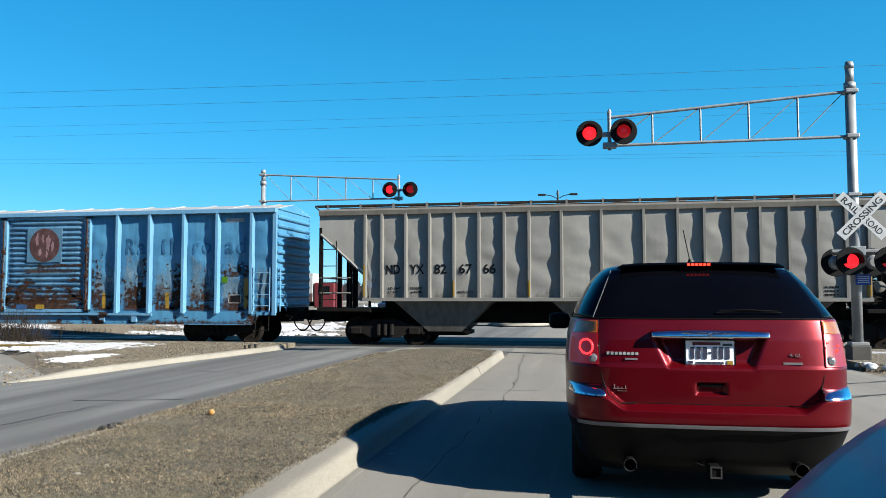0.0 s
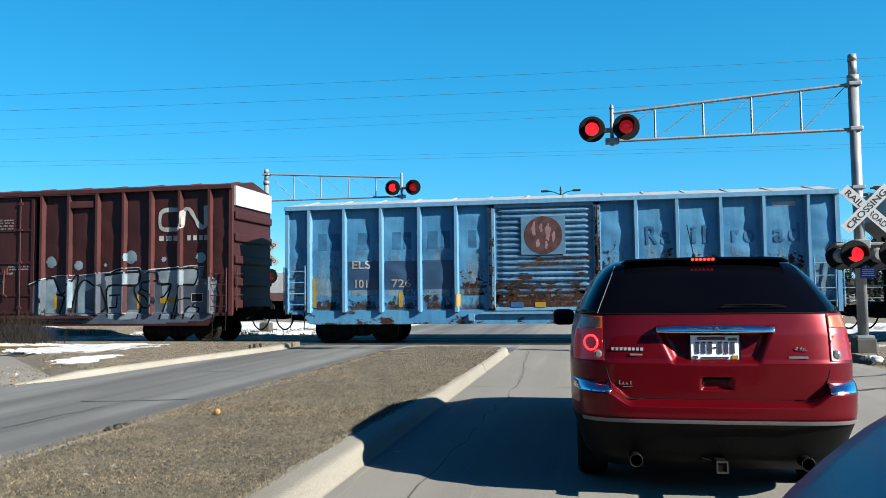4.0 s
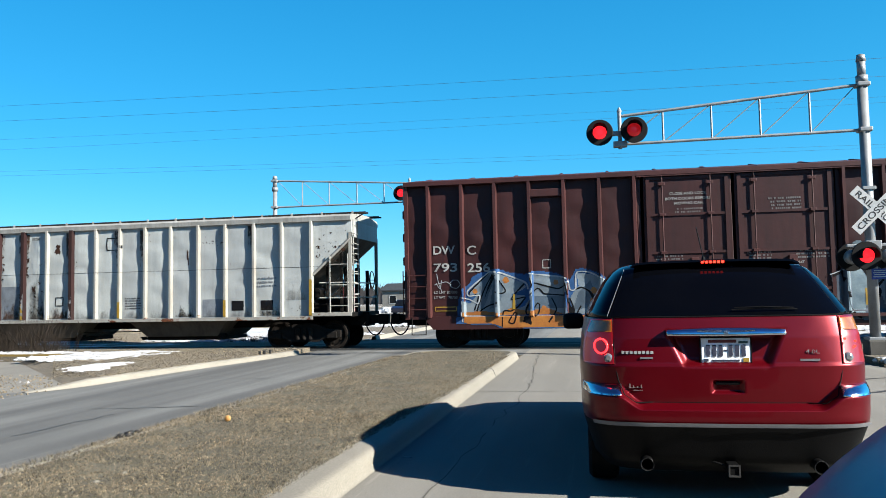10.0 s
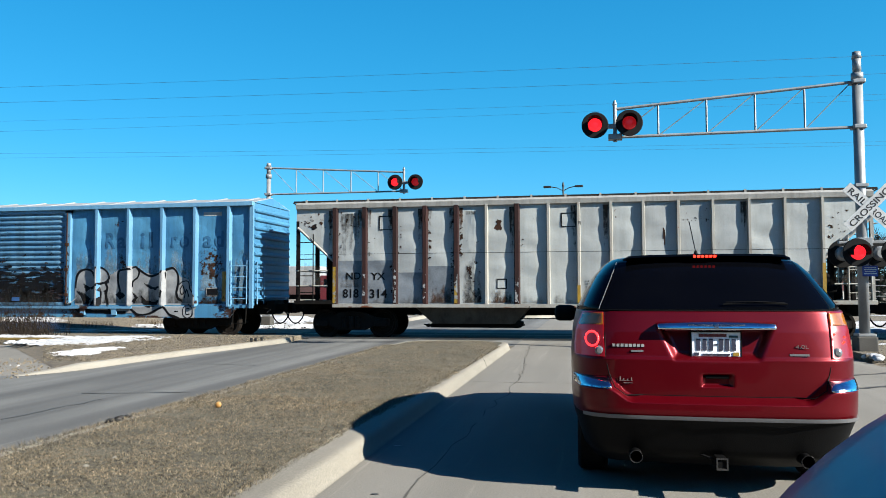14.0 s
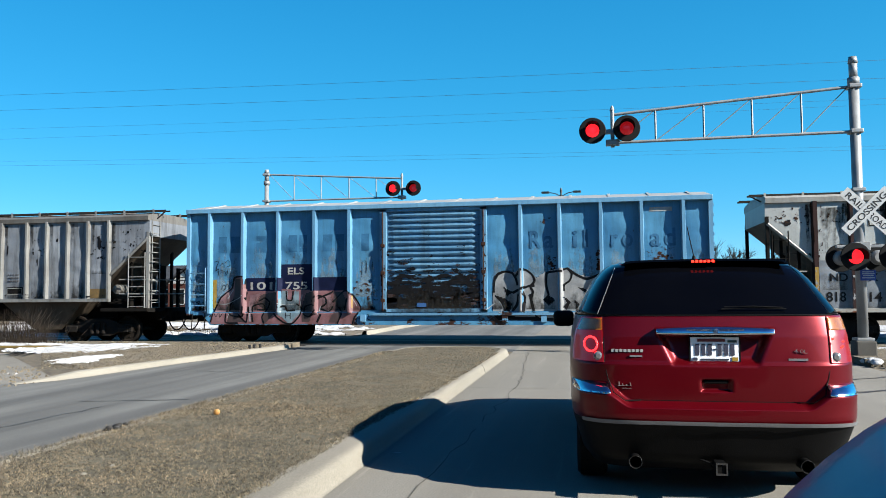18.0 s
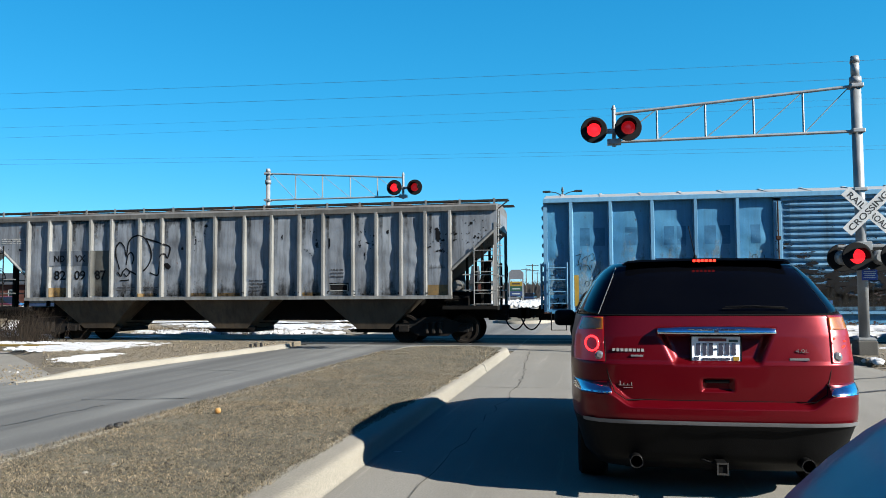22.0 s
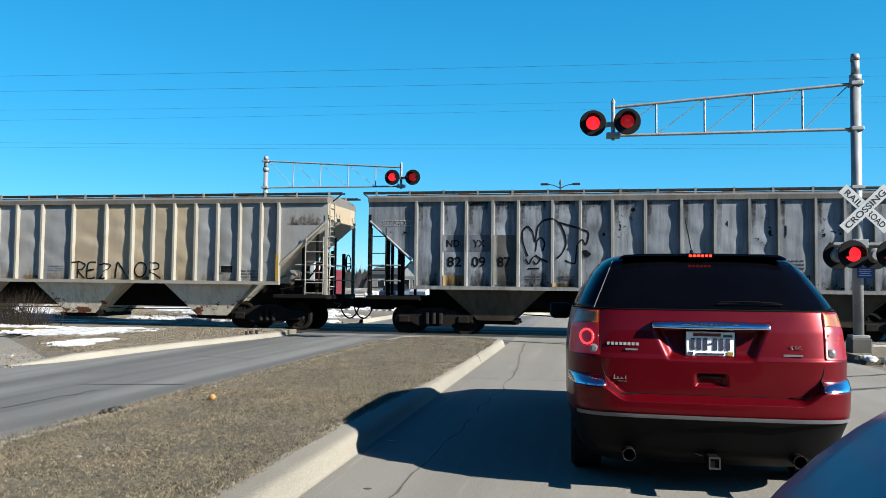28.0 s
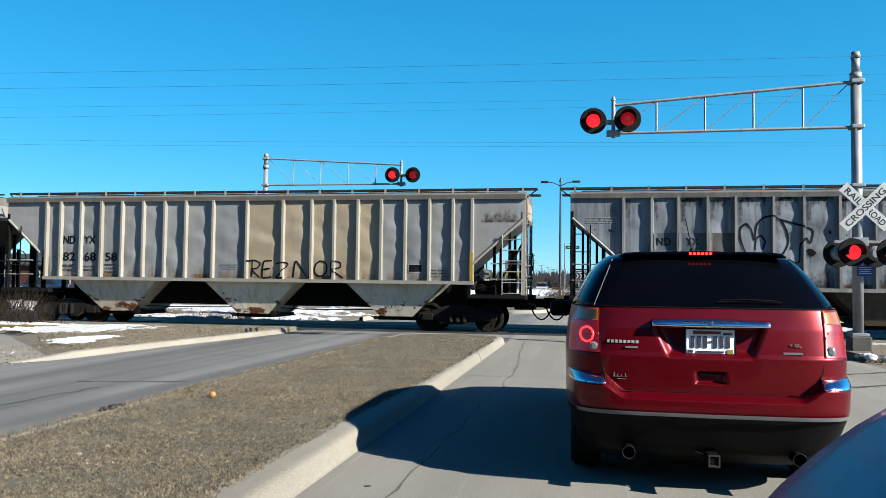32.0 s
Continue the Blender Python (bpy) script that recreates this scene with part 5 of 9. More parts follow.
        lathe(bm, [(-0.012, 0.016), (-0.004, 0.03), (0.012, 0.034)], c, "y", 18)
        part("reversing_lamp", bm, LENS_CLEAR, lamp, "clear round reversing lamp")
        tail_patch("bumper_chrome", [(s * 0.715, 0.822), (s * 0.712, 0.756), (wide(0.76, 0.978), 0.762), (wide(0.82, 0.978), 0.824)][::s], CHROME, car, 0.004, "chrome strip on the bumper corner", 0.006, 0.03)
        # exhaust
        bm = bmesh.new()
        lathe(bm, [(0.36, 0.043), (0.0, 0.043), (0.0, 0.038), (0.34, 0.034), (0.35, 0.002)], (s * 0.555, 0.03, 0.295), "y", 20)
        pipe = part("exhaust_pipe", bm, TRIM, car)
        bm = bmesh.new()
        path(bm, [(s * 0.555 + 0.043 * math.cos(a), 0.028, 0.295 + 0.043 * math.sin(a)) for a in [k * math.pi / 10 for k in range(21)]], 0.0012)
        part("pipe_rim", bm, DULL_STEEL, pipe, "dull steel rim")
        # door mirror and wheels
        bm = bmesh.new()
        box(bm, s * 1.10 - 0.11, s * 1.10 + 0.11, 3.05, 3.2, 1.10, 1.27, 0.045)
        box(bm, s * 0.96 - 0.05, s * 0.96 + 0.05, 3.08, 3.16, 1.13, 1.18)
        part("door_mirror", bm, TRIM, car, "black door mirror", True)
        for y in (0.98, 3.93):
            bm = bmesh.new()
            lathe(bm, [(-0.11, 0.26), (-0.115, 0.33), (-0.09, 0.355), (0.09, 0.355), (0.115, 0.33), (0.11, 0.26)], (s * 0.84, y, 0.356), "x", 32)
            w = part("tyre", bm, TYRE, car)
            bm = bmesh.new()
            lathe(bm, [(-0.1, 0.05), (-0.1, 0.25), (0.1, 0.25), (0.1, 0.05)], (s * 0.84, y, 0.356), "x", 24)
            part("rim", bm, GALV, w)
    skin("bumper_strip", 0.555, 0.582, -42, 42, 1, 24, GREY_TRIM, car, 0.016, "grey strip along the bumper")
    boxes("hatch_handle", [(-0.08, 0.08, 0.105, 0.14, 0.826, 0.85)], TRIM, car, "black hatch release in its hollow", 0.005)
    bm = bmesh.new()
    box(bm, -0.035, 0.035, -0.02, 0.3, 0.24, 0.31, 0.006)
    box(bm, -0.3, 0.3, 0.25, 0.33, 0.25, 0.31)
    path(bm, [(-0.25, 0.2, 0.33), (-0.1, 0.12, 0.3), (0.0, 0.08, 0.27)], 0.01)
    hitch = part("tow_hitch", bm, TRIM, car, "black tow hitch under the bumper")
    boxes("receiver_rim", [(-0.038, 0.038, -0.03, -0.02, 0.234, 0.246), (-0.038, 0.038, -0.03, -0.02, 0.304, 0.314), (-0.038, -0.028, -0.03, -0.02, 0.246, 0.304), (0.028, 0.038, -0.03, -0.02, 0.246, 0.304)], DULL_STEEL, hitch, "worn steel rim")
    bm = bmesh.new()
    p0, p1, p2 = (skin_point(1.335, angle_at(1.335, x), 0.03) for x in (0.06, 0.26, 0.48))
    path(bm, [p0, p1 + Vector((0, 0, 0.012)), p2], 0.005)
    path(bm, [p0 + Vector((0.02, 0, 0.015)), p1 + Vector((0, -0.01, 0.02)), p2 + Vector((-0.02, 0, 0.01))], 0.004)
    part("rear_wiper", bm, TRIM, car, "black rear wiper")
    bm = bmesh.new()
    rod(bm, (0.03, 1.25, 1.70), (0.03, 1.25, 1.76), 0.025, 10, 0.012)
    rod(bm, (0.03, 1.25, 1.75), (0.0, 1.4, 2.02), 0.004, 6)
    part("roof_aerial", bm, TRIM, car)
    # badges: plain bars where a maker's name stands, the engine size as read
    tail_bars(car, [(-0.70 + k * 0.028, -0.68 + k * 0.028, 1.038, 1.058) for k in range(8)], BADGE_GREY)
    tail_bars(car, [(-0.575, -0.49, 1.004, 1.016)], GREY_TRIM)
    tail_bars(car, [(0.475, 0.6, 0.986, 1.0)], GREY_TRIM)
    tail_bars(car, [(-0.655, -0.647, 0.803, 0.832), (-0.63, -0.624, 0.803, 0.82), (-0.605, -0.597, 0.803, 0.815), (-0.578, -0.571, 0.803, 0.826), (-0.66, -0.565, 0.803, 0.806), (-0.63, -0.565, 0.786, 0.789)], STICKER, "sticker_bars")
    words("4.0L", 0.515, 1.036, 0.027, CHROME, car, tail(0.515, 1.04).y - 0.003, 0.085)
    return car


red_car()


def blue_hood():
    """The front left corner of the car beside the eye: wing, bonnet, wheel, lamp."""
    car = thing("blue_car", pose(0, 0, 0), "dark blue car whose shiny bonnet reaches into view", "car")
    prof = [(0.36, 0.30), (0.355, 0.60), (0.37, 0.80), (0.405, 0.93), (0.452, 0.985), (0.54, 1.068), (0.63, 1.138), (0.72, 1.195), (0.85, 1.235), (1.1, 1.265), (1.4, 1.27)]
    prof += [(2.6 - x, z) for x, z in prof[::-1]]
    bm = bmesh.new()
    rows = []
    for y, k, dz in ((-2.62, 0.9, -0.5), (-2.58, 0.93, -0.3), (-2.45, 0.97, -0.12), (-2.0, 1.0, -0.03), (-1.2, 1.0, 0.0), (-0.2, 1.0, 0.03), (0.4, 1.0, 0.03), (0.9, 1.0, 0.02), (1.4, 1.0, 0.01), (1.9, 1.0, 0.0), (2.05, 0.985, -0.02), (2.2, 0.95, -0.08), (2.3, 0.90, -0.2), (2.33, 0.85, -0.4)):
        rows.append([bm.verts.new((1.3 + (x - 1.3) * k, y, max(0.28, z + dz if z > 0.7 else z))) for x, z in prof])
    for r0, r1 in zip(rows, rows[1:]):
        for i in range(len(prof) - 1):
            bm.faces.new((r0[i], r0[i + 1], r1[i + 1], r1[i]))
    bm.faces.new(rows[-1])
    bm.faces.new(rows[0][::-1])
    bmesh.ops.recalc_face_normals(bm, faces=bm.faces)
    part("bonnet", bm, NAVY, car, "dark blue bonnet and wing", True)
    bm = bmesh.new()
    prism(bm, [(0.35, 1.2), (-0.35, 1.52), (-1.5, 1.54), (-2.3, 1.15), (-1.9, 1.1), (0.1, 1.15)], 0.56, 2.04, "x")
    bmesh.ops.bevel(bm, geom=list(bm.edges), offset=0.06, segments=2, affect="EDGES", profile=0.5)
    cabin = part("cabin_glass", bm, DARK_GLASS, car, "dark windows of the blue car", True)
    boxes("roof", [(0.62, 1.98, -1.5, -0.35, 1.515, 1.56)], NAVY, cabin, "dark blue roof", 0.02)
    for x in (0.46, 2.14):
        made("tyre", lambda b: lathe(b, [(-0.1, 0.2), (-0.1, 0.31), (0.1, 0.31), (0.1, 0.2)], (x, -1.5, 0.31), "x", 24), TYRE, car)
    for x in (0.46, 2.14):
        bm = bmesh.new()
        lathe(bm, [(-0.1, 0.2), (-0.1, 0.31), (0.1, 0.31), (0.1, 0.2)], (x, 1.3, 0.31), "x", 24)
        part("tyre", bm, TYRE, car)
    boxes("headlamp", [(0.46, 0.85, 2.22, 2.3, 0.68, 0.84)], LENS_CLEAR, car, "clear headlamp", 0.02)
    boxes("headlamp", [(1.75, 2.14, 2.22, 2.3, 0.68, 0.84)], LENS_CLEAR, car, "clear headlamp", 0.02)
    boxes("front_bumper", [(0.42, 2.18, 2.0, 2.4, 0.3, 0.6)], NAVY, car, "", 0.06)


blue_hood()


# ---- crossing signals ----
LIT = led_lens("lit_signal_lens", (1.0, 0.014, 0.022), 0.85)
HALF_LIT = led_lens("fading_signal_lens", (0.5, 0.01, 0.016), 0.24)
SIGN_WHITE = mat("sign_sheeting", (0.4092, 0.4092, 0.4026), (0.3564, 0.3564, 0.3498), 6, 0.45, rel=0.03)
SIGNAL_BLACK = mat("matt_black_paint", (0.0036, 0.0036, 0.004), (0.0052, 0.0052, 0.0056), 3, 0.75, rel=0.05)
SIGNAL_BLACK.node_tree.nodes["Principled BSDF"].inputs["Specular IOR Level"].default_value = 0.15
BASE_CONCRETE = asphalt("grimy_concrete", (0.0726, 0.06798, 0.06072), (0.0528, 0.0495, 0.04422), (0.0396, 0.03696, 0.033))
SIGN_BLUE = mat("blue_sign", (0.012, 0.04, 0.22), (0.011, 0.035, 0.19), 6, 0.45, rel=0.03)


def signal_head(sig, x, y, z, lens, back=True):
    """One flashing-light unit towards -y: round black background, long hood, red roundel; a second lamp case behind it."""
    bm = bmesh.new()
    lathe(bm, [(-0.012, 0.278), (0.0, 0.292), (0.012, 0.278)], (x, y, z), "y", 36)
    head = part("light_head", bm, SIGNAL_BLACK, sig, "round black background with a red lens")
    bm = bmesh.new()
    n = 18
    rows = []
    for d, r in ((-0.01, 0.165), (-0.30, 0.165)):
        rows.append([bm.verts.new((x + r * math.cos(a), y + d, z + r * math.sin(a))) for a in [radians(-20 + 220 * k / n) for k in range(n + 1)]])
    for i in range(n):
        if True:
            bm.faces.new((rows[0][i], rows[0][i + 1], rows[1][i + 1], rows[1][i]))
    bmesh.ops.solidify(bm, geom=list(bm.faces), thickness=0.006)
    part("hood", bm, SIGNAL_BLACK, head)
    bm = bmesh.new()
    lathe(bm, [(-0.05, 0.05), (-0.04, 0.11), (-0.014, 0.15), (-0.012, 0.15)], (x, y, z), "y", 28)
    part("lens", bm, lens, head, "glowing red lens", True)
    bm = bmesh.new()
    lathe(bm, [(0.01, 0.15), (0.15, 0.15), (0.2, 0.08)], (x, y, z), "y", 20)
    part("lamp_case", bm, GALV if back else BLACK, head)
    return head


def truss(sig, x0, x1, y, low0, top0, low1, top1, posts, r=0.034):
    """A cantilever arm in the wall x-z: chords from the mast (0) to the tip (1), posts and diagonals between."""
    for yy in (y,):
        for a, b in (((x0, yy, low0), (x1, yy, low1)), ((x0, yy, top0), (x1, yy, top1))):
            bm = bmesh.new()
            rod(bm, a, b, r, 10)
            part("chord", bm, GALV, sig)
    at = lambda x, a, b: a + (b - a) * (x - x0) / (x1 - x0)
    for x in posts:
        bm = bmesh.new()
        for yy in (y,):
            rod(bm, (x, yy, at(x, low0, low1)), (x, yy, at(x, top0, top1)), 0.024, 8)
        part("truss_post", bm, GALV, sig)
    line = [x0, *sorted(posts, key=lambda x: abs(x - x0)), x1]
    for a, b in zip(line, line[1:]):
        bm = bmesh.new()
        for yy in (y,):
            rod(bm, (a, yy, at(a, top0, top1)), (b, yy, at(b, low0, low1)), 0.011, 6)
        part("brace", bm, GALV, sig)


def crossbuck(sig, x, y, z, s=1.0, flip=1):
    """Two white blades crossed at right angles, with the words as painted."""
    L, w = 0.61 * s, 0.115 * s
    for k, (turn, lines) in enumerate(((radians(-45), (("RAIL", -0.52), ("ROAD", 0.09))), (radians(45), (("CROSSING", -0.53),)))):
        bm = bmesh.new()
        c, sn = math.cos(turn), math.sin(turn)
        pts = [(u * c - v * sn, u * sn + v * c) for u, v in ((-L, -w), (L, -w), (L, w), (-L, w))]
        prism(bm, [(x + a, z + b) for a, b in pts], y - 0.006 - 0.012 * k, y + 0.002 - 0.012 * k)
        blade = part("blade", bm, SIGN_WHITE, sig, "white crossbuck blade with black letters")
        for text, u0 in lines:
            span = 1.04 if text == "CROSSING" else 0.42
            size = 0.13 * s
            u, v = u0 * s, -size / 2
            words(text, x + u * c - v * sn, z + u * sn + v * c, size, BLACK, blade, y - 0.006 - 0.012 * k, span * s, "lettering", turn, 0.006)


def cantilever(x, y, z0, top, low, up, tip_x, tip_low, tip_up, posts, heads, label, near):
    sig = thing("crossing_signal", pose(0, 0, 0), label, "railway signal", "signals of the crossing")
    bm = bmesh.new()
    rod(bm, (x, y, z0 + 0.35), (x, y, top - 0.6), 0.105 if near else 0.085, 20)
    part("mast", bm, GALV, sig, "galvanised steel mast", True)
    bm = bmesh.new()
    rod(bm, (x, y, top - 0.6), (x, y, top - 0.45), 0.12, 20)
    rod(bm, (x, y, top - 0.45), (x, y, top - 0.12), 0.085, 20)
    rod(bm, (x, y, top - 0.14), (x, y, top), 0.1, 20, 0.08)
    part("mast_cap", bm, GALV, sig, "bright cap on the mast", True)
    boxes("foundation", [(x - 0.2, x + 0.2, y - 0.2, y + 0.2, z0 - 0.25, z0 + 0.3)], BASE_CONCRETE, sig, "concrete foundation block", 0.03)
    boxes("base_plate", [(x - 0.17, x + 0.17, y - 0.17, y + 0.17, z0 + 0.3, z0 + 0.36)], GALV, sig, "", 0.01)
    s = 1 if tip_x > x else -1
    for z in (low, up):
        boxes("clamp", [(x - 0.13, x + 0.13, y - 0.14, y + 0.14, z - 0.045, z + 0.045)], GALV, sig, "", 0.02)
    truss(sig, x + s * 0.12, tip_x, y, low, up, tip_low, tip_up, posts)
    bm = bmesh.new()
    rod(bm, (tip_x, y, tip_low - 0.1), (tip_x, y, tip_up + 0.1), 0.045, 12)
    rod(bm, (tip_x, y, tip_up + 0.1), (tip_x, y, tip_up + 0.2), 0.06, 12, 0.02)
    box(bm, min(h[0] for h in heads) - 0.05, max(h[0] for h in heads) + 0.05, y - 0.05, y + 0.05, heads[0][1] - 0.05, heads[0][1] + 0.05, 0.01)
    box(bm, tip_x - 0.15, tip_x + 0.15, y - 0.1, y + 0.1, tip_low - 0.06, tip_low + 0.06, 0.01)
    part("lamp_bracket", bm, GALV, sig)
    for hx, hz, lens in heads:
        signal_head(sig, hx, y - 0.2, hz, lens)
    return sig


near = cantilever(5.55, 17.6, 0.14, 6.42, 4.82, 5.78, 0.55, 4.80, 5.43, (1.48, 2.5, 3.5, 4.5), ((0.11, 5.05, LIT), (0.85, 5.07, HALF_LIT)), "cantilever crossing signal with two red lights over the lane", True)
crossbuck(near, 5.66, 17.44, 3.12)
for hx, lens in ((5.42 - 0.05, LIT), (6.1, HALF_LIT)):
    signal_head(near, hx, 17.3, 2.17, lens)
for hx in (5.27, 6.0):
    bm = bmesh.new()
    lathe(bm, [(-0.012, 0.29), (0.012, 0.3)], (hx, 17.95, 2.17), "y", 30)
    rear = part("rear_light_head", bm, SIGNAL_BLACK, near, "back of a light head that faces the other way")
    made("lamp_case", lambda b: lathe(b, [(-0.16, 0.1), (-0.12, 0.15), (-0.01, 0.16)], (hx, 17.95, 2.17), "y", 20), GALV, rear)
boxes("crossarm", [(5.05, 6.4, 17.45, 17.52, 2.36, 2.42), (5.24, 5.31, 17.4, 17.9, 2.36, 2.42), (5.4, 5.7, 17.4, 17.75, 2.3, 2.48)], GALV, near, "", 0.01)
boxes("mast_collar", [(5.42, 5.68, 17.47, 17.73, 3.55, 3.62)], GALV, near, "", 0.01)
plate = boxes("notice", [(5.49, 5.79, 17.44, 17.455, 1.68, 1.90)], SIGN_BLUE, near, "small blue notice on the mast", 0.004)
bars([(5.53, 5.75, 1.85, 1.868), (5.52, 5.76, 1.81, 1.828), (5.54, 5.74, 1.77, 1.788), (5.52, 5.76, 1.725, 1.745)], SIGN_WHITE, plate, 17.438, "notice_bars")

far = cantilever(-12.4, 28.6, 0.1, 6.4, 5.16, 6.2, -6.95, 5.15, 5.87, (-11.26, -10.16, -9.04, -7.96), ((-7.25, 5.47, LIT), (-6.46, 5.46, HALF_LIT)), "cantilever crossing signal beyond the track", False)
crossbuck(far, -12.3, 28.4, 3.1)
for hx, lens in ((-12.85, LIT), (-12.1, HALF_LIT)):
    signal_head(far, hx, 28.3, 2.2, lens)
boxes("crossarm", [(-13.0, -11.9, 28.4, 28.47, 2.4, 2.46)], GALV, far, "", 0.01)


# ---- distance: trees, buildings, poles, wires ----
BARK = mat("grey_bark", (0.04165, 0.03551, 0.03056), (0.02693, 0.0233, 0.02086), 6, 0.9)
TWIG = mat("twigs", (0.05386, 0.04528, 0.0392), (0.03676, 0.03056, 0.02693), 4, 0.95, rel=0)
NEEDLE = mat("fir_needles", (0.004884, 0.01102, 0.006138), (0.00858, 0.01465, 0.007392), 8, 0.8)
STRAW = mat("dry_stems", (0.08818, 0.06607, 0.0392), (0.06118, 0.04402, 0.02693), 8, 0.9, rel=0)
BRUSH = mat("dry_brush", (0.04165, 0.03056, 0.02086), (0.02693, 0.0196, 0.01465), 8, 0.9, rel=0)
POLE_WOOD = mat("pole_wood", (0.04897, 0.0392, 0.03056), (0.03181, 0.02567, 0.02086), 3, 0.9)
BRICK = mat("red_brick_wall", (0.06857, 0.02449, 0.01716), (0.04897, 0.01835, 0.01346), 2, 0.9, 0, 12, 0.4)
SIDING = mat("pale_siding", (0.1469, 0.142, 0.1298), (0.1224, 0.1175, 0.1078), 2, 0.8, 0, 14, 0.2)
GREY_ROOF = mat("grey_shingles", (0.03425, 0.03676, 0.04165), (0.02449, 0.02693, 0.03056), 3, 0.9, 0, 14, 0.4)
PANE = mat("window_glass", (0.004884, 0.006138, 0.007392), (0.007392, 0.00858, 0.009768), 2, 0.08, rel=0)
WIRE = mat("wire", (0.007392, 0.007392, 0.007854), (0.009768, 0.009768, 0.0103), 3, 0.6, rel=0)
GREEN_SIGN = mat("green_sign", (0.004884, 0.04897, 0.02449), (0.004884, 0.0392, 0.0196), 3, 0.5, rel=0)
AWNING = mat("blue_awning", (0.007392, 0.02937, 0.09794), (0.007392, 0.02449, 0.07834), 3, 0.6, rel=0)


def grow(bm, a, d, length, r, depth, rng, twigs):
    b = a + d * length
    rod(bm, a, b, r, 5 if depth > 1 else 3, r * 0.65)
    if depth == 0:
        for _ in range(4):
            e = (d + Vector((rng.uniform(-0.8, 0.8), rng.uniform(-0.8, 0.8), rng.uniform(-0.2, 0.7)))).normalized()
            s = b - d * length * rng.uniform(0, 0.8)
            t = s + e * length * rng.uniform(0.5, 1.1)
            side = e.orthogonal().normalized() * 0.012
            v = [twigs.verts.new(c) for c in (s - side, s + side, t)]
            twigs.faces.new(v)
        return
    for _ in range(rng.choice((3, 3, 4))):
        e = (d + Vector((rng.uniform(-0.75, 0.75), rng.uniform(-0.75, 0.75), rng.uniform(-0.1, 0.5)))).normalized()
        grow(bm, b - d * length * rng.uniform(0, 0.35), e, length * rng.uniform(0.6, 0.82), r * 0.62, depth - 1, rng, twigs)


def bare_tree(x, y, h, seed, label="leafless grey tree with fine twigs"):
    rng = random.Random(seed)
    tree = thing("tree", pose(x, y, 0, 0, 0, rng.uniform(0, 360)), label, "tree", "bare trees")
    bm, tw = bmesh.new(), bmesh.new()
    grow(bm, Vector((0, 0, -0.1)), Vector((rng.uniform(-0.06, 0.06), rng.uniform(-0.06, 0.06), 1)).normalized(), h * 0.3, h * 0.018, 4, rng, tw)
    part("trunk", bm, BARK, tree)
    part("crown", tw, TWIG, tree, "thin bare twigs")
    return tree


protos = [bare_tree(13 + i * 3.2, 108 + i * 5, 10.5, 40 + i) for i in range(3)]
rng = random.Random(7)
for i in range(16):
    x, y = rng.uniform(9, 60), rng.uniform(95, 150)
    copy_thing(protos[i % 3], pose(x, y, 0, 0, 0, rng.uniform(0, 360)))
for i, (x, y) in enumerate(((22.5, 88), (26, 96), (30, 90), (34, 86), (33, 92), (35.5, 95), (31, 99), (37, 90), (39, 97), (28, 93), (24, 99), (41.5, 92), (-62, 95), (-70, 100), (-55, 110), (-48, 105))):
    copy_thing(protos[(i + 1) % 3], pose(x, y, -1.5, 0, 0, rng.uniform(0, 360)))


def wood_line():
    """The far grey wood along the horizon."""
    bm = bmesh.new()
    r = random.Random(3)
    for i in range(15000):
        x = r.uniform(-420, 420)
        y = r.uniform(255, 330)
        h = r.uniform(4.5, 9.0) * (1 + 0.25 * noise.noise(Vector((x * 0.02, 0, 0))))
        w = r.uniform(0.5, 1.4)
        lean = r.uniform(-1, 1)
        b = r.uniform(1.2, 2.4)
        bm.faces.new([bm.verts.new(c) for c in ((x - b, y, -0.3), (x + b, y, -0.3), (x + lean, y, h * 0.72))])
        for k in range(3):
            u = r.uniform(-w, w)
            v = [bm.verts.new(c) for c in ((x + u - 0.1, y, -0.3), (x + u + 0.1, y, -0.3), (x + u * 2 + lean, y + r.uniform(-1, 1), h * r.uniform(0.7, 1)))]
            bm.faces.new(v)
    tagged(part("far_wood", bm, mat("far_bark", (0.0495, 0.04488, 0.04356), (0.033, 0.0297, 0.02904), 0.2, 0.95, rel=0)), "grey leafless wood on the horizon", "wood", "", "stuff")


wood_line()


def fir(x, y, h, seed):
    r = random.Random(seed)
    t = thing("fir_tree", pose(x, y, 0), "dark green fir tree beyond the track", "tree")
    made("trunk", lambda bm: rod(bm, (0, 0, -0.1), (0, 0, h), 0.14, 8, 0.02), BARK, t)
    bm = bmesh.new()
    for i in range(1500):
        z = h * (1 - r.random() ** 0.6 * 0.95)
        rad = (h - z) / h * h * 0.24 * r.uniform(0.5, 1.1)
        a = r.uniform(0, 6.283)
        p = Vector((rad * math.cos(a), rad * math.sin(a), z - rad * 0.35))
        q = Vector((math.cos(a), math.sin(a), -0.2)) * r.uniform(0.25, 0.5)
        s = Vector((-math.sin(a), math.cos(a), r.uniform(-0.3, 0.3))) * r.uniform(0.08, 0.18)
        v = [bm.verts.new(c) for c in (p - s, p + s, p + q)]
        bm.faces.new(v)
    part("crown", bm, NEEDLE, t, "dense dark needles")


fir(20.2, 70, 7.0, 1)
fir(24.5, 74, 6.0, 2)
fir(29.5, 72, 6.6, 3)


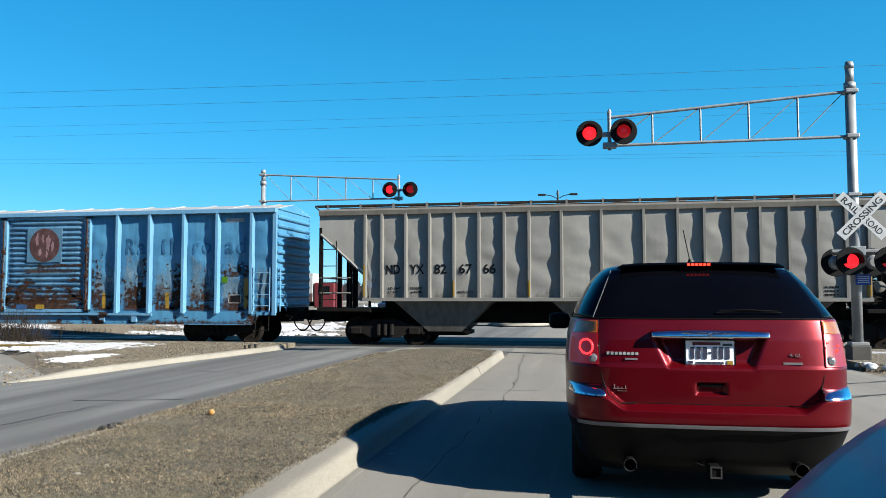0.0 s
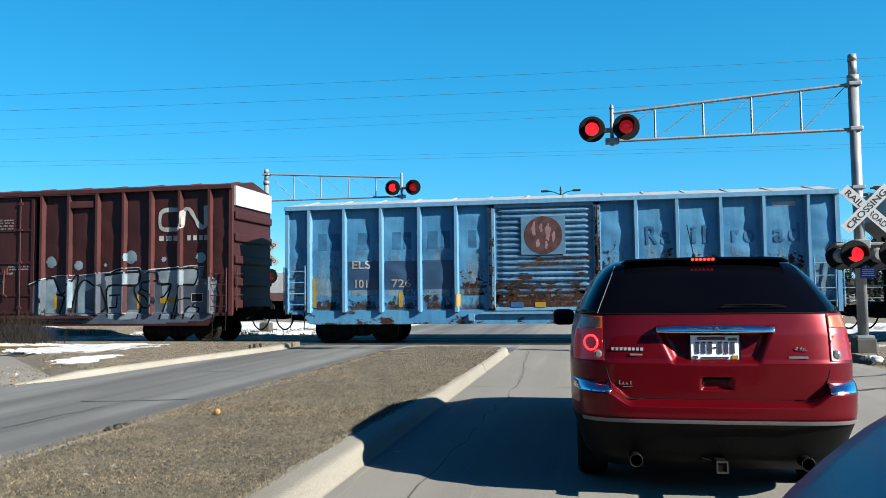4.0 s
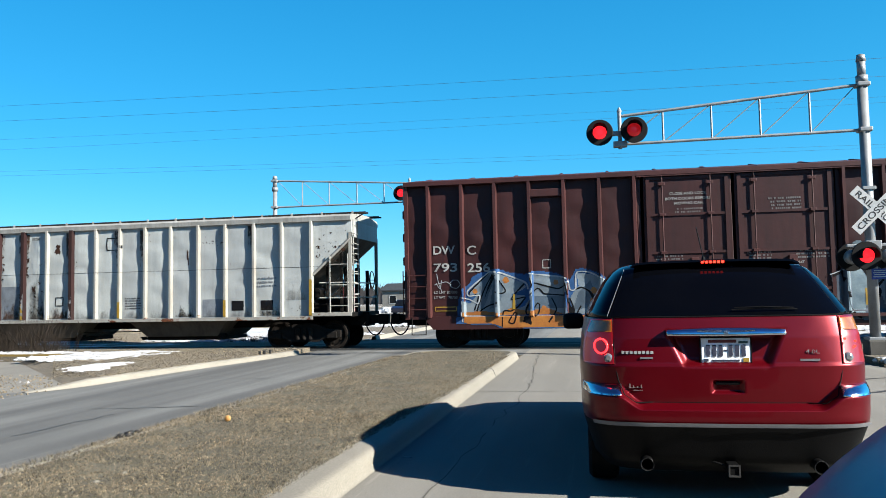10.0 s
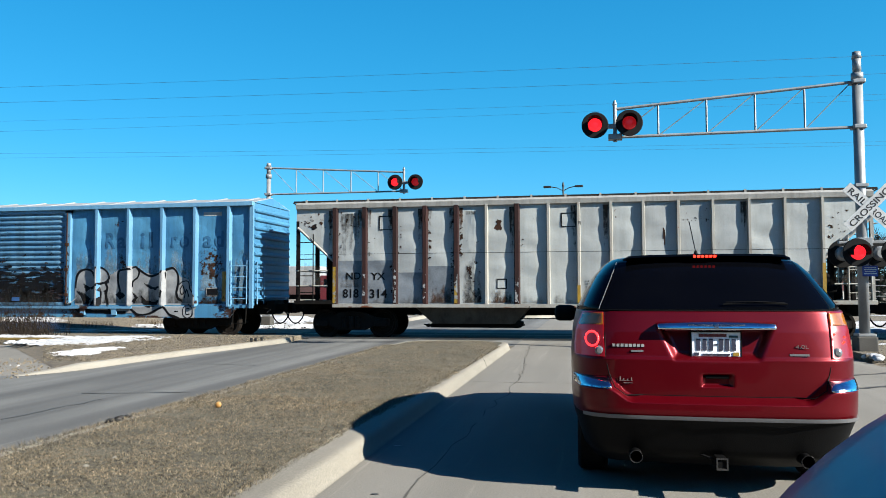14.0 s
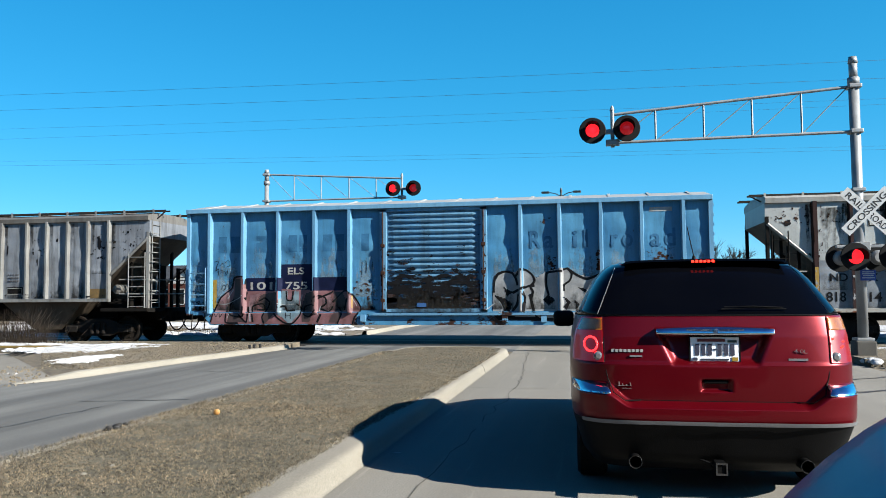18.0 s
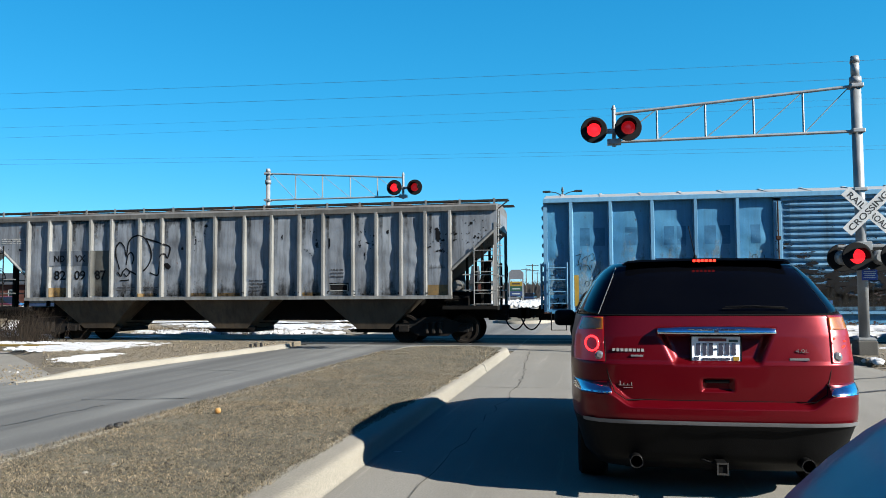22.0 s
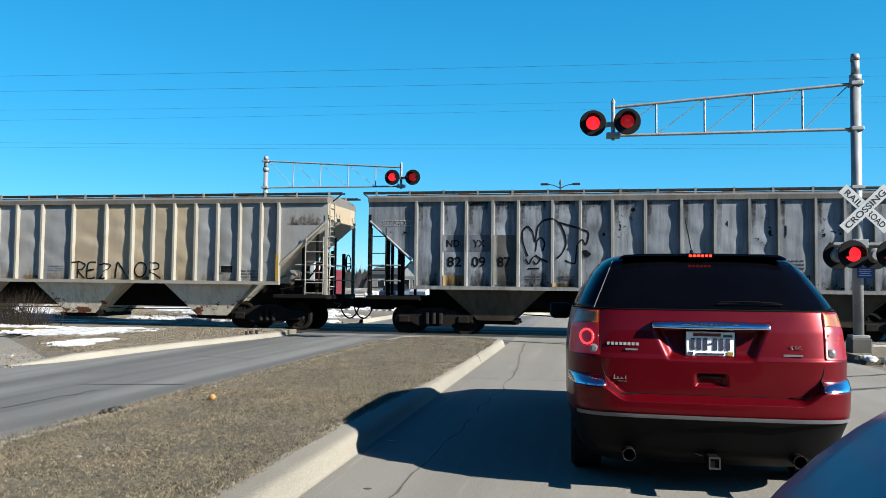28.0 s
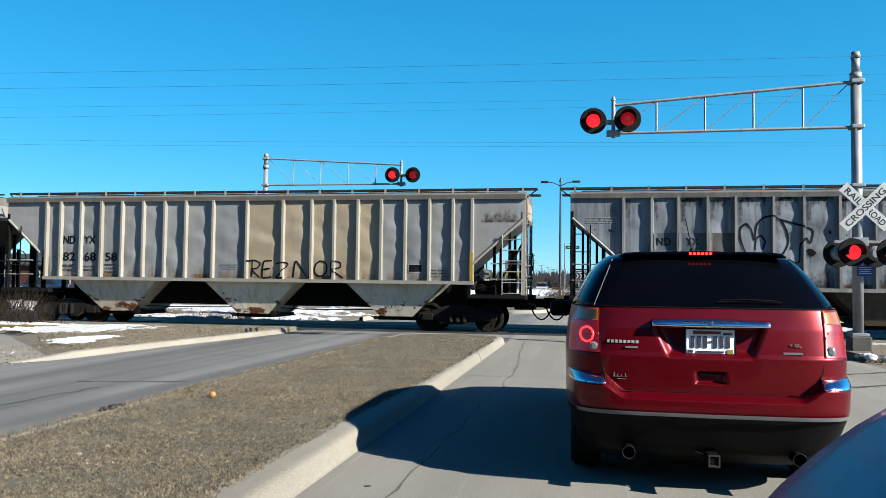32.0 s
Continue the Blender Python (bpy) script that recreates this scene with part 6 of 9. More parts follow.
def stems(name, x, y, z, w, d, h, count, material, label, category, seed, lean=0.5):
    """Dry stems or brush as many thin blades."""
    r = random.Random(seed)
    bm = bmesh.new()
    for _ in range(count):
        a = Vector((r.gauss(0, w / 3), r.gauss(0, d / 3), 0))
        p = a
        dirn = Vector((r.uniform(-lean, lean), r.uniform(-lean, lean), 1))
        hh = h * r.uniform(0.4, 1)
        for k in range(3):
            q = p + dirn.normalized() * hh / 3
            dirn += Vector((r.uniform(-0.4, 0.4), r.uniform(-0.4, 0.4), 0))
            s = Vector((0.008, 0, 0)) * (1 - k * 0.3)
            v = [bm.verts.new(c) for c in (p - s, p + s, q + s * 0.5, q - s * 0.5)]
            bm.faces.new(v)
            p = q
    ob = part(name, bm, material)
    ob.location = (x, y, z)
    return tagged(ob, label, category)


stems("shrub", -16.4, 20.3, 0.1, 1.5, 0.8, 1.25, 420, BRUSH, "leafless brown shrub beside the track", "shrub", 1)
stems("shrub", -18.2, 20.8, 0.1, 1.6, 0.8, 1.0, 320, BRUSH, "leafless brown shrub beside the track", "shrub", 2)
stems("shrub", -19.9, 20.4, 0.1, 1.6, 0.8, 0.9, 320, BRUSH, "leafless brown shrub beside the track", "shrub", 9)
for i in range(9):
    stems("weeds", -13 - i * 2.2, 27.5 + (i % 3) * 0.7, 0.0, 2.4, 1.0, 0.32, 240, STRAW, "dry tan weeds along the far side of the track", "weeds", 20 + i)
stems("ornamental_grass", -1.9, 62, 0.1, 1.6, 0.9, 1.7, 500, STRAW, "tall dry ornamental grass at the lamp post", "grass", 5)
stems("ornamental_grass", -0.7, 61.5, 0.1, 1.4, 0.8, 1.3, 400, STRAW, "dry ornamental grass beside the signs", "grass", 6)


def street_lamp(x, y, h):
    t = thing("street_lamp", pose(x, y, 0), "tall dark double-headed street lamp", "street lamp")
    made("pole", lambda bm: rod(bm, (0, 0, 0), (0, 0, h), 0.11, 12, 0.07), BLACK, t)
    for s in (-1, 1):
        arm = made("arm", lambda bm: path(bm, [(0, 0, h - 0.35), (s * 0.5, 0, h - 0.1), (s * 1.0, 0, h)], 0.035), BLACK, t)
        bm = bmesh.new()
        box(bm, min(s * 0.95, s * 1.6), max(s * 0.95, s * 1.6), -0.17, 0.17, h - 0.08, h + 0.08, 0.05)
        part("lamp_head", bm, BLACK, arm)
    made("finial", lambda bm: rod(bm, (0, 0, h), (0, 0, h + 0.35), 0.12, 10, 0.05), BLACK, t)


street_lamp(-2.2, 64, 9.75)
street_lamp(-27, 130, 7.6)


def utility_pole(x, y, h, arms, w=1.3, transformer=False):
    t = thing("utility_pole", pose(x, y, 0), "weathered wooden utility pole with crossarms", "utility pole", "utility poles")
    made("pole", lambda bm: rod(bm, (0, 0, -0.2), (0, 0, h), 0.16, 10, 0.11), POLE_WOOD, t)
    for k in range(arms):
        z = h - 0.4 - k * 1.25
        arm = boxes("crossarm", [(-w, w, -0.06, 0.06, z - 0.07, z + 0.07)], POLE_WOOD, t)
        for u in (-0.9, -0.45, 0.45, 0.9):
            made("insulator", lambda bm: rod(bm, (u * w, 0, z + 0.07), (u * w, 0, z + 0.25), 0.04, 8), WHITE, arm)
    if transformer:
        made("transformer", lambda bm: rod(bm, (0.35, -0.2, h - 3.4), (0.35, -0.2, h - 2.4), 0.25, 14), GALV, t)


utility_pole(-14.0, 190, 8.6, 2, 1.5)
utility_pole(-17.3, 110, 10.5, 2, 1.3)
utility_pole(-15.4, 120, 9.0, 3, 1.2, True)
utility_pole(-75, 40, 14.0, 3, 1.6)
utility_pole(45, 40, 13.0, 3, 1.6)
for k in range(7):
    utility_pole(-18 + k * 0.4, 220 + k * 40, 8.6, 1, 1.3)

# wires across the sky
for n, (za, zb, dy) in enumerate(((13.45, 12.44, 0), (12.54, 11.56, 0), (11.42, 10.57, 0), (10.81, 10.3, 0), (9.5, 8.29, 0), (9.23, 8.12, 0))):
    bm = bmesh.new()
    pts = []
    for k in range(25):
        x = -75 + k * 5.0
        u = (x + 34) / 48.2
        pts.append((x, 40 + dy, za + (zb - za) * u - 0.5 * (1 - ((x + 15) / 60) ** 2) + 0.45))
    path(bm, pts, 0.0045 if n > 1 else 0.007, 4)
    tagged(part("power_line", bm, WIRE), "thin dark overhead wire", "wire", "overhead wires")


def window(parent, x0, x1, z0, z1, y, frame=0.07):
    w = boxes("window", [(x0, x1, y - 0.05, y, z0, z0 + frame), (x0, x1, y - 0.05, y, z1 - frame, z1), (x0, x0 + frame, y - 0.05, y, z0, z1), (x1 - frame, x1, y - 0.05, y, z0, z1)], WHITE, parent)
    boxes("pane", [(x0 + frame, x1 - frame, y - 0.02, y - 0.005, z0 + frame, z1 - frame)], PANE, w)


def gabled_house(x, y, w, d, h, ridge, wall, roof, label, along="x", name="house"):
    t = thing(name, pose(x, y, 0), label, "house")
    boxes("wall", [(-w / 2, w / 2, 0, d, -0.2, h)], wall, t)
    bm = bmesh.new()
    if along == "x":
        prism(bm, [(-0.35, h - 0.1), (d / 2, h + ridge), (d + 0.35, h - 0.1), (d + 0.35, h + 0.05), (d / 2, h + ridge + 0.18), (-0.35, h + 0.05)], -w / 2 - 0.3, w / 2 + 0.3, "x")
        part("roof", bm, roof, t)
    else:
        prism(bm, [(-w / 2 - 0.35, h - 0.1), (0, h + ridge), (w / 2 + 0.35, h - 0.1), (w / 2 + 0.35, h + 0.05), (0, h + ridge + 0.18), (-w / 2 - 0.35, h + 0.05)], -0.3, d + 0.3, "y")
        part("roof", bm, roof, t)
        made("gable", lambda b: prism(b, [(-w / 2, h - 0.01), (0, h + ridge), (w / 2, h - 0.01)], 0.0, 0.2), WHITE, t)
    n = max(2, int(w / 3))
    for k in range(n):
        xx = -w / 2 + w * (k + 0.5) / n
        window(t, xx - 0.6, xx + 0.6, 0.8, min(h - 0.4, 2.2), 0)
    return t


gabled_house(-39.5, 60, 12.5, 10, 2.5, 1.6, BRICK, GREY_ROOF, "long low brick building with a grey roof")
gabled_house(-31.8, 58, 3.6, 10, 2.5, 1.3, BRICK, GREY_ROOF, "brick entrance with a white gable", "y")
gabled_house(-62, 75, 16, 10, 2.8, 1.2, BRICK, GREY_ROOF, "low brick building with a flat grey roof")
gabled_house(-31, 122, 7, 8, 3.0, 1.0, SIDING, GREY_ROOF, "pale low building with a grey roof")
gabled_house(-23, 101, 3.2, 6, 2.5, 1.9, SIDING, GREY_ROOF, "small pale house with a steep white gable", "y")


def roadside_shop():
    t = thing("shop", pose(-14.2, 95, 0), "small shop with a tower roof and blue banners", "shop")
    boxes("wall", [(-3.5, 1.5, 0, 7, -0.2, 2.7)], SIDING, t)
    boxes("roof", [(-3.8, 1.8, -0.4, 7.3, 2.7, 3.1)], GREY_ROOF, t)
    bm = bmesh.new()
    prism(bm, [(-0.6, 3.0), (0.6, 3.0), (0.35, 4.9), (-0.35, 4.9)], 0.5, 2.2)
    part("tower", bm, GREY_ROOF, t)
    boxes("pillar", [(0.55, 1.0, -0.35, 0.1, 0, 2.9)], BRICK, t)
    boxes("banner", [(-2.2, -1.2, -0.06, -0.01, 0.6, 1.6)], AWNING, t)
    boxes("banner", [(-0.9, 0.2, -0.06, -0.01, 0.6, 1.6)], AWNING, t)
    window(t, -3.3, -2.3, 0.7, 2.0, 0)


roadside_shop()


def pylon_sign():
    t = thing("pylon_sign", pose(-9.0, 95, 0), "roadside pylon sign with yellow and blue boards", "sign")
    for x in (-0.8, 0.8):
        boxes("post", [(x - 0.08, x + 0.08, -0.08, 0.08, -0.1, 4.0)], GALV, t)
    bm = bmesh.new()
    prism(bm, [(-0.9, 3.2), (0.9, 3.2), (0.9, 4.0), (0.5, 4.35), (-0.5, 4.35), (-0.9, 4.0)], -0.12, 0.12)
    part("header_board", bm, GREY_TRIM, t)
    for z, m in ((2.35, YELLOW), (1.75, GREEN_SIGN), (1.15, AWNING)):
        b = boxes("board", [(-0.75, 0.75, -0.1, 0.1, z, z + 0.55)], m, t, "", 0.02)
        bars([(-0.5, 0.5, z + 0.2, z + 0.35)], BLACK if m == YELLOW else WHITE, b, -0.101)


pylon_sign()


def sign_post(x, y):
    t = thing("road_sign", pose(x, y, 0), "black and white chevron board on a post", "road sign")
    made("post", lambda bm: rod(bm, (0, 0, -0.1), (0, 0, 2.6), 0.035, 8), GALV, t)
    b = boxes("chevron_board", [(-0.6, 0.6, -0.05, -0.035, 1.82, 2.27)], BLACK, t)
    bm = bmesh.new()
    for k in range(4):
        u = -0.5 + k * 0.27
        prism(bm, [(u, 1.86), (u + 0.1, 1.86), (u + 0.24, 2.045), (u + 0.1, 2.23), (u, 2.23), (u + 0.14, 2.045)], -0.058, -0.05)
    part("chevron", bm, WHITE, b)
    top = boxes("arrow_board", [(-0.4, 0.4, -0.05, -0.035, 2.36, 2.6)], BLACK, t)
    bars([(-0.3, 0.3, 2.44, 2.52)], WHITE, top, -0.05)


sign_post(-0.65, 60)
t = thing("street_sign", pose(-0.9, 58, 0), "green street name sign on a slim post", "road sign")
made("post", lambda bm: rod(bm, (-0.75, 0, -0.1), (-0.75, 0, 4.4), 0.04, 8), GALV, t)
b = boxes("blade", [(-0.7, 0.3, -0.02, 0.0, 4.0, 4.25)], GREEN_SIGN, t)
bars([(-0.55, 0.15, 4.08, 4.17)], WHITE, b, -0.02)
t = thing("marker_post", pose(8.6, 29.5, 0), "white marker post with a red top", "post")
made("post", lambda bm: rod(bm, (0, 0, -0.1), (0, 0, 1.35), 0.05, 12), WHITE, t)
made("cap", lambda bm: rod(bm, (0, 0, 1.35), (0, 0, 1.75), 0.052, 12), mat("red_cap", (0.1224, 0.007392, 0.007392)), t)
fence = thing("fence", pose(0, 44, 0), "dark wire fence beyond the track", "fence")
for k in range(16):
    made("post", lambda bm: rod(bm, (9 + k * 3, 0, -0.1), (9 + k * 3, 0, 1.6), 0.04, 6), GALV, fence)
for z in (0.4, 1.0, 1.55):
    made("rail", lambda bm: rod(bm, (9, 0, z), (54, 0, z), 0.02, 6), GALV, fence)


def parked_car(x, y, turn, paint_mat, label, tall=0.0):
    t = thing("parked_car", pose(x, y, 0, 0, 0, turn), label, "car", "cars parked far off")
    bm = bmesh.new()
    prism(bm, [(-2.2, 0.3), (-2.25, 0.75 + tall * 0.3), (-1.9, 0.88 + tall * 0.5), (1.0, 0.92 + tall * 0.5), (2.1, 0.75 + tall * 0.3), (2.25, 0.5), (2.2, 0.3)], -0.87, 0.87)
    bmesh.ops.bevel(bm, geom=list(bm.edges), offset=0.06, segments=2, affect="EDGES", profile=0.5)
    part("body", bm, paint_mat, t)
    bm = bmesh.new()
    prism(bm, [(-1.75, 0.86 + tall * 0.5), (-1.3, 1.4 + tall), (0.3, 1.42 + tall), (1.1, 0.9 + tall * 0.5)], -0.74, 0.74)
    bmesh.ops.bevel(bm, geom=list(bm.edges), offset=0.05, segments=2, affect="EDGES", profile=0.5)
    cab = part("cabin", bm, PANE, t, "dark windows")
    boxes("roof", [(-1.25, 0.25, -0.68, 0.68, 1.38 + tall, 1.46 + tall)], paint_mat, cab, "", 0.03)
    for xx in (-1.4, 1.4):
        for s in (-1, 1):
            made("tyre", lambda bm: lathe(bm, [(-0.1, 0.2), (-0.1, 0.32), (0.1, 0.32), (0.1, 0.2)], (xx, s * 0.8, 0.32), "y", 18), TYRE, t)


SILVER = car_paint("silver_paint", (0.1346, 0.1371, 0.142), (0.1224, 0.1249, 0.1298), 0.4, 0.3)
PEARL = car_paint("white_car_paint", (0.33, 0.33, 0.3366), (0.3036, 0.3036, 0.3102), 0.0, 0.3)
BERRY = car_paint("red_parked_paint", (0.07346, 0.004884, 0.004884), (0.06118, 0.004884, 0.004884), 0.2, 0.3)
DENIM = car_paint("blue_parked_paint", (0.009768, 0.0196, 0.04897), (0.00858, 0.01716, 0.04165), 0.2, 0.3)
parked_car(-13.9, 69, 70, PEARL, "white sport utility car far off", 0.3)
parked_car(-17.2, 70, 80, DENIM, "blue car far off", 0.0)
parked_car(-42.6, 56, 5, DENIM, "blue car by the brick building", 0.0)
parked_car(-48, 57, -5, BERRY, "red car by the brick building", 0.0)
parked_car(-53, 60, 5, SILVER, "silver car by the brick building", 0.1)
parked_car(-58, 61, 85, PEARL, "white car by the brick building", 0.1)
for i in range(5):
    parked_car(-12.5 + i * 2.6, 128 + i, 86, (SILVER, DENIM, PEARL, BERRY, SILVER)[i], "car in a far car park", 0.1)


# ---- red lorry and containers beyond the track on the left ----
t = thing("lorry", pose(-25.2, 64, 0, 0, 0, 0), "red and white lorry parked beyond the track", "lorry")
boxes("box_body", [(-2.5, 2.5, -1.2, 1.2, 1.0, 3.4)], WHITE, t, "white box body", 0.03)
boxes("cab", [(2.6, 4.4, -1.15, 1.15, 0.5, 2.6)], mat("lorry_red", (0.1028, 0.004884, 0.007392)), t, "red cab", 0.08)
boxes("windscreen", [(3.0, 4.0, -1.17, 1.17, 1.6, 2.3)], PANE, t)
boxes("side_panel", [(-2.5, 2.5, -1.22, -1.2, 1.0, 1.7)], mat("lorry_band", (0.0792, 0.0396, 0.033)), t, "brown lower band")
for x in (-1.8, 3.5):
    for s in (-1, 1):
        made("wheel", lambda bm: lathe(bm, [(-0.14, 0.2), (-0.14, 0.46), (0.14, 0.46), (0.14, 0.2)], (x, s * 1.0, 0.46), "y", 20), TYRE, t)
boxes("chassis", [(-2.5, 4.2, -0.5, 0.5, 0.6, 1.0)], STEEL_BLACK, t)


# ---- lettering, markings and graffiti on the train ----
INK = flat_film("dark_lettering", (0.00396, 0.00396, 0.00495))
PALE_INK = flat_film("white_lettering", (0.2617, 0.2579, 0.2463))
FADED = flat_film("faded_blue_lettering", (0.028, 0.1, 0.19))
DULL_INK = flat_film("worn_white_print", (0.13, 0.12, 0.118))
GREY_PRINT = flat_film("weathered_print", (0.05, 0.05, 0.053))
FAINT = flat_film("faint_blue_block", (0.028, 0.106, 0.2))
NAVY_FILM = flat_film("navy_panel", (0.004356, 0.007392, 0.02937))
GREY_FILM = flat_film("blue_grey_patch", (0.1419, 0.1584, 0.1782))
RUST_FILM = mat("rust_disc", (0.062, 0.033, 0.034), (0.036, 0.017, 0.017), 7, 0.9, 0, 14, 0.3)
RUST = mat("flaking_rust", (0.036, 0.0152, 0.0085), (0.0105, 0.0062, 0.0045), 9, 0.92, 0, 22, 0.4)
SPRAY_BLACK = flat_film("black_spray", (0.004356, 0.004356, 0.005412))
SPRAY_BLUE = flat_film("blue_spray", (0.028, 0.078, 0.19))
SPRAY_GREY = mat("silver_spray", (0.1497, 0.1761, 0.1937), (0.09682, 0.1233, 0.1453), 2.2, 0.45, 0, 25, 0.05)
SPRAY_STEEL = mat("steel_blue_spray", (0.06, 0.085, 0.11), (0.04, 0.058, 0.078), 3, 0.5, 0, 25, 0.05)
SPRAY_ORANGE = mat("orange_spray", (0.2772, 0.1023, 0.01056), (0.2112, 0.066, 0.00858), 3, 0.55, 0, 25, 0.05)
SPRAY_PALE = mat("pale_blue_spray", (0.04165, 0.05636, 0.0759), (0.02204, 0.02937, 0.04402), 1.6, 0.55, 0, 25, 0.05)
SPRAY_CYAN = mat("cyan_spray", (0.1263, 0.1723, 0.1914), (0.08422, 0.1263, 0.1531), 4, 0.55, 0, 25, 0.05)
SPRAY_PINK = mat("pink_spray", (0.1693, 0.07834, 0.08778), (0.08151, 0.0301, 0.02818), 2.0, 0.6, 0, 25, 0.05)
SPRAY_ROSE = mat("rose_spray", (0.1732, 0.1028, 0.1082), (0.1191, 0.05953, 0.06494), 2.6, 0.6, 0, 25, 0.05)
SPRAY_UMBER = mat("umber_spray", (0.03518, 0.01841, 0.01729), (0.01894, 0.01082, 0.01082), 3, 0.6, 0, 25, 0.05)
SPRAY_WHITE = mat("dirty_white_spray", (0.2178, 0.2211, 0.2211), (0.132, 0.1353, 0.1386), 1.8, 0.6, 0, 25, 0.05)
SPRAY_LIGHT = flat_film("light_spray", (0.3151, 0.3354, 0.3456))
OCHRE = mat("dirty_ochre", (0.132, 0.0759, 0.0165), (0.0726, 0.0462, 0.0165), 6, 0.7)
LIME = flat_film("lime_film", (0.04897, 0.1346, 0.007392))


def on(car):
    return lambda x, z: face(car, x, z)


def inside(poly, x, z):
    hit = False
    for (ax, az), (bx, bz) in zip(poly, poly[1:] + poly[:1]):
        if (az > z) != (bz > z) and x < (bx - ax) * (z - az) / (bz - az) + ax:
            hit = not hit
    return hit


def sprayed(car, poly, material, lift=0.008, cell=0.035, name="graffiti_fill", label=""):
    """A patch of paint inside an outline, laid over sheets and ribs."""
    xs, zs = [p[0] for p in poly], [p[1] for p in poly]
    nx, nz = int((max(xs) - min(xs)) / cell) + 1, int((max(zs) - min(zs)) / cell) + 1
    verts, quads, seen = [], [], {}

    def vert(i, j):
        if (i, j) not in seen:
            x, z = min(xs) + i * cell, min(zs) + j * cell
            seen[i, j] = len(verts)
            verts.append((x, face(car, x, z) - lift, z))
        return seen[i, j]
    for i in range(nx):
        for j in range(nz):
            if inside(poly, min(xs) + (i + 0.5) * cell, min(zs) + (j + 0.5) * cell):
                quads.append((vert(i, j), vert(i + 1, j), vert(i + 1, j + 1), vert(i, j + 1)))
    me = bpy.data.meshes.new(name)
    me.from_pydata(verts, [], quads)
    me.materials.append(material)
    me.shade_smooth()
    ob = new(name, me)
    ob.parent = car
    if label:
        ob["label"] = label
    return ob


def stroke(car, pts, width, material, lift=0.011, name="graffiti_line"):
    """A brush line through points (x, z), laid over sheets and ribs, its width uneven."""
    fine, flowing = [], name in ("graffiti_line", "emblem", "scrawl")
    for i, ((ax, az), (bx, bz)) in enumerate(zip(pts, pts[1:])):
        n = max(1, int(math.hypot(bx - ax, bz - az) / 0.04))
        (px, pz), (qx, qz) = pts[max(i - 1, 0)], pts[min(i + 2, len(pts) - 1)]
        for k in range(n):
            u = k / n
            if flowing:
                h1, h2 = 0.35 * (u ** 3 - 2 * u * u + u), 0.35 * (u ** 3 - u * u)
                e = 3 * u * u - 2 * u ** 3
                fine.append((ax + (bx - ax) * e + h1 * (bx - px) + h2 * (qx - ax), az + (bz - az) * e + h1 * (bz - pz) + h2 * (qz - az)))
            else:
                fine.append((ax + (bx - ax) * u, az + (bz - az) * u))
    fine.append(pts[-1])
    verts, quads = [], []
    for i, (x, z) in enumerate(fine):
        ax, az = fine[max(0, i - 1)]
        bx, bz = fine[min(len(fine) - 1, i + 1)]
        d = math.hypot(bx - ax, bz - az) or 1
        px, pz = -(bz - az) / d, (bx - ax) / d
        w = width * 0.5 * (0.8 + 0.4 * noise.noise(Vector((x * 3, z * 3, 1))))
        for s in (-1, 1):
            u, v = x + px * w * s, z + pz * w * s
            verts.append((u, face(car, u, v) - lift, v))
    quads = [(2 * i, 2 * i + 1, 2 * i + 3, 2 * i + 2) for i in range(len(fine) - 1)]
    me = bpy.data.meshes.new(name)
    me.from_pydata(verts, [], quads)
    me.materials.append(material)
    ob = new(name, me)
    ob.parent = car
    return ob


def rect(x0, x1, z0, z1):
    return [(x0, z0), (x1, z0), (x1, z1), (x0, z1)]


def dot(x, z, r, n=14):
    return [(x + r * (1 + 0.15 * math.sin(3 * k)) * math.cos(2 * math.pi * k / n), z + r * math.sin(2 * math.pi * k / n)) for k in range(n)]


def blotch(x, z, w, h, seed):
    """A ragged outline."""
    pts = []
    for k in range(40):
        a = 2 * math.pi * k / 40
        r = 1 + 0.55 * noise.noise(Vector((math.cos(a) * 1.5, math.sin(a) * 1.5, seed))) + 0.35 * noise.noise(Vector((math.cos(a) * 5, math.sin(a) * 5, seed + 9)))
        pts.append((x + w * r * math.cos(a), z + h * r * math.sin(a)))
    return pts


def rusted(car, x0, x1, z0, z1, amount, seed, wide=1.0, depth=None, material=None):
    """Flaking rust inside a rectangle: ragged specks, runs and patches, densest towards the middle of its foot."""
    cell, verts, quads = 0.019, [], []
    for i in range(int((x1 - x0) / cell)):
        for j in range(int((z1 - z0) / cell)):
            x, z = x0 + i * cell, z0 + j * cell
            u, v = (x - x0) / (x1 - x0), (z - z0) / (z1 - z0)
            f = noise.fractal(Vector((x * 6.0 / wide, z * 8.0, seed)), 0.55, 2.1, 6) * 0.4 + 0.22 * noise.noise(Vector((x * 14.0 / wide, z * 1.2, seed + 4))) + amount - 0.02
            f -= 0.5 * max(0.0, v - 0.45) + 0.5 * max(0.0, abs(u - 0.5) - 0.38)
            if f > 0.3:
                k = len(verts)
                for a, b in ((x, z), (x + cell, z), (x + cell, z + cell), (x, z + cell)):
                    verts.append((a, depth if depth is not None else face(car, a, b) - 0.007, b))
                quads.append((k, k + 1, k + 2, k + 3))
    me = bpy.data.meshes.new("rust_patch")
    me.from_pydata(verts, [], quads)
    me.materials.append(material or RUST)
    ob = new("rust_patch", me)
    ob["kind"] = "stuff"
    ob.parent = car
    return ob


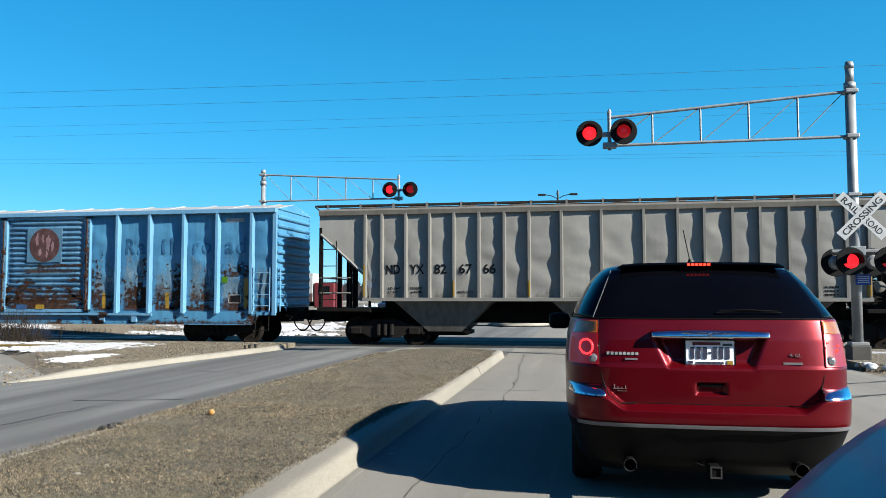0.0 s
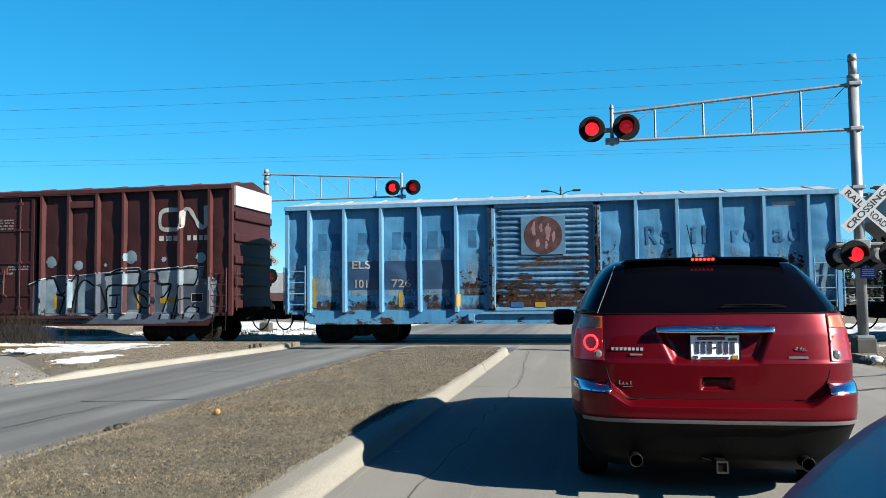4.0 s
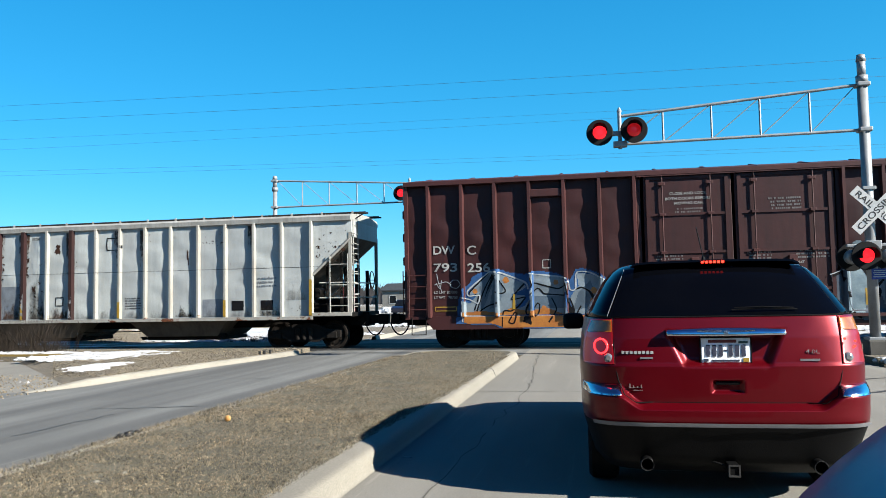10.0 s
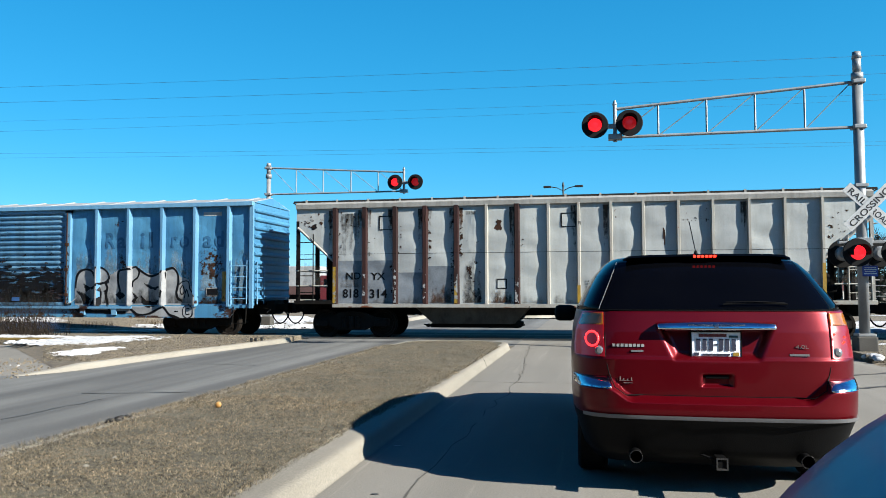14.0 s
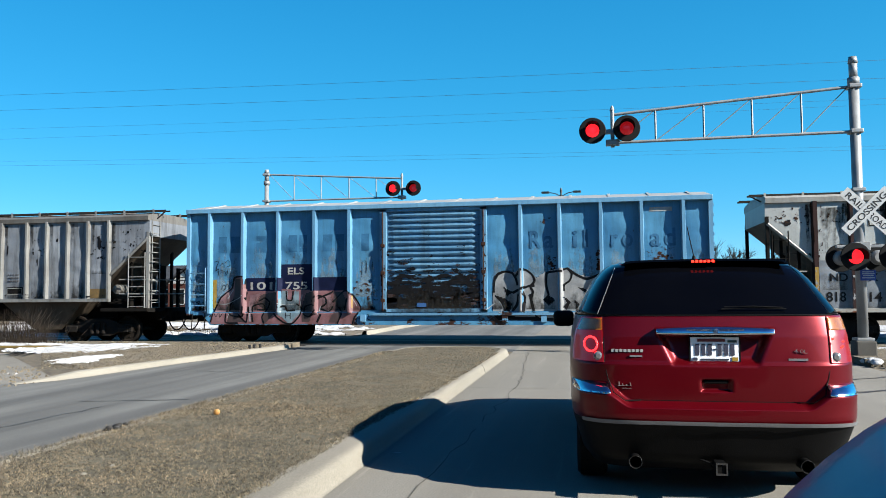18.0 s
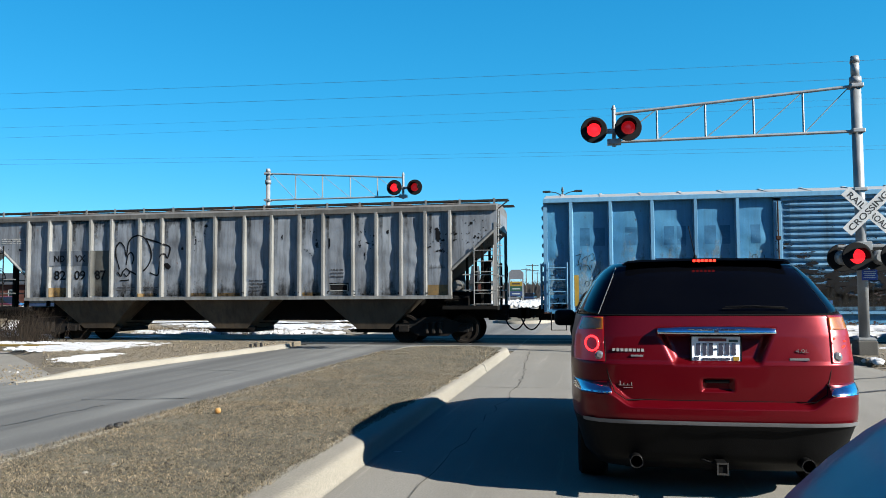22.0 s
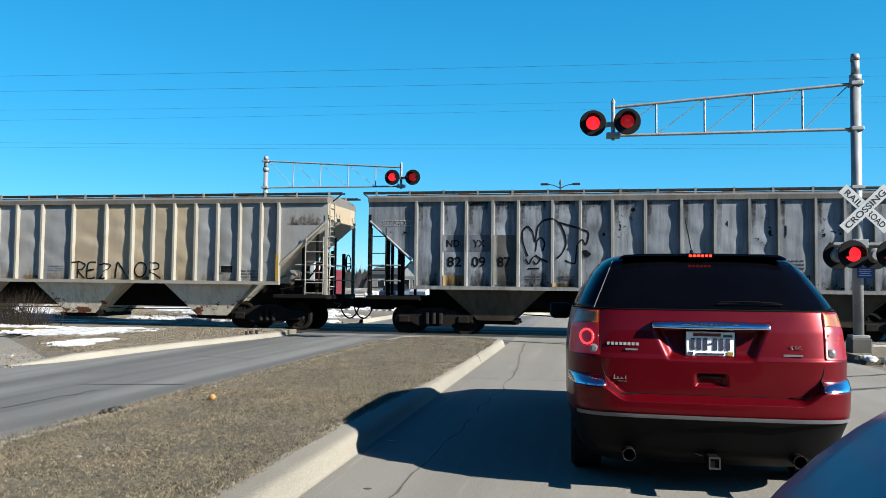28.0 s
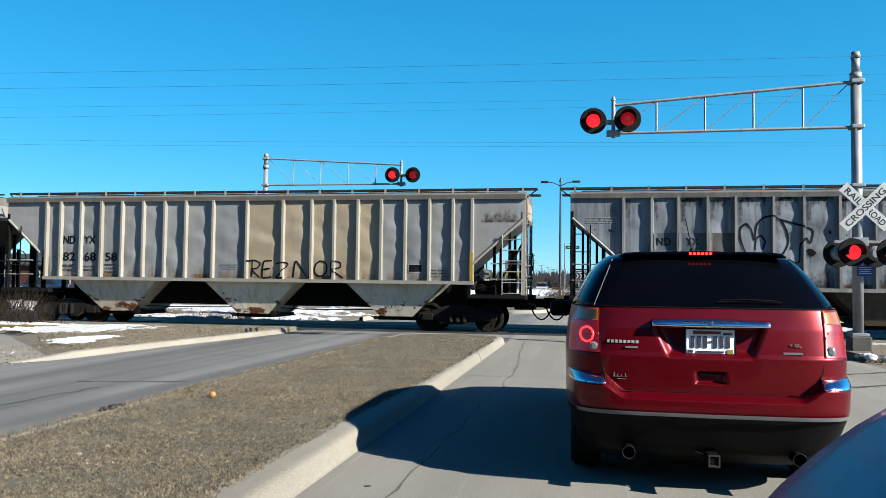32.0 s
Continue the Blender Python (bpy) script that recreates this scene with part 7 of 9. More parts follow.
RUST_WASH = stain_film("rust_wash", (0.062, 0.028, 0.015), (0.02, 0.011, 0.008), 0.5, 0.2, False, 0.82, (4.0, 4.0, 1.6))
RUST_RUN = stain_film("rust_runs", (0.07, 0.03, 0.014), (0.03, 0.013, 0.008), 0.56, 0.1, True, 0.85, (6.0, 6.0, 0.3))
SOOT_WASH = stain_film("soot_wash", (0.016, 0.015, 0.014), (0.008, 0.008, 0.008), 0.52, 0.2, False, 0.8)
SOOT_RUN = stain_film("soot_runs", (0.018, 0.017, 0.016), (0.01, 0.01, 0.01), 0.55, 0.16, True, 0.75, (6.0, 6.0, 0.3))
TAN_WASH = stain_film("tan_wash", (0.16, 0.105, 0.05), (0.11, 0.07, 0.035), 0.52, 0.25, False, 0.6)
PALE_WASH = stain_film("pale_worn_paint", (0.14, 0.2, 0.24), (0.1, 0.15, 0.19), 0.5, 0.1, False, 0.6)


def stain(car, x0, x1, z0, z1, material, lift=0.009):
    return sprayed(car, rect(x0, x1, z0, z1), material, lift, 0.05, "stain")


def stain_sheets(car, z0, z1, material, first=0, last=99, lift=0.009):
    """The same film on every side sheet from the first to the last."""
    for a, b, low, z_top, _, _ in SIDES[car.name]["panels"][first:last]:
        stain(car, a + 0.07, b - 0.07, max(z0, low(a), low(b)) + 0.01, min(z1, z_top), material, lift)


def text(car, s, x0, x1, z0, z1, material, bold=0.012, lift=0.0115):
    return words(s, x0, z0, z1 - z0, material, car, on(car), x1 - x0, "lettering", None, bold, lift)


def fine_print(car, x0, x1, z0, z1, lines, material, seed=1):
    """Print too small to read: rows of short bars."""
    r = random.Random(seed)
    h = (z1 - z0) / (lines * 2.4)
    bm = bmesh.new()
    for k in range(lines):
        z, x = z1 - (k + 1) * h * 2.4 + 0.5 * h, x0
        while x < x1:
            w = min(r.uniform(0.014, 0.036), x1 - x)
            y = face(car, x + w / 2, z)
            box(bm, x, x + w, y - 0.012, y - 0.004, z, z + h)
            x += w + r.choice((0.012, 0.012, 0.014, 0.05))
    ob = part("fine_print", bm, material, car)
    ob["kind"] = "stuff"
    return ob


def mapped(ax, bx, az, bz, pts):
    return [(ax + bx * u, az - bz * v) for u, v in pts]


# hopper A
for s, x0, x1 in (("ND", -6.28, -5.87), ("YX", -5.57, -5.15), ("82", -4.84, -4.48), ("67", -4.11, -3.73), ("66", -3.41, -3.05)):
    text(car_a, s, x0, x1, 2.11, 2.39, INK)
text(car_a, "LD LMT", -6.22, -5.84, 1.65, 1.72, INK, 0.002)
text(car_a, "LT WT", -6.22, -5.9, 1.54, 1.61, INK, 0.002)
text(car_a, "203300", -5.58, -5.2, 1.65, 1.72, INK, 0.002)
text(car_a, "64700", -5.54, -5.2, 1.54, 1.61, INK, 0.002)
text(car_a, "NEW 11-79", -4.14, -3.7, 1.54, 1.61, INK, 0.002)
fine_print(car_a, 0.1, 0.6, 1.62, 1.78, 2, flat_film("red_print", (0.08567, 0.0196, 0.01465)), 3)
fine_print(car_a, 5.75, 6.1, 1.45, 1.75, 3, INK, 4)
for x, z1 in ((-6.95, 2.36), (-4.27, 1.9), (-2.1, 1.9), (4.15, 1.9), (6.84, 2.3)):
    sprayed(car_a, rect(x - 0.05, x + 0.05, 1.44, z1), YELLOW, 0.004, 0.03, "reflector")
sprayed(car_a, rect(-6.85, -6.55, 1.68, 1.86), GREY_FILM, 0.006, 0.04, "data_plate")

# hoppers F and G
for s, x0, x1 in (("82", -5.95, -5.54), ("09", -5.23, -4.84), ("87", -4.49, -4.11)):
    text(car_f, s, x0, x1, 1.98, 2.27, INK)
sprayed(car_f, rect(-6.06, -4.68, 2.41, 2.9), flat_film("slate_patch", (0.066, 0.07458, 0.0891)), 0.005, 0.06, "paint_patch")
sprayed(car_f, rect(-4.6, -3.95, 1.45, 2.9), mat("olive_patch", (0.0392, 0.03795, 0.03181), (0.02693, 0.02567, 0.02204), 2, 0.7), 0.005, 0.06, "paint_patch")
for s, x0, x1 in (("ND", -5.98, -5.6), ("YX", -5.2, -4.85)):
    text(car_f, s, x0, x1, 2.55, 2.76, INK)
F_MAP = (-9.93, 0.00902, 4.98, 0.0083)
for line in ([(700, 325), (683, 275), (682, 240), (698, 222), (714, 240), (722, 275), (730, 225), (748, 203), (776, 197), (800, 215), (815, 250), (818, 285), (806, 315), (790, 332)],
             [(724, 308), (728, 272), (741, 261), (752, 280), (746, 306)], [(790, 207), (830, 220), (886, 242), (880, 285), (868, 268), (852, 290), (846, 348), (816, 338)],
             [(692, 335), (704, 352), (712, 334), (726, 322), (738, 336), (726, 352), (716, 340)], [(736, 330), (762, 345)], [(700, 368), (736, 366)]):
    stroke(car_f, mapped(*F_MAP, line), 0.055, SPRAY_BLACK)
sprayed(car_f, mapped(*F_MAP, [(868, 305), (885, 303), (897, 318), (886, 328), (872, 322)]), SPRAY_BLACK, 0.011, 0.03)
for x0, x1 in ((-6.06, -5.46), (-3.0, -2.35), (-0.3, 0.45), (-1.2, -0.5), (6.3, 6.9), (2.45, 3.0)):
    sprayed(car_f, rect(x0, x1, 1.42, 1.5 if x0 < 6 and x0 > -6 else 1.74), OCHRE, 0.006, 0.05, "reflector")
sprayed(car_f, rect(3.3, 3.88, 1.55, 1.78), INK, 0.006, 0.05, "data_plate")
stroke(car_f, [(3.32, 1.57), (3.86, 1.57), (3.86, 1.76), (3.32, 1.76), (3.32, 1.57)], 0.025, PALE_INK, 0.012, "plate_border")
fine_print(car_f, -3.7, -3.1, 1.6, 1.75, 2, GREY_PRINT, 7)
fine_print(car_f, -2.8, -2.3, 1.6, 1.75, 2, GREY_PRINT, 8)
fine_print(car_f, 0.75, 1.3, 1.55, 1.95, 4, GREY_PRINT, 9)
fine_print(car_f, 3.35, 3.75, 1.95, 2.25, 3, GREY_PRINT, 10)
fine_print(car_f, -7.9, -7.05, 3.15, 3.35, 3, PALE_INK, 11)
for s, x0, x1, z0, z1 in (("ND", -6.34, -5.91, 2.54, 2.8), ("YX", -5.6, -5.19, 2.55, 2.8), ("82", -6.34, -5.91, 2.0, 2.27), ("68", -5.58, -5.17, 2.0, 2.27), ("58", -4.85, -4.44, 2.0, 2.27)):
    text(car_g, s, x0, x1, z0, z1, INK)
text(car_g, "LD LMT", -6.34, -5.93, 1.8, 1.88, INK, 0.002)
text(car_g, "LT WT", -6.34, -6.0, 1.66, 1.74, INK, 0.002)
fine_print(car_g, -5.58, -5.2, 1.66, 1.88, 2, GREY_PRINT, 12)
fine_print(car_g, -4.85, -4.45, 1.6, 1.95, 3, GREY_PRINT, 13)
fine_print(car_g, 5.65, 6.2, 1.58, 1.85, 3, GREY_PRINT, 14)
fine_print(car_g, -0.95, -0.2, 1.75, 1.95, 3, GREY_FILM, 15)
sprayed(car_g, rect(4.98, 5.4, 1.72, 1.97), INK, 0.006, 0.04, "data_plate")
stroke(car_g, [(4.99, 1.73), (5.39, 1.73), (5.39, 1.96), (4.99, 1.96), (4.99, 1.73)], 0.025, PALE_INK, 0.012, "plate_border")
for x, z1 in ((-6.97, 2.35), (6.86, 2.3)):
    sprayed(car_g, rect(x - 0.05, x + 0.05, 1.5, z1), YELLOW, 0.004, 0.03, "reflector")
for x in (-4.6, -1.5, 2.4):
    sprayed(car_g, rect(x - 0.3, x + 0.2, 1.5, 1.58), OCHRE, 0.005, 0.05, "reflector")
for line in ([(-0.06, 2.02), (0.16, 2.05), (0.36, 1.95), (0.27, 1.81), (0.12, 1.77), (0.37, 1.52)], [(0.12, 1.53), (0.09, 2.02)], [(0.73, 2.04), (0.47, 2.0), (0.46, 1.53), (0.75, 1.55)], [(0.48, 1.77), (0.7, 1.81)], [(0.85, 1.95), (1.11, 1.99), (1.24, 1.92), (0.9, 1.53), (1.16, 1.53)],
             [(1.44, 1.54), (1.49, 2.03), (1.91, 1.53), (1.93, 2.03)], [(2.29 + 0.2 * math.cos(k * 0.628), 1.81 + 0.23 * math.sin(k * 0.628)) for k in range(11)], [(2.63, 1.55), (2.6, 2.03), (2.87, 2.0), (2.89, 1.86), (2.66, 1.77), (3.01, 1.54)]):
    stroke(car_g, [(x + 0.02 * math.sin(7 * z), z) for x, z in line], 0.055, SPRAY_BLACK, 0.0115, "scrawl")

# hopper D
for x0, x1, z1 in ((-6.72, -5.95, 2.3), (-5.83, -5.02, 2.3), (-4.9, -4.12, 1.95), (-3.98, -3.2, 2.1), (3.2, 3.9, 1.55)):
    sprayed(car_d, rect(x0, x1, 1.03, z1), GREY_FILM, 0.005, 0.06, "paint_patch")
for s, x0, x1, z0, z1 in (("ND", -6.46, -6.02, 1.74, 1.95), ("YX", -5.71, -5.27, 1.73, 1.94), ("818", -6.56, -6.08, 1.2, 1.46), ("314", -5.74, -5.2, 1.19, 1.45)):
    text(car_d, s, x0, x1, z0, z1, INK)
for x0, x1, z0, z1 in ((-1.95, -1.68, 1.46, 1.72), (-0.11, 0.28, 3.2, 3.58), (-5.45, -5.05, 3.2, 3.6)):
    stroke(car_d, [(x0, z0), (x1, z0), (x1, z1), (x0, z1), (x0, z0)], 0.04, INK, 0.01, "stencil_frame")
for x0 in (4.18, 5.13):
    sprayed(car_d, rect(x0, x0 + 0.42, 1.21, 1.53), INK, 0.006, 0.05, "data_plate")
for x in (-6.8, -3.13, 0.37, 3.99, 6.78):
    sprayed(car_d, rect(x - 0.05, x + 0.05, 1.03, 1.55 if abs(x) < 6 else 2.1), YELLOW, 0.004, 0.03, "reflector")
fine_print(car_d, 0.55, 1.1, 1.3, 1.7, 5, GREY_PRINT, 21)
fine_print(car_d, 5.05, 5.65, 1.9, 2.25, 3, GREY_FILM, 22)
stroke(car_d, [(-8.0, 2.49), (8.0, 2.49)], 0.012, INK, 0.003, "sheet_seam")

for k, (x, a) in enumerate(((-6.8, 0.14), (-5.89, 0.1), (-4.96, 0.14), (-4.06, 0.17), (-3.13, 0.3), (-1.37, 0.08))):
    rusted(car_d, x - 0.17, x - 0.055, 1.3, 3.8, a - 0.05, 120 + k)
    rusted(car_d, x + 0.055, x + 0.2, 2.3, 3.8, a, 130 + k)
    rusted(car_d, x - 0.05, x + 0.05, 1.05, 2.6, 0.12 + 0.5 * a, 150 + k, 1.0, None, SPRAY_WHITE)
for k, q in enumerate(((-7.9, -6.95, 3.3, 3.8, 0.16), (-6.6, -6.0, 3.3, 3.75, 0.14), (-2.9, -2.4, 1.1, 3.2, 0.1), (3.2, 3.9, 3.2, 3.8, 0.06), (5.0, 6.6, 1.02, 1.4, 0.06), (6.9, 7.9, 2.6, 3.8, 0.05))):
    rusted(car_d, *q, 140 + k)
for k, q in enumerate(((-6.0, 6.8, 1.42, 1.6, 0.1), (6.3, 6.9, 2.6, 3.75, 0.14), (4.2, 4.7, 2.8, 3.7, 0.1), (2.5, 3.0, 2.6, 3.7, 0.08), (-1.2, -0.5, 2.8, 3.7, 0.07), (-7.9, -7.0, 2.9, 3.7, 0.06), (7.0, 8.2, 2.9, 3.8, 0.1))):
    rusted(car_f, *q, 160 + k, 1.0, None, SPRAY_BLACK)

# soot and rust films on the hoppers
stain_sheets(car_f, 1.42, 2.5, SOOT_WASH, 1, -1)
stain_sheets(car_f, 3.1, 3.84, SOOT_RUN, 3, 9)
stain_sheets(car_a, 1.42, 1.9, stain_film("road_dust", (0.12, 0.105, 0.085), (0.08, 0.07, 0.058), 0.52, 0.25, False, 0.5), 1, -1)
stain_sheets(car_g, 1.5, 2.2, TAN_WASH, 1, -1)
stain(car_g, 7.0, 8.3, 3.2, 3.8, RUST_WASH)
stain_sheets(car_d, 1.02, 1.5, stain_film("grey_grime", (0.06, 0.055, 0.048), (0.035, 0.032, 0.028), 0.52, 0.25, False, 0.6))
for x0, x1, z1, film in ((-3.0, -2.35, 3.6, SOOT_WASH), (-2.9, -2.5, 3.7, SOOT_RUN), (-4.0, -3.2, 1.9, RUST_WASH), (-2.2, -1.45, 1.7, RUST_WASH), (5.0, 5.8, 1.8, SOOT_WASH), (2.2, 3.0, 1.6, SOOT_WASH), (-6.7, -6.0, 3.7, SOOT_RUN)):
    stain(car_d, x0, x1, 1.05, z1, film)
for n, x in enumerate(RIBS_D):
    if n in (0, 1, 2, 3, 4, 6, 8, 9, 13):
        stain(car_d, x - 0.24, x - 0.06, 1.1, 3.82, RUST_RUN)
    if n in (1, 3, 4):
        stain(car_d, x + 0.06, x + 0.22, 2.2, 3.82, RUST_RUN)
for n, x in enumerate(RIBS_F):
    stain(car_f, x + 0.06, x + 0.2, 1.45, 3.8, SOOT_RUN)

# boxcar B
for x0, x1 in ((-5.81, -4.87), (-4.7, -3.75), (-3.55, -2.65)):
    sprayed(car_b, rect(x0, x1, 1.59, 2.46), mat("blue_patch", (0.01221, 0.03676, 0.08078), (0.01465, 0.04402, 0.08818), 2, 0.5), 0.005, 0.06, "paint_patch")
for s, x0, x1, z0, z1 in (("ELS", -5.7, -5.12, 2.22, 2.46), ("101", -5.6, -5.23, 1.66, 1.9), ("726", -4.49, -3.91, 1.66, 1.9)):
    text(car_b, s, x0, x1, z0, z1, PALE_INK)
# faded lettering: the company's name as plain bars, the last word as read, on both blue cars
for car in (car_b, car_e):
    for x, w in ((-6.76, 0.26), (-6.37, 0.3), (-5.52, 0.36), (-4.47, 0.28), (-4.13, 0.24), (-3.4, 0.3), (-3.0, 0.26), (-2.2, 0.24)):
        sprayed(car, rect(x, x + w, 2.77, 3.28), FAINT, 0.002, 0.03, "faded_bar")
    for s, x, w in (("R", 2.78, 0.32), ("a", 3.18, 0.27), ("i", 4.0, 0.12), ("l", 4.3, 0.11), ("r", 5.05, 0.2), ("o", 5.36, 0.28), ("a", 6.12, 0.27), ("d", 6.5, 0.29)):
        text(car, s, x, x + w, 2.77, 3.28, FADED, 0.03)
    sprayed(car, rect(6.11, 6.72, 3.72, 3.84), PALE_INK, 0.006, 0.06, "white_sticker")
    sprayed(car, rect(6.24, 6.64, 1.24, 1.5), INK, 0.006, 0.05, "data_plate")
    stroke(car, [(6.25, 1.25), (6.63, 1.25), (6.63, 1.49), (6.25, 1.49), (6.25, 1.25)], 0.03, PALE_INK, 0.012, "plate_border")
    for x, z1 in ((-6.88, 1.98), (-4.23, 1.53), (-2.5, 1.46), (2.04, 1.56), (4.2, 1.55), (6.8, 2.0)):
        sprayed(car, rect(x - 0.055, x + 0.055, 1.08, z1), YELLOW, 0.007, 0.04, "reflector")
yd = -HALF_W + 0.1
BADGE_BLUE = mat("faded_plate_blue", (0.05, 0.125, 0.19), (0.032, 0.08, 0.125), 3, 0.55, 0, 25, 0.05)
plate = boxes("door_badge_plate", [(-0.67, 0.58, yd - 0.115, yd - 0.1, 2.53, 3.62)], BADGE_BLUE, car_b, "faded square plate on the door", 0.004)
bm = bmesh.new()
lathe(bm, [(-0.004, 0.53), (0.0, 0.54)], (-0.04, yd - 0.117, 3.08), "y", 40)
part("rust_disc", bm, RUST_FILM, plate, "rusted round badge")
for n, (x, z, w, h) in enumerate(((-0.3, 3.25, 0.06, 0.16), (-0.1, 3.3, 0.05, 0.12), (0.1, 3.2, 0.07, 0.2), (-0.2, 2.85, 0.05, 0.12), (0.05, 2.8, 0.04, 0.1), (0.25, 3.05, 0.05, 0.14))):
    bm = bmesh.new()
    prism(bm, blotch(x, z, w, h, n * 1.3), yd - 0.1235, yd - 0.1215)
    part("faded_patch", bm, SPRAY_ROSE, plate)
sprayed(car_b, rect(6.0, 6.2, 1.85, 2.05), LIME, 0.008, 0.04, "lime_sticker")
for n, q in enumerate(((1.6, 1.98, 1.1, 2.9, 0.35), (1.75, 2.45, 1.05, 2.1, 0.22), (2.6, 3.56, 1.08, 2.6, 0.27), (2.75, 3.55, 1.1, 1.85, 0.36), (3.28, 3.54, 1.1, 2.65, 0.42), (3.7, 4.7, 1.05, 1.5, 0.3), (3.72, 4.7, 1.3, 2.55, 0.18), (4.42, 4.7, 1.1, 2.6, 0.4),
                       (4.85, 5.8, 1.05, 1.3, 0.3), (4.85, 5.8, 1.3, 2.4, 0.14), (5.97, 6.9, 2.05, 2.6, 0.3), (5.97, 6.9, 1.05, 2.1, 0.2), (7.1, 7.6, 1.05, 1.3, 0.2), (-2.48, -1.66, 1.4, 2.4, 0.2), (-2.45, -1.66, 1.6, 1.85, 0.36), (-3.57, -2.65, 1.05, 1.65, 0.27),
                       (-4.7, -3.75, 1.05, 1.45, 0.25), (-5.85, -4.85, 1.05, 1.5, 0.22), (-6.95, -6.0, 1.05, 1.45, 0.22), (2.0, 7.6, 0.62, 0.8, 0.04))):
    rusted(car_b, *q[:4], q[4] - 0.035, n * 3.3)
    stain(car_b, *q[:4], RUST_WASH, 0.0055)
stain_sheets(car_b, 1.0, 1.55, RUST_WASH, lift=0.0065)
stain_sheets(car_e, 1.0, 1.4, RUST_WASH, lift=0.0045)
for car in (car_b, car_e):
    stain_sheets(car, 1.4, 3.7, PALE_WASH, lift=0.0035)
for n, q in enumerate(((-1.4, 1.36, 1.08, 1.75, 0.27), (-1.4, 1.36, 1.3, 2.35, 0.16), (-1.4, -0.9, 1.1, 2.4, 0.2), (-1.0, 1.3, 2.35, 2.55, 0.18))):
    rusted(car_b, *q, 60 + n * 1.7, 3.5, yd - 0.096)
for q in ((-1.4, 1.36, 1.06, 1.9), (-1.4, 1.36, 1.06, 2.5), (-1.0, 1.3, 2.2, 2.6)):
    bm = bmesh.new()
    bm.faces.new([bm.verts.new((x, yd - 0.1 - 0.002 * q[3], z)) for x, z in rect(*q)])
    part("stain", bm, RUST_WASH, car_b)
bars([(-0.99, -0.62, 1.05, 1.19)], SPRAY_BLUE, car_b, yd - 0.11, "door_plate")
bars([(-0.3, 0.0, 1.05, 1.19)], YELLOW, car_b, yd - 0.11, "door_plate")
for x0, x1, a in ((-1.6, -1.44, 0.3), (1.38, 1.55, 0.42)):
    rusted(car_b, x0, x1, 1.0, 3.95, a, x0, 0.6, yd - 0.104)
for n, q in enumerate(((-1.4, 1.36, 1.08, 2.0, 0.12), (-1.4, 1.36, 1.7, 3.0, 0.03))):
    rusted(car_e, *q, 80 + n, 3.5, yd - 0.096)
for n, q in enumerate(((-1.4, 1.36, 1.08, 2.2, 0.5), (-1.4, 1.36, 1.06, 1.6, 0.34), (-1.4, 1.36, 2.1, 2.5, 0.14), (-1.4, 1.36, 1.9, 3.8, 0.02))):
    rusted(car_e, *q, 84 + n, 3.5, yd - 0.097, SPRAY_UMBER if n == 1 else SPRAY_BLACK)
for n, q in enumerate(((-1.4, 1.36, 1.06, 2.4), (-1.62, 1.56, 0.96, 1.9))):
    bm = bmesh.new()
    bm.faces.new([bm.verts.new((x, yd - 0.101 - 0.002 * n, z)) for x, z in rect(*q)])
    part("stain", bm, SOOT_WASH, car_e)
bars([(-0.5, -0.22, 1.1, 1.22)], SPRAY_BLUE, car_e, yd - 0.112, "door_plate")
for x0, x1, a in ((-1.6, -1.44, 0.12), (1.38, 1.55, 0.2)):
    rusted(car_e, x0, x1, 1.0, 3.95, a, x0 + 5, 0.6, yd - 0.104)
for n, q in enumerate(((3.25, 3.52, 1.6, 2.75, 0.36), (4.62, 4.75, 2.1, 2.7, 0.42), (5.95, 6.75, 1.9, 2.75, 0.26), (6.3, 6.62, 1.5, 2.75, 0.3), (2.6, 7.6, 1.02, 1.4, 0.12), (3.1, 3.4, 3.45, 3.7, 0.3), (-2.45, -1.7, 1.3, 2.2, 0.15))):
    rusted(car_e, *q, 90 + n * 2.1)

# boxcar E: number boards and graffiti
sprayed(car_e, rect(-5.85, -2.62, 1.6, 2.0), NAVY_FILM, 0.006, 0.05, "number_board")
sprayed(car_e, rect(-4.73, -3.72, 2.0, 2.4), NAVY_FILM, 0.006, 0.05, "number_board")
for s, x0, x1, z0, z1 in (("ELS", -4.5, -3.98, 2.1, 2.31), ("101", -5.7, -5.0, 1.65, 1.88), ("755", -4.58, -3.88, 1.65, 1.88)):
    text(car_e, s, x0, x1, z0, z1, PALE_INK)
E_ART = (-7.878, 0.00599, 4.40, 0.00583)
sprayed(car_e, mapped(*E_ART, [(150, 648), (165, 580), (200, 510), (255, 462), (275, 410), (330, 405), (345, 480), (520, 482), (530, 470), (690, 478), (870, 480), (905, 500), (925, 540), (945, 575), (925, 610), (910, 650)]), SPRAY_PINK, 0.008, 0.03, "graffiti_fill", "faded pink and brown graffiti")
for q in ([(275, 412), (322, 415), (312, 500), (300, 600), (345, 640), (240, 645), (250, 580), (275, 500)], [(400, 545), (420, 500), (500, 485), (505, 540), (490, 600), (450, 645), (432, 640), (440, 580)], [(640, 640), (640, 560), (660, 492), (700, 482), (720, 510), (700, 590), (680, 640)], [(800, 490), (850, 490), (870, 530), (850, 600), (830, 648), (780, 640), (820, 570)]):
    sprayed(car_e, mapped(*E_ART, q), SPRAY_UMBER, 0.0092, 0.03)
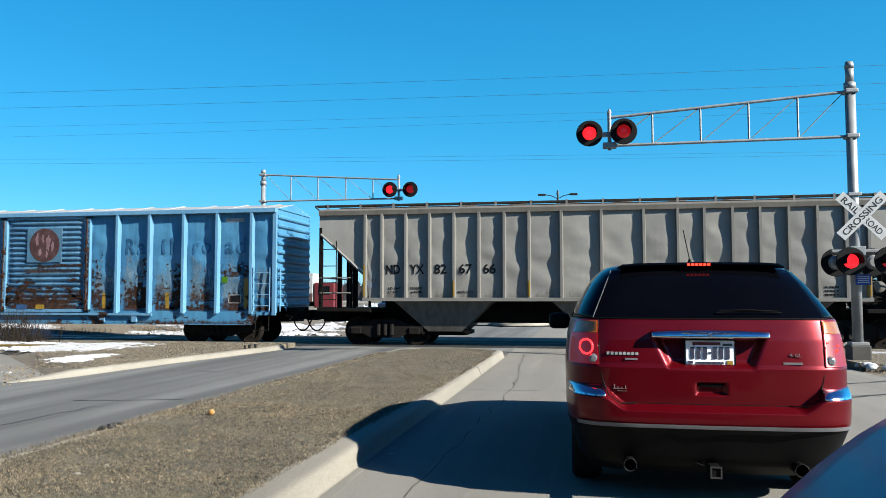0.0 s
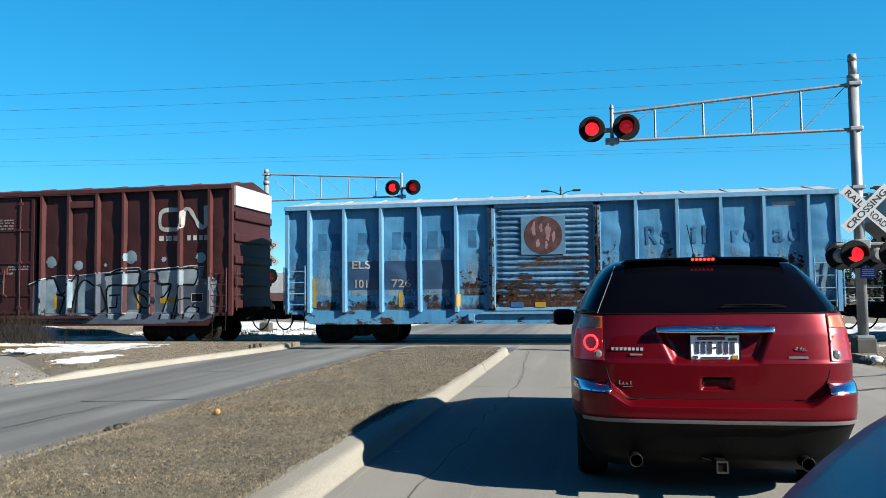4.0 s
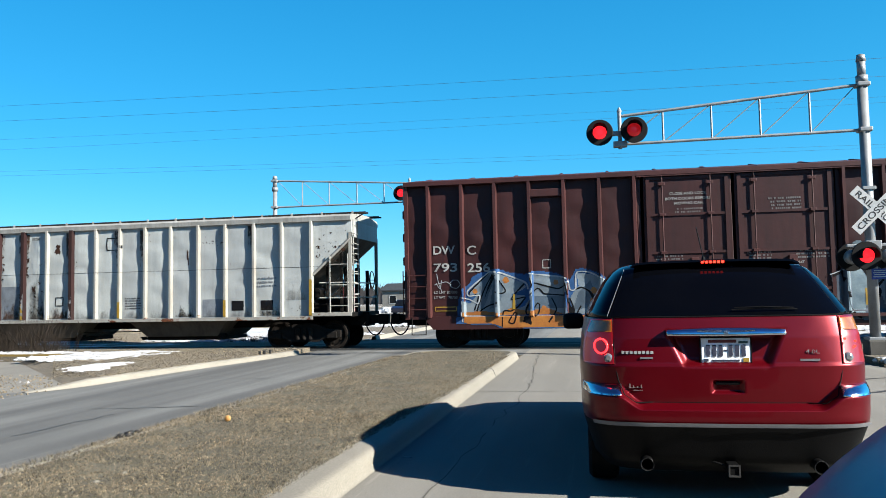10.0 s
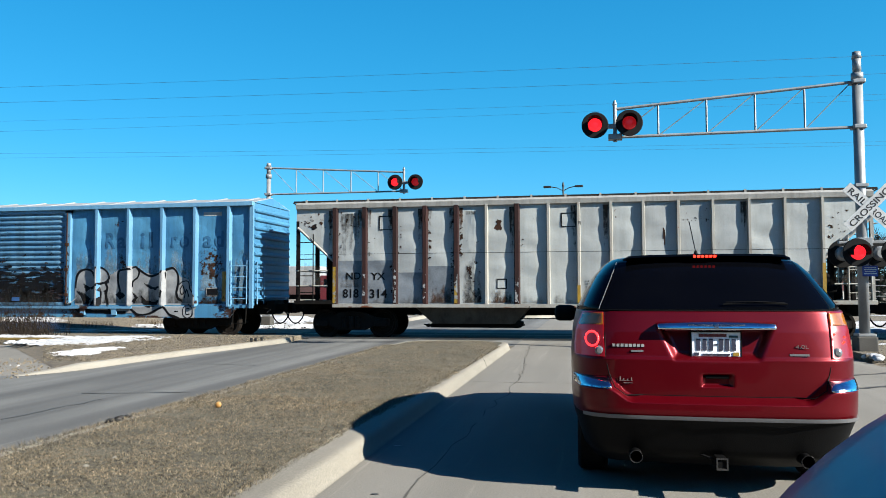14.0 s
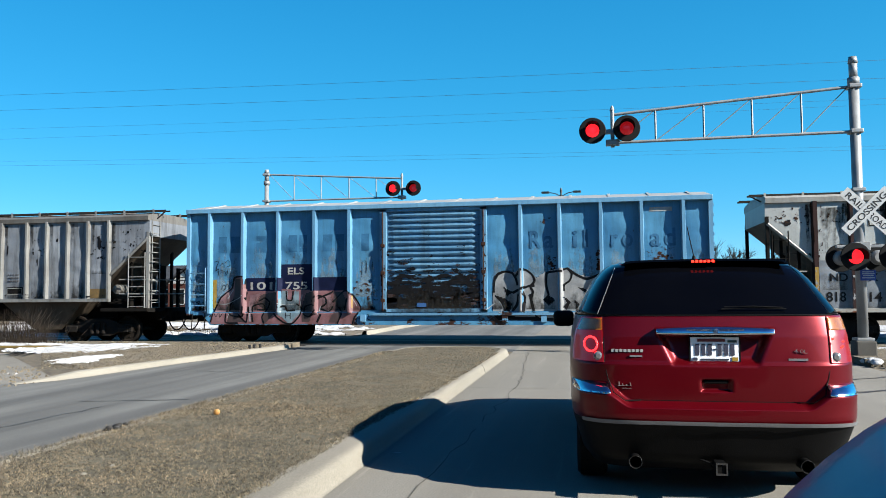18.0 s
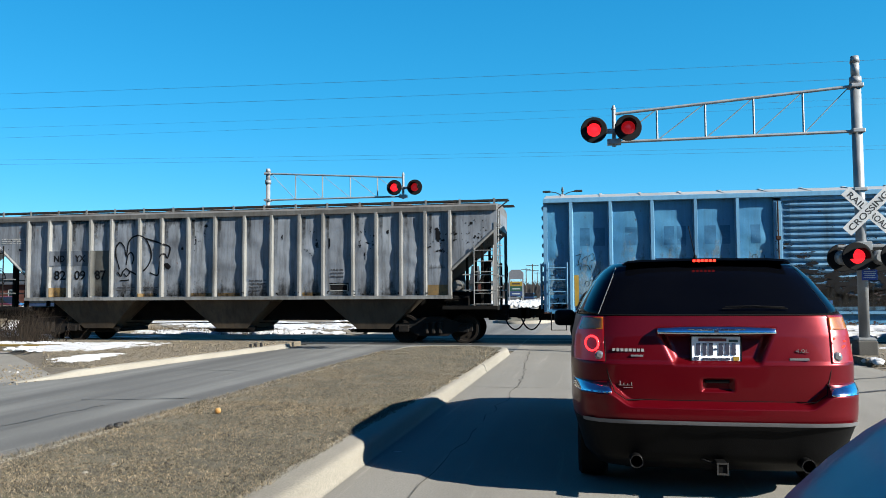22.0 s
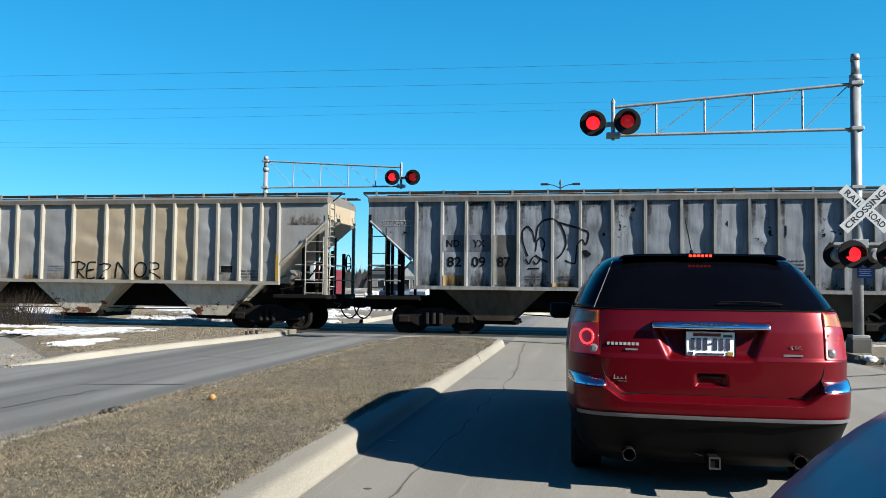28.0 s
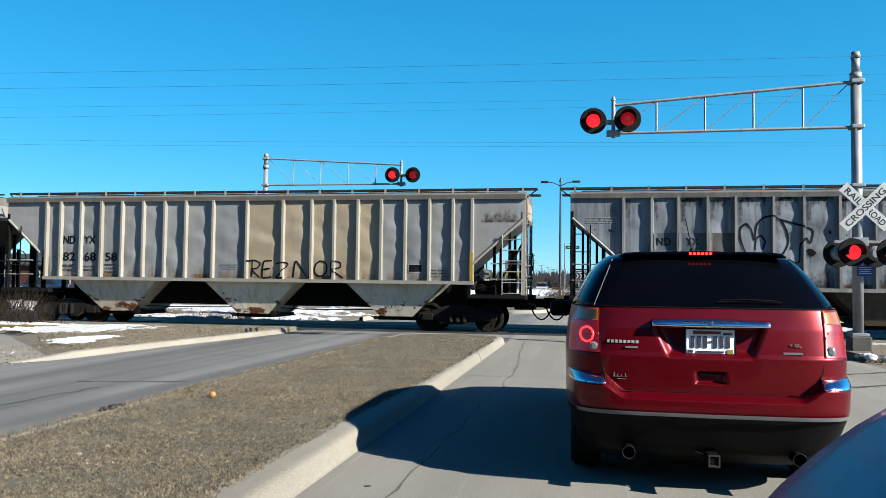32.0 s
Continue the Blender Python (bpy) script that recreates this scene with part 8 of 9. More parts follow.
for q in ([(165, 600), (200, 520), (255, 470), (240, 560), (200, 640), (160, 645)], [(360, 502), (420, 492), (380, 560), (370, 640), (350, 640), (355, 560)], [(730, 520), (790, 500), (800, 560), (760, 600), (730, 590)], [(880, 505), (905, 520), (912, 560), (890, 590)]):
    sprayed(car_e, mapped(*E_ART, q), SPRAY_ROSE, 0.0098, 0.03)
sprayed(car_e, mapped(*E_ART, [(518, 562), (530, 480), (560, 480), (565, 530), (588, 535), (600, 480), (620, 482), (622, 545), (635, 590), (590, 640), (570, 648), (545, 620), (512, 602)]), SPRAY_CYAN, 0.0104, 0.03)
for line in ([(150, 640), (170, 575), (205, 510), (260, 465), (275, 410), (330, 406), (336, 470)], [(240, 560), (232, 640), (300, 645)], [(275, 520), (250, 560), (255, 602), (320, 612), (330, 560), (345, 482)], [(300, 600), (345, 640), (352, 560)], [(380, 640), (375, 562), (430, 546), (440, 576), (400, 576)], [(410, 532), (440, 516), (465, 536), (460, 562), (430, 612), (440, 648)],
             [(500, 490), (510, 546), (495, 600), (545, 642), (590, 648), (630, 606), (636, 570), (610, 546)], [(555, 482), (560, 526), (585, 528), (592, 482)], [(515, 562), (550, 560), (560, 582), (602, 580)], [(690, 550), (655, 562), (650, 600), (680, 612), (715, 572), (690, 532), (720, 506), (760, 516), (765, 546), (735, 570), (780, 586), (802, 560)], [(720, 520), (790, 492), (800, 482)],
             [(740, 600), (720, 642)], [(830, 562), (846, 600), (825, 648)], [(800, 540), (860, 482), (900, 500), (930, 540), (945, 576), (915, 616), (905, 650)], [(860, 580), (872, 520)]):
    stroke(car_e, mapped(*E_ART, line), 0.06, SPRAY_BLACK, 0.0125)
for line in ([(555, 590), (557, 622)], [(580, 592), (580, 626)], [(555, 608), (580, 608)]):
    stroke(car_e, mapped(*E_ART, line), 0.025, SPRAY_BLACK, 0.0125)
for line in ([(180, 545), (240, 545), (330, 500)], [(515, 545), (550, 552), (600, 548)], [(736, 560), (724, 602)], [(240, 622), (252, 590)], [(270, 470), (240, 520)], [(360, 560), (366, 640)], [(640, 500), (622, 590)], [(895, 510), (925, 560)]):
    stroke(car_e, mapped(*E_ART, line), 0.028, SPRAY_LIGHT, 0.0135)
for line in ([(165, 325), (190, 320), (180, 345), (175, 370)], [(195, 345), (215, 330), (222, 355)], [(225, 330), (245, 315), (252, 345), (235, 350)], [(170, 372), (190, 365), (185, 395)], [(200, 370), (222, 375), (232, 395), (240, 370)], [(206, 470), (210, 452), (224, 448), (228, 466), (214, 474)], [(228, 446), (240, 442), (242, 458)], [(65, 540), (85, 530), (72, 560), (92, 556)], [(98, 540), (112, 535), (104, 572), (118, 566)],
             [(168, 592), (180, 612), (196, 588), (200, 615), (218, 590)], [(925, 640), (930, 615), (942, 612), (938, 632)], [(950, 640), (958, 610), (972, 612), (966, 640)], [(978, 605), (990, 600), (982, 625), (1000, 632)], [(950, 400), (952, 335), (972, 335), (972, 390)], [(1002, 380), (1004, 335)]):
    stroke(car_e, mapped(*E_ART, line), 0.022, SPRAY_BLACK, 0.013)
E_RIGHT = (-9.5683, 0.016582, 9.9835, 0.016564)
sprayed(car_e, mapped(*E_RIGHT, [(680, 548), (680, 500), (686, 480), (700, 474), (716, 478), (728, 471), (742, 474), (754, 488), (770, 478), (800, 470), (825, 482), (850, 488), (868, 480), (888, 472), (898, 490), (915, 496), (925, 515), (935, 530), (930, 568), (900, 568), (860, 565), (800, 560), (740, 560), (690, 556)]), SPRAY_WHITE, 0.008, 0.035, "graffiti_fill", "dirty white graffiti with black outlines")
for q in ([(682, 516), (700, 522), (713, 531), (709, 545), (700, 549), (697, 536)], [(699, 503), (715, 512), (704, 519)], [(766, 526), (775, 516), (787, 526), (776, 535)], [(819, 525), (830, 536), (848, 538), (860, 531), (850, 547), (834, 549), (821, 540)], [(826, 504), (836, 513), (850, 516), (863, 507), (845, 511), (834, 505)], [(741, 517), (750, 513), (748, 528), (752, 546)], [(800, 518), (813, 530), (806, 542), (799, 537), (806, 530)], [(680, 549), (720, 553), (790, 556), (790, 561), (690, 559)]):
    sprayed(car_e, mapped(*E_RIGHT, q), SPRAY_BLACK, 0.0105, 0.03)
for line in ([(682, 512), (683, 491), (690, 480), (702, 476), (714, 479), (720, 488), (723, 500)], [(719, 485), (728, 473), (738, 474), (748, 482), (752, 492), (746, 500), (730, 505), (714, 513)], [(752, 500), (745, 503), (749, 511), (746, 524), (751, 546), (758, 557)], [(730, 508), (735, 521), (733, 547)],
             [(800, 476), (785, 477), (773, 480), (772, 500), (776, 518)], [(800, 474), (808, 472), (815, 481), (812, 492), (802, 500), (801, 510)], [(808, 472), (825, 484), (840, 490), (856, 485), (868, 482), (867, 510), (863, 532)], [(800, 551), (815, 562), (840, 560), (866, 548), (880, 562), (900, 569)], [(870, 478), (885, 475), (893, 484), (896, 500), (893, 520), (896, 532), (904, 536)], [(713, 545), (722, 532), (724, 515)]):
    stroke(car_e, mapped(*E_RIGHT, line), 0.085, SPRAY_BLACK, 0.0115)
for line in ([(897, 506), (905, 500), (916, 500), (920, 514), (928, 525), (937, 530)], [(905, 507), (900, 515), (904, 525), (909, 518), (905, 507)], [(909, 531), (913, 515), (918, 529)], [(917, 543), (908, 550), (908, 563), (917, 569), (926, 563), (926, 550), (917, 543)], [(921, 551), (914, 551), (914, 561), (921, 561)], [(890, 556), (898, 556)]):
    stroke(car_e, mapped(*E_RIGHT, line), 0.045, SPRAY_BLACK, 0.0125)
for line in ([(690, 526), (696, 536), (694, 548)], [(668, 542), (684, 530)], [(690, 545), (700, 552)]):
    stroke(car_e, mapped(*E_RIGHT, line), 0.03, SPRAY_LIGHT, 0.013)
for n, (x, z, w, h) in enumerate(((-6.85, 3.0, 0.05, 0.5), (-5.9, 3.4, 0.08, 0.3), (-4.0, 3.5, 0.1, 0.2), (-3.2, 2.7, 0.04, 0.5), (-1.9, 3.3, 0.2, 0.3), (0.4, 3.3, 0.05, 0.08), (2.7, 2.9, 0.04, 0.4), (-7.5, 3.3, 0.2, 0.15), (7.4, 3.5, 0.06, 0.06))):
    sprayed(car_d, blotch(x, z, w * 0.5, h * 0.5, n * 2.9 + 2), SPRAY_BLACK if n % 2 else RUST, 0.006, 0.025, "scuff")
for n, (x, z, w, h) in enumerate(((-1.5, 2.9, 0.06, 0.1), (1.8, 3.2, 0.05, 0.12), (3.3, 3.0, 0.05, 0.25), (5.1, 3.3, 0.06, 0.1), (6.6, 3.2, 0.12, 0.35), (7.6, 3.5, 0.08, 0.06), (7.7, 3.1, 0.05, 0.08), (-0.7, 3.6, 0.1, 0.08), (4.4, 2.6, 0.04, 0.15))):
    sprayed(car_f, blotch(x, z, w * 0.6, h * 0.6, n * 1.9 + 4), SPRAY_BLACK, 0.006, 0.025, "scuff")

stain_sheets(car_e, 1.02, 2.0, SOOT_WASH, lift=0.0148)

# boxcar C
yb = -HALF_W + 0.1 - 0.07
stroke(car_c, mapped(5.412, 0.00553, 4.737, 0.00553, [(368, 104), (320, 104), (280, 107), (260, 120), (254, 145), (254, 180), (260, 203), (280, 215), (330, 216), (365, 215), (386, 208), (395, 190), (397, 155), (400, 120), (408, 104), (422, 100), (436, 108), (465, 150), (488, 188), (503, 205), (518, 208), (530, 198), (534, 180), (532, 130), (531, 86)]), 0.155, PALE_INK, 0.0135, "emblem")
for x0, x1 in ((6.78, 6.95), (7.02, 7.2), (7.26, 7.42), (7.74, 7.88), (7.94, 8.08), (8.14, 8.26), (8.3, 8.44)):
    sprayed(car_c, rect(x0, x1, 3.19, 3.34), PALE_INK, 0.008, 0.04, "web_bar")
for s, x0, x1, z0, z1 in (("DW", -8.42, -7.78, 2.75, 3.0), ("C", -7.42, -7.16, 2.72, 2.98), ("793", -8.42, -7.72, 2.24, 2.49), ("256", -7.42, -6.76, 2.21, 2.47)):
    text(car_c, s, x0, x1, z0, z1, PALE_INK, lift=0.017)
text(car_c, "LD LMT 207300", -8.42, -7.73, 1.60, 1.68, PALE_INK, 0.002)
text(car_c, "LT WT   78700", -8.42, -7.73, 1.45, 1.53, PALE_INK, 0.002)
stroke(car_c, [(-8.39, 1.1), (-7.77, 1.1), (-7.77, 1.21), (-8.39, 1.21), (-8.39, 1.1)], 0.035, YELLOW, 0.01, "stencil_frame")
stroke(car_c, [(-5.25, 2.27), (-5.03, 2.27), (-5.03, 2.5), (-5.25, 2.5), (-5.25, 2.27)], 0.03, PALE_INK, 0.01, "stencil_frame")
for s, x0, x1, z in (("CLOSE AND LOCK", -1.72, -0.74, 4.19), ("BOTH DOORS BEFORE", -1.84, -0.64, 4.05), ("MOVING CAR", -1.6, -0.84, 3.92), ("CLOSE THIS DOOR FIRST", -1.79, -0.8, 2.23), ("OPEN THIS DOOR FIRST", 0.71, 1.68, 2.23), ("ASD", -1.5, -1.23, 1.85), ("ASD", 0.98, 1.25, 1.85), ("SEAL", -0.7, -0.5, 1.32)):
    words(s, x0, z, 0.075 if z > 3 else 0.06, PALE_INK, car_c, yb - 0.005, x1 - x0, "lettering", None, 0.004)


def door_print(x0, x1, z0, z1, lines, seed):
    r = random.Random(seed)
    h = (z1 - z0) / (lines * 1.6)
    rows = []
    for k in range(lines):
        z, x = z1 - (k + 1) * h * 1.6 + 0.4 * h, x0 + r.uniform(0, 0.1)
        while x < x1:
            w = min(r.uniform(0.02, 0.05), x1 - x)
            rows.append((x, x + w, z, z + h * 0.85))
            x += w + r.choice((0.016, 0.016, 0.016, 0.06))
    bars(rows, DULL_INK, car_c, yb - 0.002, "fine_print")


for n, q in enumerate(((-1.62, -0.85, 3.58, 3.84, 3), (0.82, 1.66, 3.66, 4.03, 4), (-2.2, -1.4, 2.38, 2.62, 3), (0.21, 0.86, 2.34, 2.58, 3), (1.46, 2.3, 2.34, 2.6, 3), (-1.49, -1.2, 1.62, 1.84, 3), (-1.45, -1.1, 1.95, 2.18, 3), (1.0, 1.3, 1.95, 2.18, 3), (-2.25, -1.95, 1.35, 1.6, 4))):
    door_print(*q, n)
bars([(1.0, 1.22, 1.6, 1.82), (0.35, 0.5, 1.15, 1.6)], YELLOW, car_c, yb - 0.004, "reflector")
C_RIGHT = (1.786, 0.00815, 5.13, 0.00743)
sprayed(car_c, mapped(*C_RIGHT, [(65, 440), (100, 415), (160, 405), (260, 400), (380, 392), (530, 382), (600, 378), (800, 375), (790, 420), (830, 430), (855, 470), (845, 580), (800, 597), (600, 607), (330, 607), (80, 590)]), SPRAY_PALE, 0.008, 0.035, "graffiti_fill", "pale blue graffiti with dark outlines")
for q in ([(110, 420), (160, 415), (200, 480), (240, 415), (260, 420), (235, 575), (210, 500), (180, 500), (160, 580), (110, 570)], [(300, 410), (350, 400), (345, 450), (300, 470), (300, 540), (345, 560), (330, 590), (270, 560), (270, 470)], [(385, 400), (530, 392), (525, 440), (470, 450), (450, 570), (400, 570)], [(620, 385), (785, 385), (775, 445), (700, 450), (690, 570), (640, 560)]):
    sprayed(car_c, mapped(*C_RIGHT, q), SPRAY_CYAN if q[0][0] < 350 else SPRAY_GREY, 0.010, 0.035)
for line in ([(70, 440), (110, 420), (160, 410), (200, 480), (255, 405), (270, 410), (235, 580)], [(100, 420), (125, 560), (150, 590)], [(175, 480), (210, 495), (180, 590)], [(345, 450), (300, 420), (270, 450), (260, 560), (300, 585), (390, 540), (360, 430)], [(385, 400), (530, 390), (520, 445), (400, 450), (400, 575)], [(590, 395), (545, 430), (560, 470), (590, 500), (580, 540), (545, 545)], [(620, 390), (785, 385), (775, 440), (700, 450)], [(640, 450), (660, 575)], [(700, 590), (740, 530), (800, 545), (770, 590)], [(480, 570), (540, 480)]):
    if min(u for u, v in line) < 400:
        stroke(car_c, mapped(*C_RIGHT, line), 0.075, SPRAY_BLACK, 0.014)
for line in ([(60, 435), (160, 402), (260, 398)], [(270, 400), (380, 390), (540, 380)], [(550, 395), (600, 378), (800, 372)]):
    stroke(car_c, mapped(*C_RIGHT, line), 0.03, SPRAY_LIGHT, 0.013)
for x, z, r in ((3.02, 2.6, 0.18), (4.0, 2.48, 0.16), (4.95, 2.47, 0.06), (5.84, 2.7, 0.21), (6.96, 2.62, 0.08), (8.2, 2.65, 0.17), (8.55, 1.85, 0.2)):
    sprayed(car_c, dot(x, z, r), SPRAY_CYAN, 0.009, 0.03, "spray_dot")
sprayed(car_c, rect(6.84, 7.38, 1.25, 1.45), YELLOW, 0.013, 0.04, "notice_plate")
sprayed(car_c, rect(7.88, 8.28, 1.28, 1.55), INK, 0.013, 0.04, "data_plate")
stroke(car_c, [(7.89, 1.29), (8.27, 1.29), (8.27, 1.54), (7.89, 1.54), (7.89, 1.29)], 0.025, PALE_INK, 0.017, "plate_border")
for x in (3.2, 6.12):
    sprayed(car_c, rect(x - 0.06, x + 0.06, 1.09, 1.55), YELLOW, 0.013, 0.04, "reflector")
C_TAIL = (5.095, 0.00541, 2.529, 0.0055)
for q in ([(105, 50), (182, 45), (178, 118), (105, 122)], [(310, 55), (540, 42), (535, 118), (450, 125), (440, 110), (320, 112)], [(480, 305), (500, 255), (560, 262), (520, 318)], [(120, 270), (200, 268), (180, 318), (60, 322)], [(330, 280), (390, 265), (380, 318), (322, 320)], [(0, 265), (28, 265), (28, 318), (0, 318)], [(0, 120), (80, 120), (80, 150), (0, 150)]):
    sprayed(car_c, mapped(*C_TAIL, q), SPRAY_GREY, 0.0112, 0.03)
for line in ([(0, 70), (40, 45), (185, 38), (182, 122), (100, 128), (70, 150), (75, 180), (0, 185)], [(235, 55), (300, 60), (305, 100), (240, 110), (205, 115), (210, 150), (270, 180), (285, 215), (270, 250), (215, 255), (175, 200), (160, 150), (170, 130)], [(205, 150), (190, 170), (230, 200), (255, 240)],
             [(300, 45), (545, 38), (540, 125), (460, 130), (430, 180), (398, 322)], [(300, 60), (310, 120), (390, 125), (370, 200), (322, 322)], [(330, 130), (390, 128), (350, 190), (325, 200)], [(420, 322), (430, 240), (470, 205), (545, 215), (525, 250), (565, 265), (520, 322)], [(470, 322), (480, 270), (510, 250)], [(205, 255), (180, 320)], [(0, 255), (45, 250), (50, 190)]):
    stroke(car_c, mapped(*C_TAIL, line), 0.06, SPRAY_BLACK, 0.0145)
stroke(car_c, mapped(*C_TAIL, [(0, 60), (50, 34), (190, 28), (210, 48), (300, 38), (555, 20)]), 0.03, SPRAY_LIGHT, 0.0135)
# bold letters sprayed over the lower side: blue halo, silver bodies, orange feet
sprayed(car_c, [(-7.77, 0.72), (-7.71, 1.39), (-7.57, 1.73), (-7.35, 1.89), (-7.30, 2.06), (-7.09, 2.17), (-6.86, 2.20), (-6.70, 2.28), (-6.39, 2.26), (-6.30, 2.19), (-6.04, 2.15), (-5.78, 2.11), (-5.61, 2.17), (-5.36, 2.20), (-4.93, 2.14), (-4.68, 2.03), (-4.50, 1.92), (-4.39, 2.11), (-4.34, 2.21), (-4.17, 2.25), (-3.92, 2.18), (-3.68, 2.09), (-3.43, 1.91), (-3.22, 1.73), (-3.28, 1.48), (-3.07, 1.29), (-2.78, 1.10), (-2.85, 0.88), (-3.13, 0.66), (-3.95, 0.57), (-6.49, 0.59), (-6.67, 0.68)], SPRAY_BLUE, 0.008, 0.03, "graffiti_fill", "blue, silver and orange graffiti")
sprayed(car_c, [(-7.61, 1.39), (-7.36, 1.30), (-7.15, 1.55), (-7.39, 1.56), (-7.32, 1.72), (-6.79, 2.20), (-6.56, 2.16), (-5.79, 1.86), (-5.74, 1.74), (-5.88, 1.65), (-6.17, 1.54), (-5.79, 1.50), (-5.79, 1.36), (-6.11, 1.20), (-6.23, 1.09), (-6.53, 0.71), (-7.54, 0.77)], SPRAY_GREY, 0.0095, 0.025)
sprayed(car_c, [(-5.65, 2.11), (-5.27, 2.11), (-4.65, 1.95), (-4.53, 1.65), (-4.69, 1.56), (-4.58, 0.93), (-4.45, 0.69), (-5.63, 0.63), (-6.46, 0.64), (-6.40, 1.04), (-5.80, 1.20), (-5.59, 1.49), (-5.65, 1.61), (-5.53, 1.74), (-5.65, 1.94)], SPRAY_GREY, 0.0095, 0.025)
sprayed(car_c, [(-4.31, 2.11), (-3.93, 2.07), (-3.43, 1.89), (-3.27, 1.69), (-3.44, 1.57), (-3.19, 1.53), (-3.28, 1.40), (-2.81, 1.10), (-3.21, 0.72), (-3.95, 0.62), (-4.45, 0.67), (-4.50, 1.42), (-4.35, 1.67), (-4.26, 1.75)], SPRAY_GREY, 0.0095, 0.025)
for q in ([(-7.04, 1.97), (-6.79, 2.13), (-6.72, 1.80), (-6.97, 1.16), (-7.15, 1.10)],
          [(-6.65, 2.06), (-6.39, 1.76), (-6.52, 1.21), (-6.80, 1.13)],
          [(-5.62, 1.48), (-4.67, 1.49), (-4.61, 1.13), (-5.37, 1.14), (-5.73, 1.08)],
          [(-4.27, 1.58), (-3.93, 1.90), (-3.83, 1.58), (-4.03, 1.12), (-4.44, 1.06)],
          [(-3.43, 1.76), (-3.30, 1.66), (-3.58, 1.25), (-3.71, 1.12)]):
    sprayed(car_c, q, SPRAY_STEEL, 0.0105, 0.025)
sprayed(car_c, [(-7.57, 1.04), (-7.01, 1.08), (-6.49, 1.02), (-6.18, 1.15), (-5.63, 1.06), (-5.20, 1.16), (-4.53, 0.90), (-3.95, 0.99), (-3.53, 1.12), (-3.09, 1.04), (-3.03, 0.91), (-3.26, 0.69), (-3.95, 0.60), (-6.41, 0.61), (-6.67, 0.71), (-7.54, 0.74)], SPRAY_ORANGE, 0.0115, 0.025)
for x, z, r in ((-6.32, 1.95, 0.09), (-7.21, 1.65, 0.07), (-4.90, 1.86, 0.07), (-3.85, 1.61, 0.09), (-5.25, 1.14, 0.07), (-3.89, 1.32, 0.07)):
    sprayed(car_c, dot(x, z, r), SPRAY_ORANGE, 0.012, 0.02, "spray_dot")
for q in ([(-4.56, 1.13), (-4.44, 1.18), (-4.38, 0.70), (-4.58, 0.77)],
          [(-6.72, 2.10), (-6.60, 2.09), (-6.79, 1.76), (-6.97, 1.38)],
          [(-3.60, 1.60), (-3.30, 1.73), (-3.51, 1.50)],
          [(-5.80, 0.95), (-5.63, 1.01), (-5.60, 0.68), (-5.84, 0.75)]):
    sprayed(car_c, q, SPRAY_BLACK, 0.013, 0.02)
for q in ([(-6.81, 2.17), (-7.36, 1.64), (-7.34, 1.52), (-7.11, 1.54), (-7.24, 1.10)],
          [(-6.70, 2.13), (-6.97, 1.63), (-7.17, 1.08)],
          [(-6.55, 1.99), (-6.33, 1.65), (-6.48, 1.57), (-6.66, 1.64)],
          [(-5.79, 1.84), (-6.07, 1.55), (-6.17, 1.39), (-5.79, 1.46)],
          [(-6.52, 1.32), (-6.83, 1.23), (-7.08, 1.08)],
          [(-5.76, 1.45), (-5.97, 1.20), (-6.18, 1.07), (-6.40, 1.06), (-6.44, 0.63)],
          [(-5.62, 1.72), (-5.51, 1.85), (-5.31, 1.80), (-4.85, 1.68), (-4.63, 1.79)],
          [(-5.67, 1.48), (-5.41, 1.70), (-5.25, 1.54)],
          [(-5.62, 1.36), (-5.76, 1.06), (-5.63, 0.68)],
          [(-5.42, 1.29), (-5.52, 1.14), (-5.49, 0.91), (-5.39, 1.03), (-5.37, 1.24), (-5.44, 1.29)],
          [(-5.25, 1.54), (-4.67, 1.49)],
          [(-5.03, 1.43), (-4.90, 1.10), (-5.12, 0.74)],
          [(-4.65, 1.84), (-4.57, 1.42), (-4.46, 0.88)],
          [(-6.09, 1.02), (-6.25, 0.76), (-6.11, 0.72), (-6.02, 1.00), (-6.11, 1.02)],
          [(-4.43, 1.62), (-4.18, 1.70), (-3.97, 1.58), (-3.74, 1.31)],
          [(-4.21, 1.19), (-4.33, 0.93), (-4.12, 0.72)],
          [(-3.98, 1.61), (-3.84, 1.25), (-4.05, 0.89)],
          [(-3.70, 1.64), (-3.29, 1.74)],
          [(-3.18, 1.45), (-3.53, 1.33), (-3.71, 1.05), (-3.62, 0.74)],
          [(-3.32, 1.13), (-3.20, 0.98), (-3.37, 0.71)],
          [(-4.52, 1.42), (-4.41, 1.06), (-4.48, 0.69)],
          [(-5.65, 2.07), (-5.58, 1.81)],
          [(-3.24, 1.56), (-3.08, 1.27)]):
    stroke(car_c, q, 0.05, SPRAY_BLACK, 0.014)
for q in ([(-7.64, 1.48), (-7.36, 1.41), (-7.13, 1.30), (-7.08, 1.53), (-7.39, 1.52), (-7.41, 1.69), (-6.79, 2.20)],
          [(-6.79, 2.20), (-6.48, 2.17), (-5.77, 1.88), (-5.69, 1.68)],
          [(-5.65, 2.12), (-4.65, 1.98), (-4.50, 1.64), (-4.35, 1.67), (-4.31, 2.12), (-3.91, 2.10), (-3.24, 1.71), (-3.42, 1.57), (-3.16, 1.51)],
          [(-3.08, 1.29), (-2.79, 1.10), (-3.01, 0.88), (-3.19, 0.69)],
          [(-7.62, 1.44), (-7.58, 0.77)]):
    stroke(car_c, q, 0.05, SPRAY_LIGHT, 0.0165)
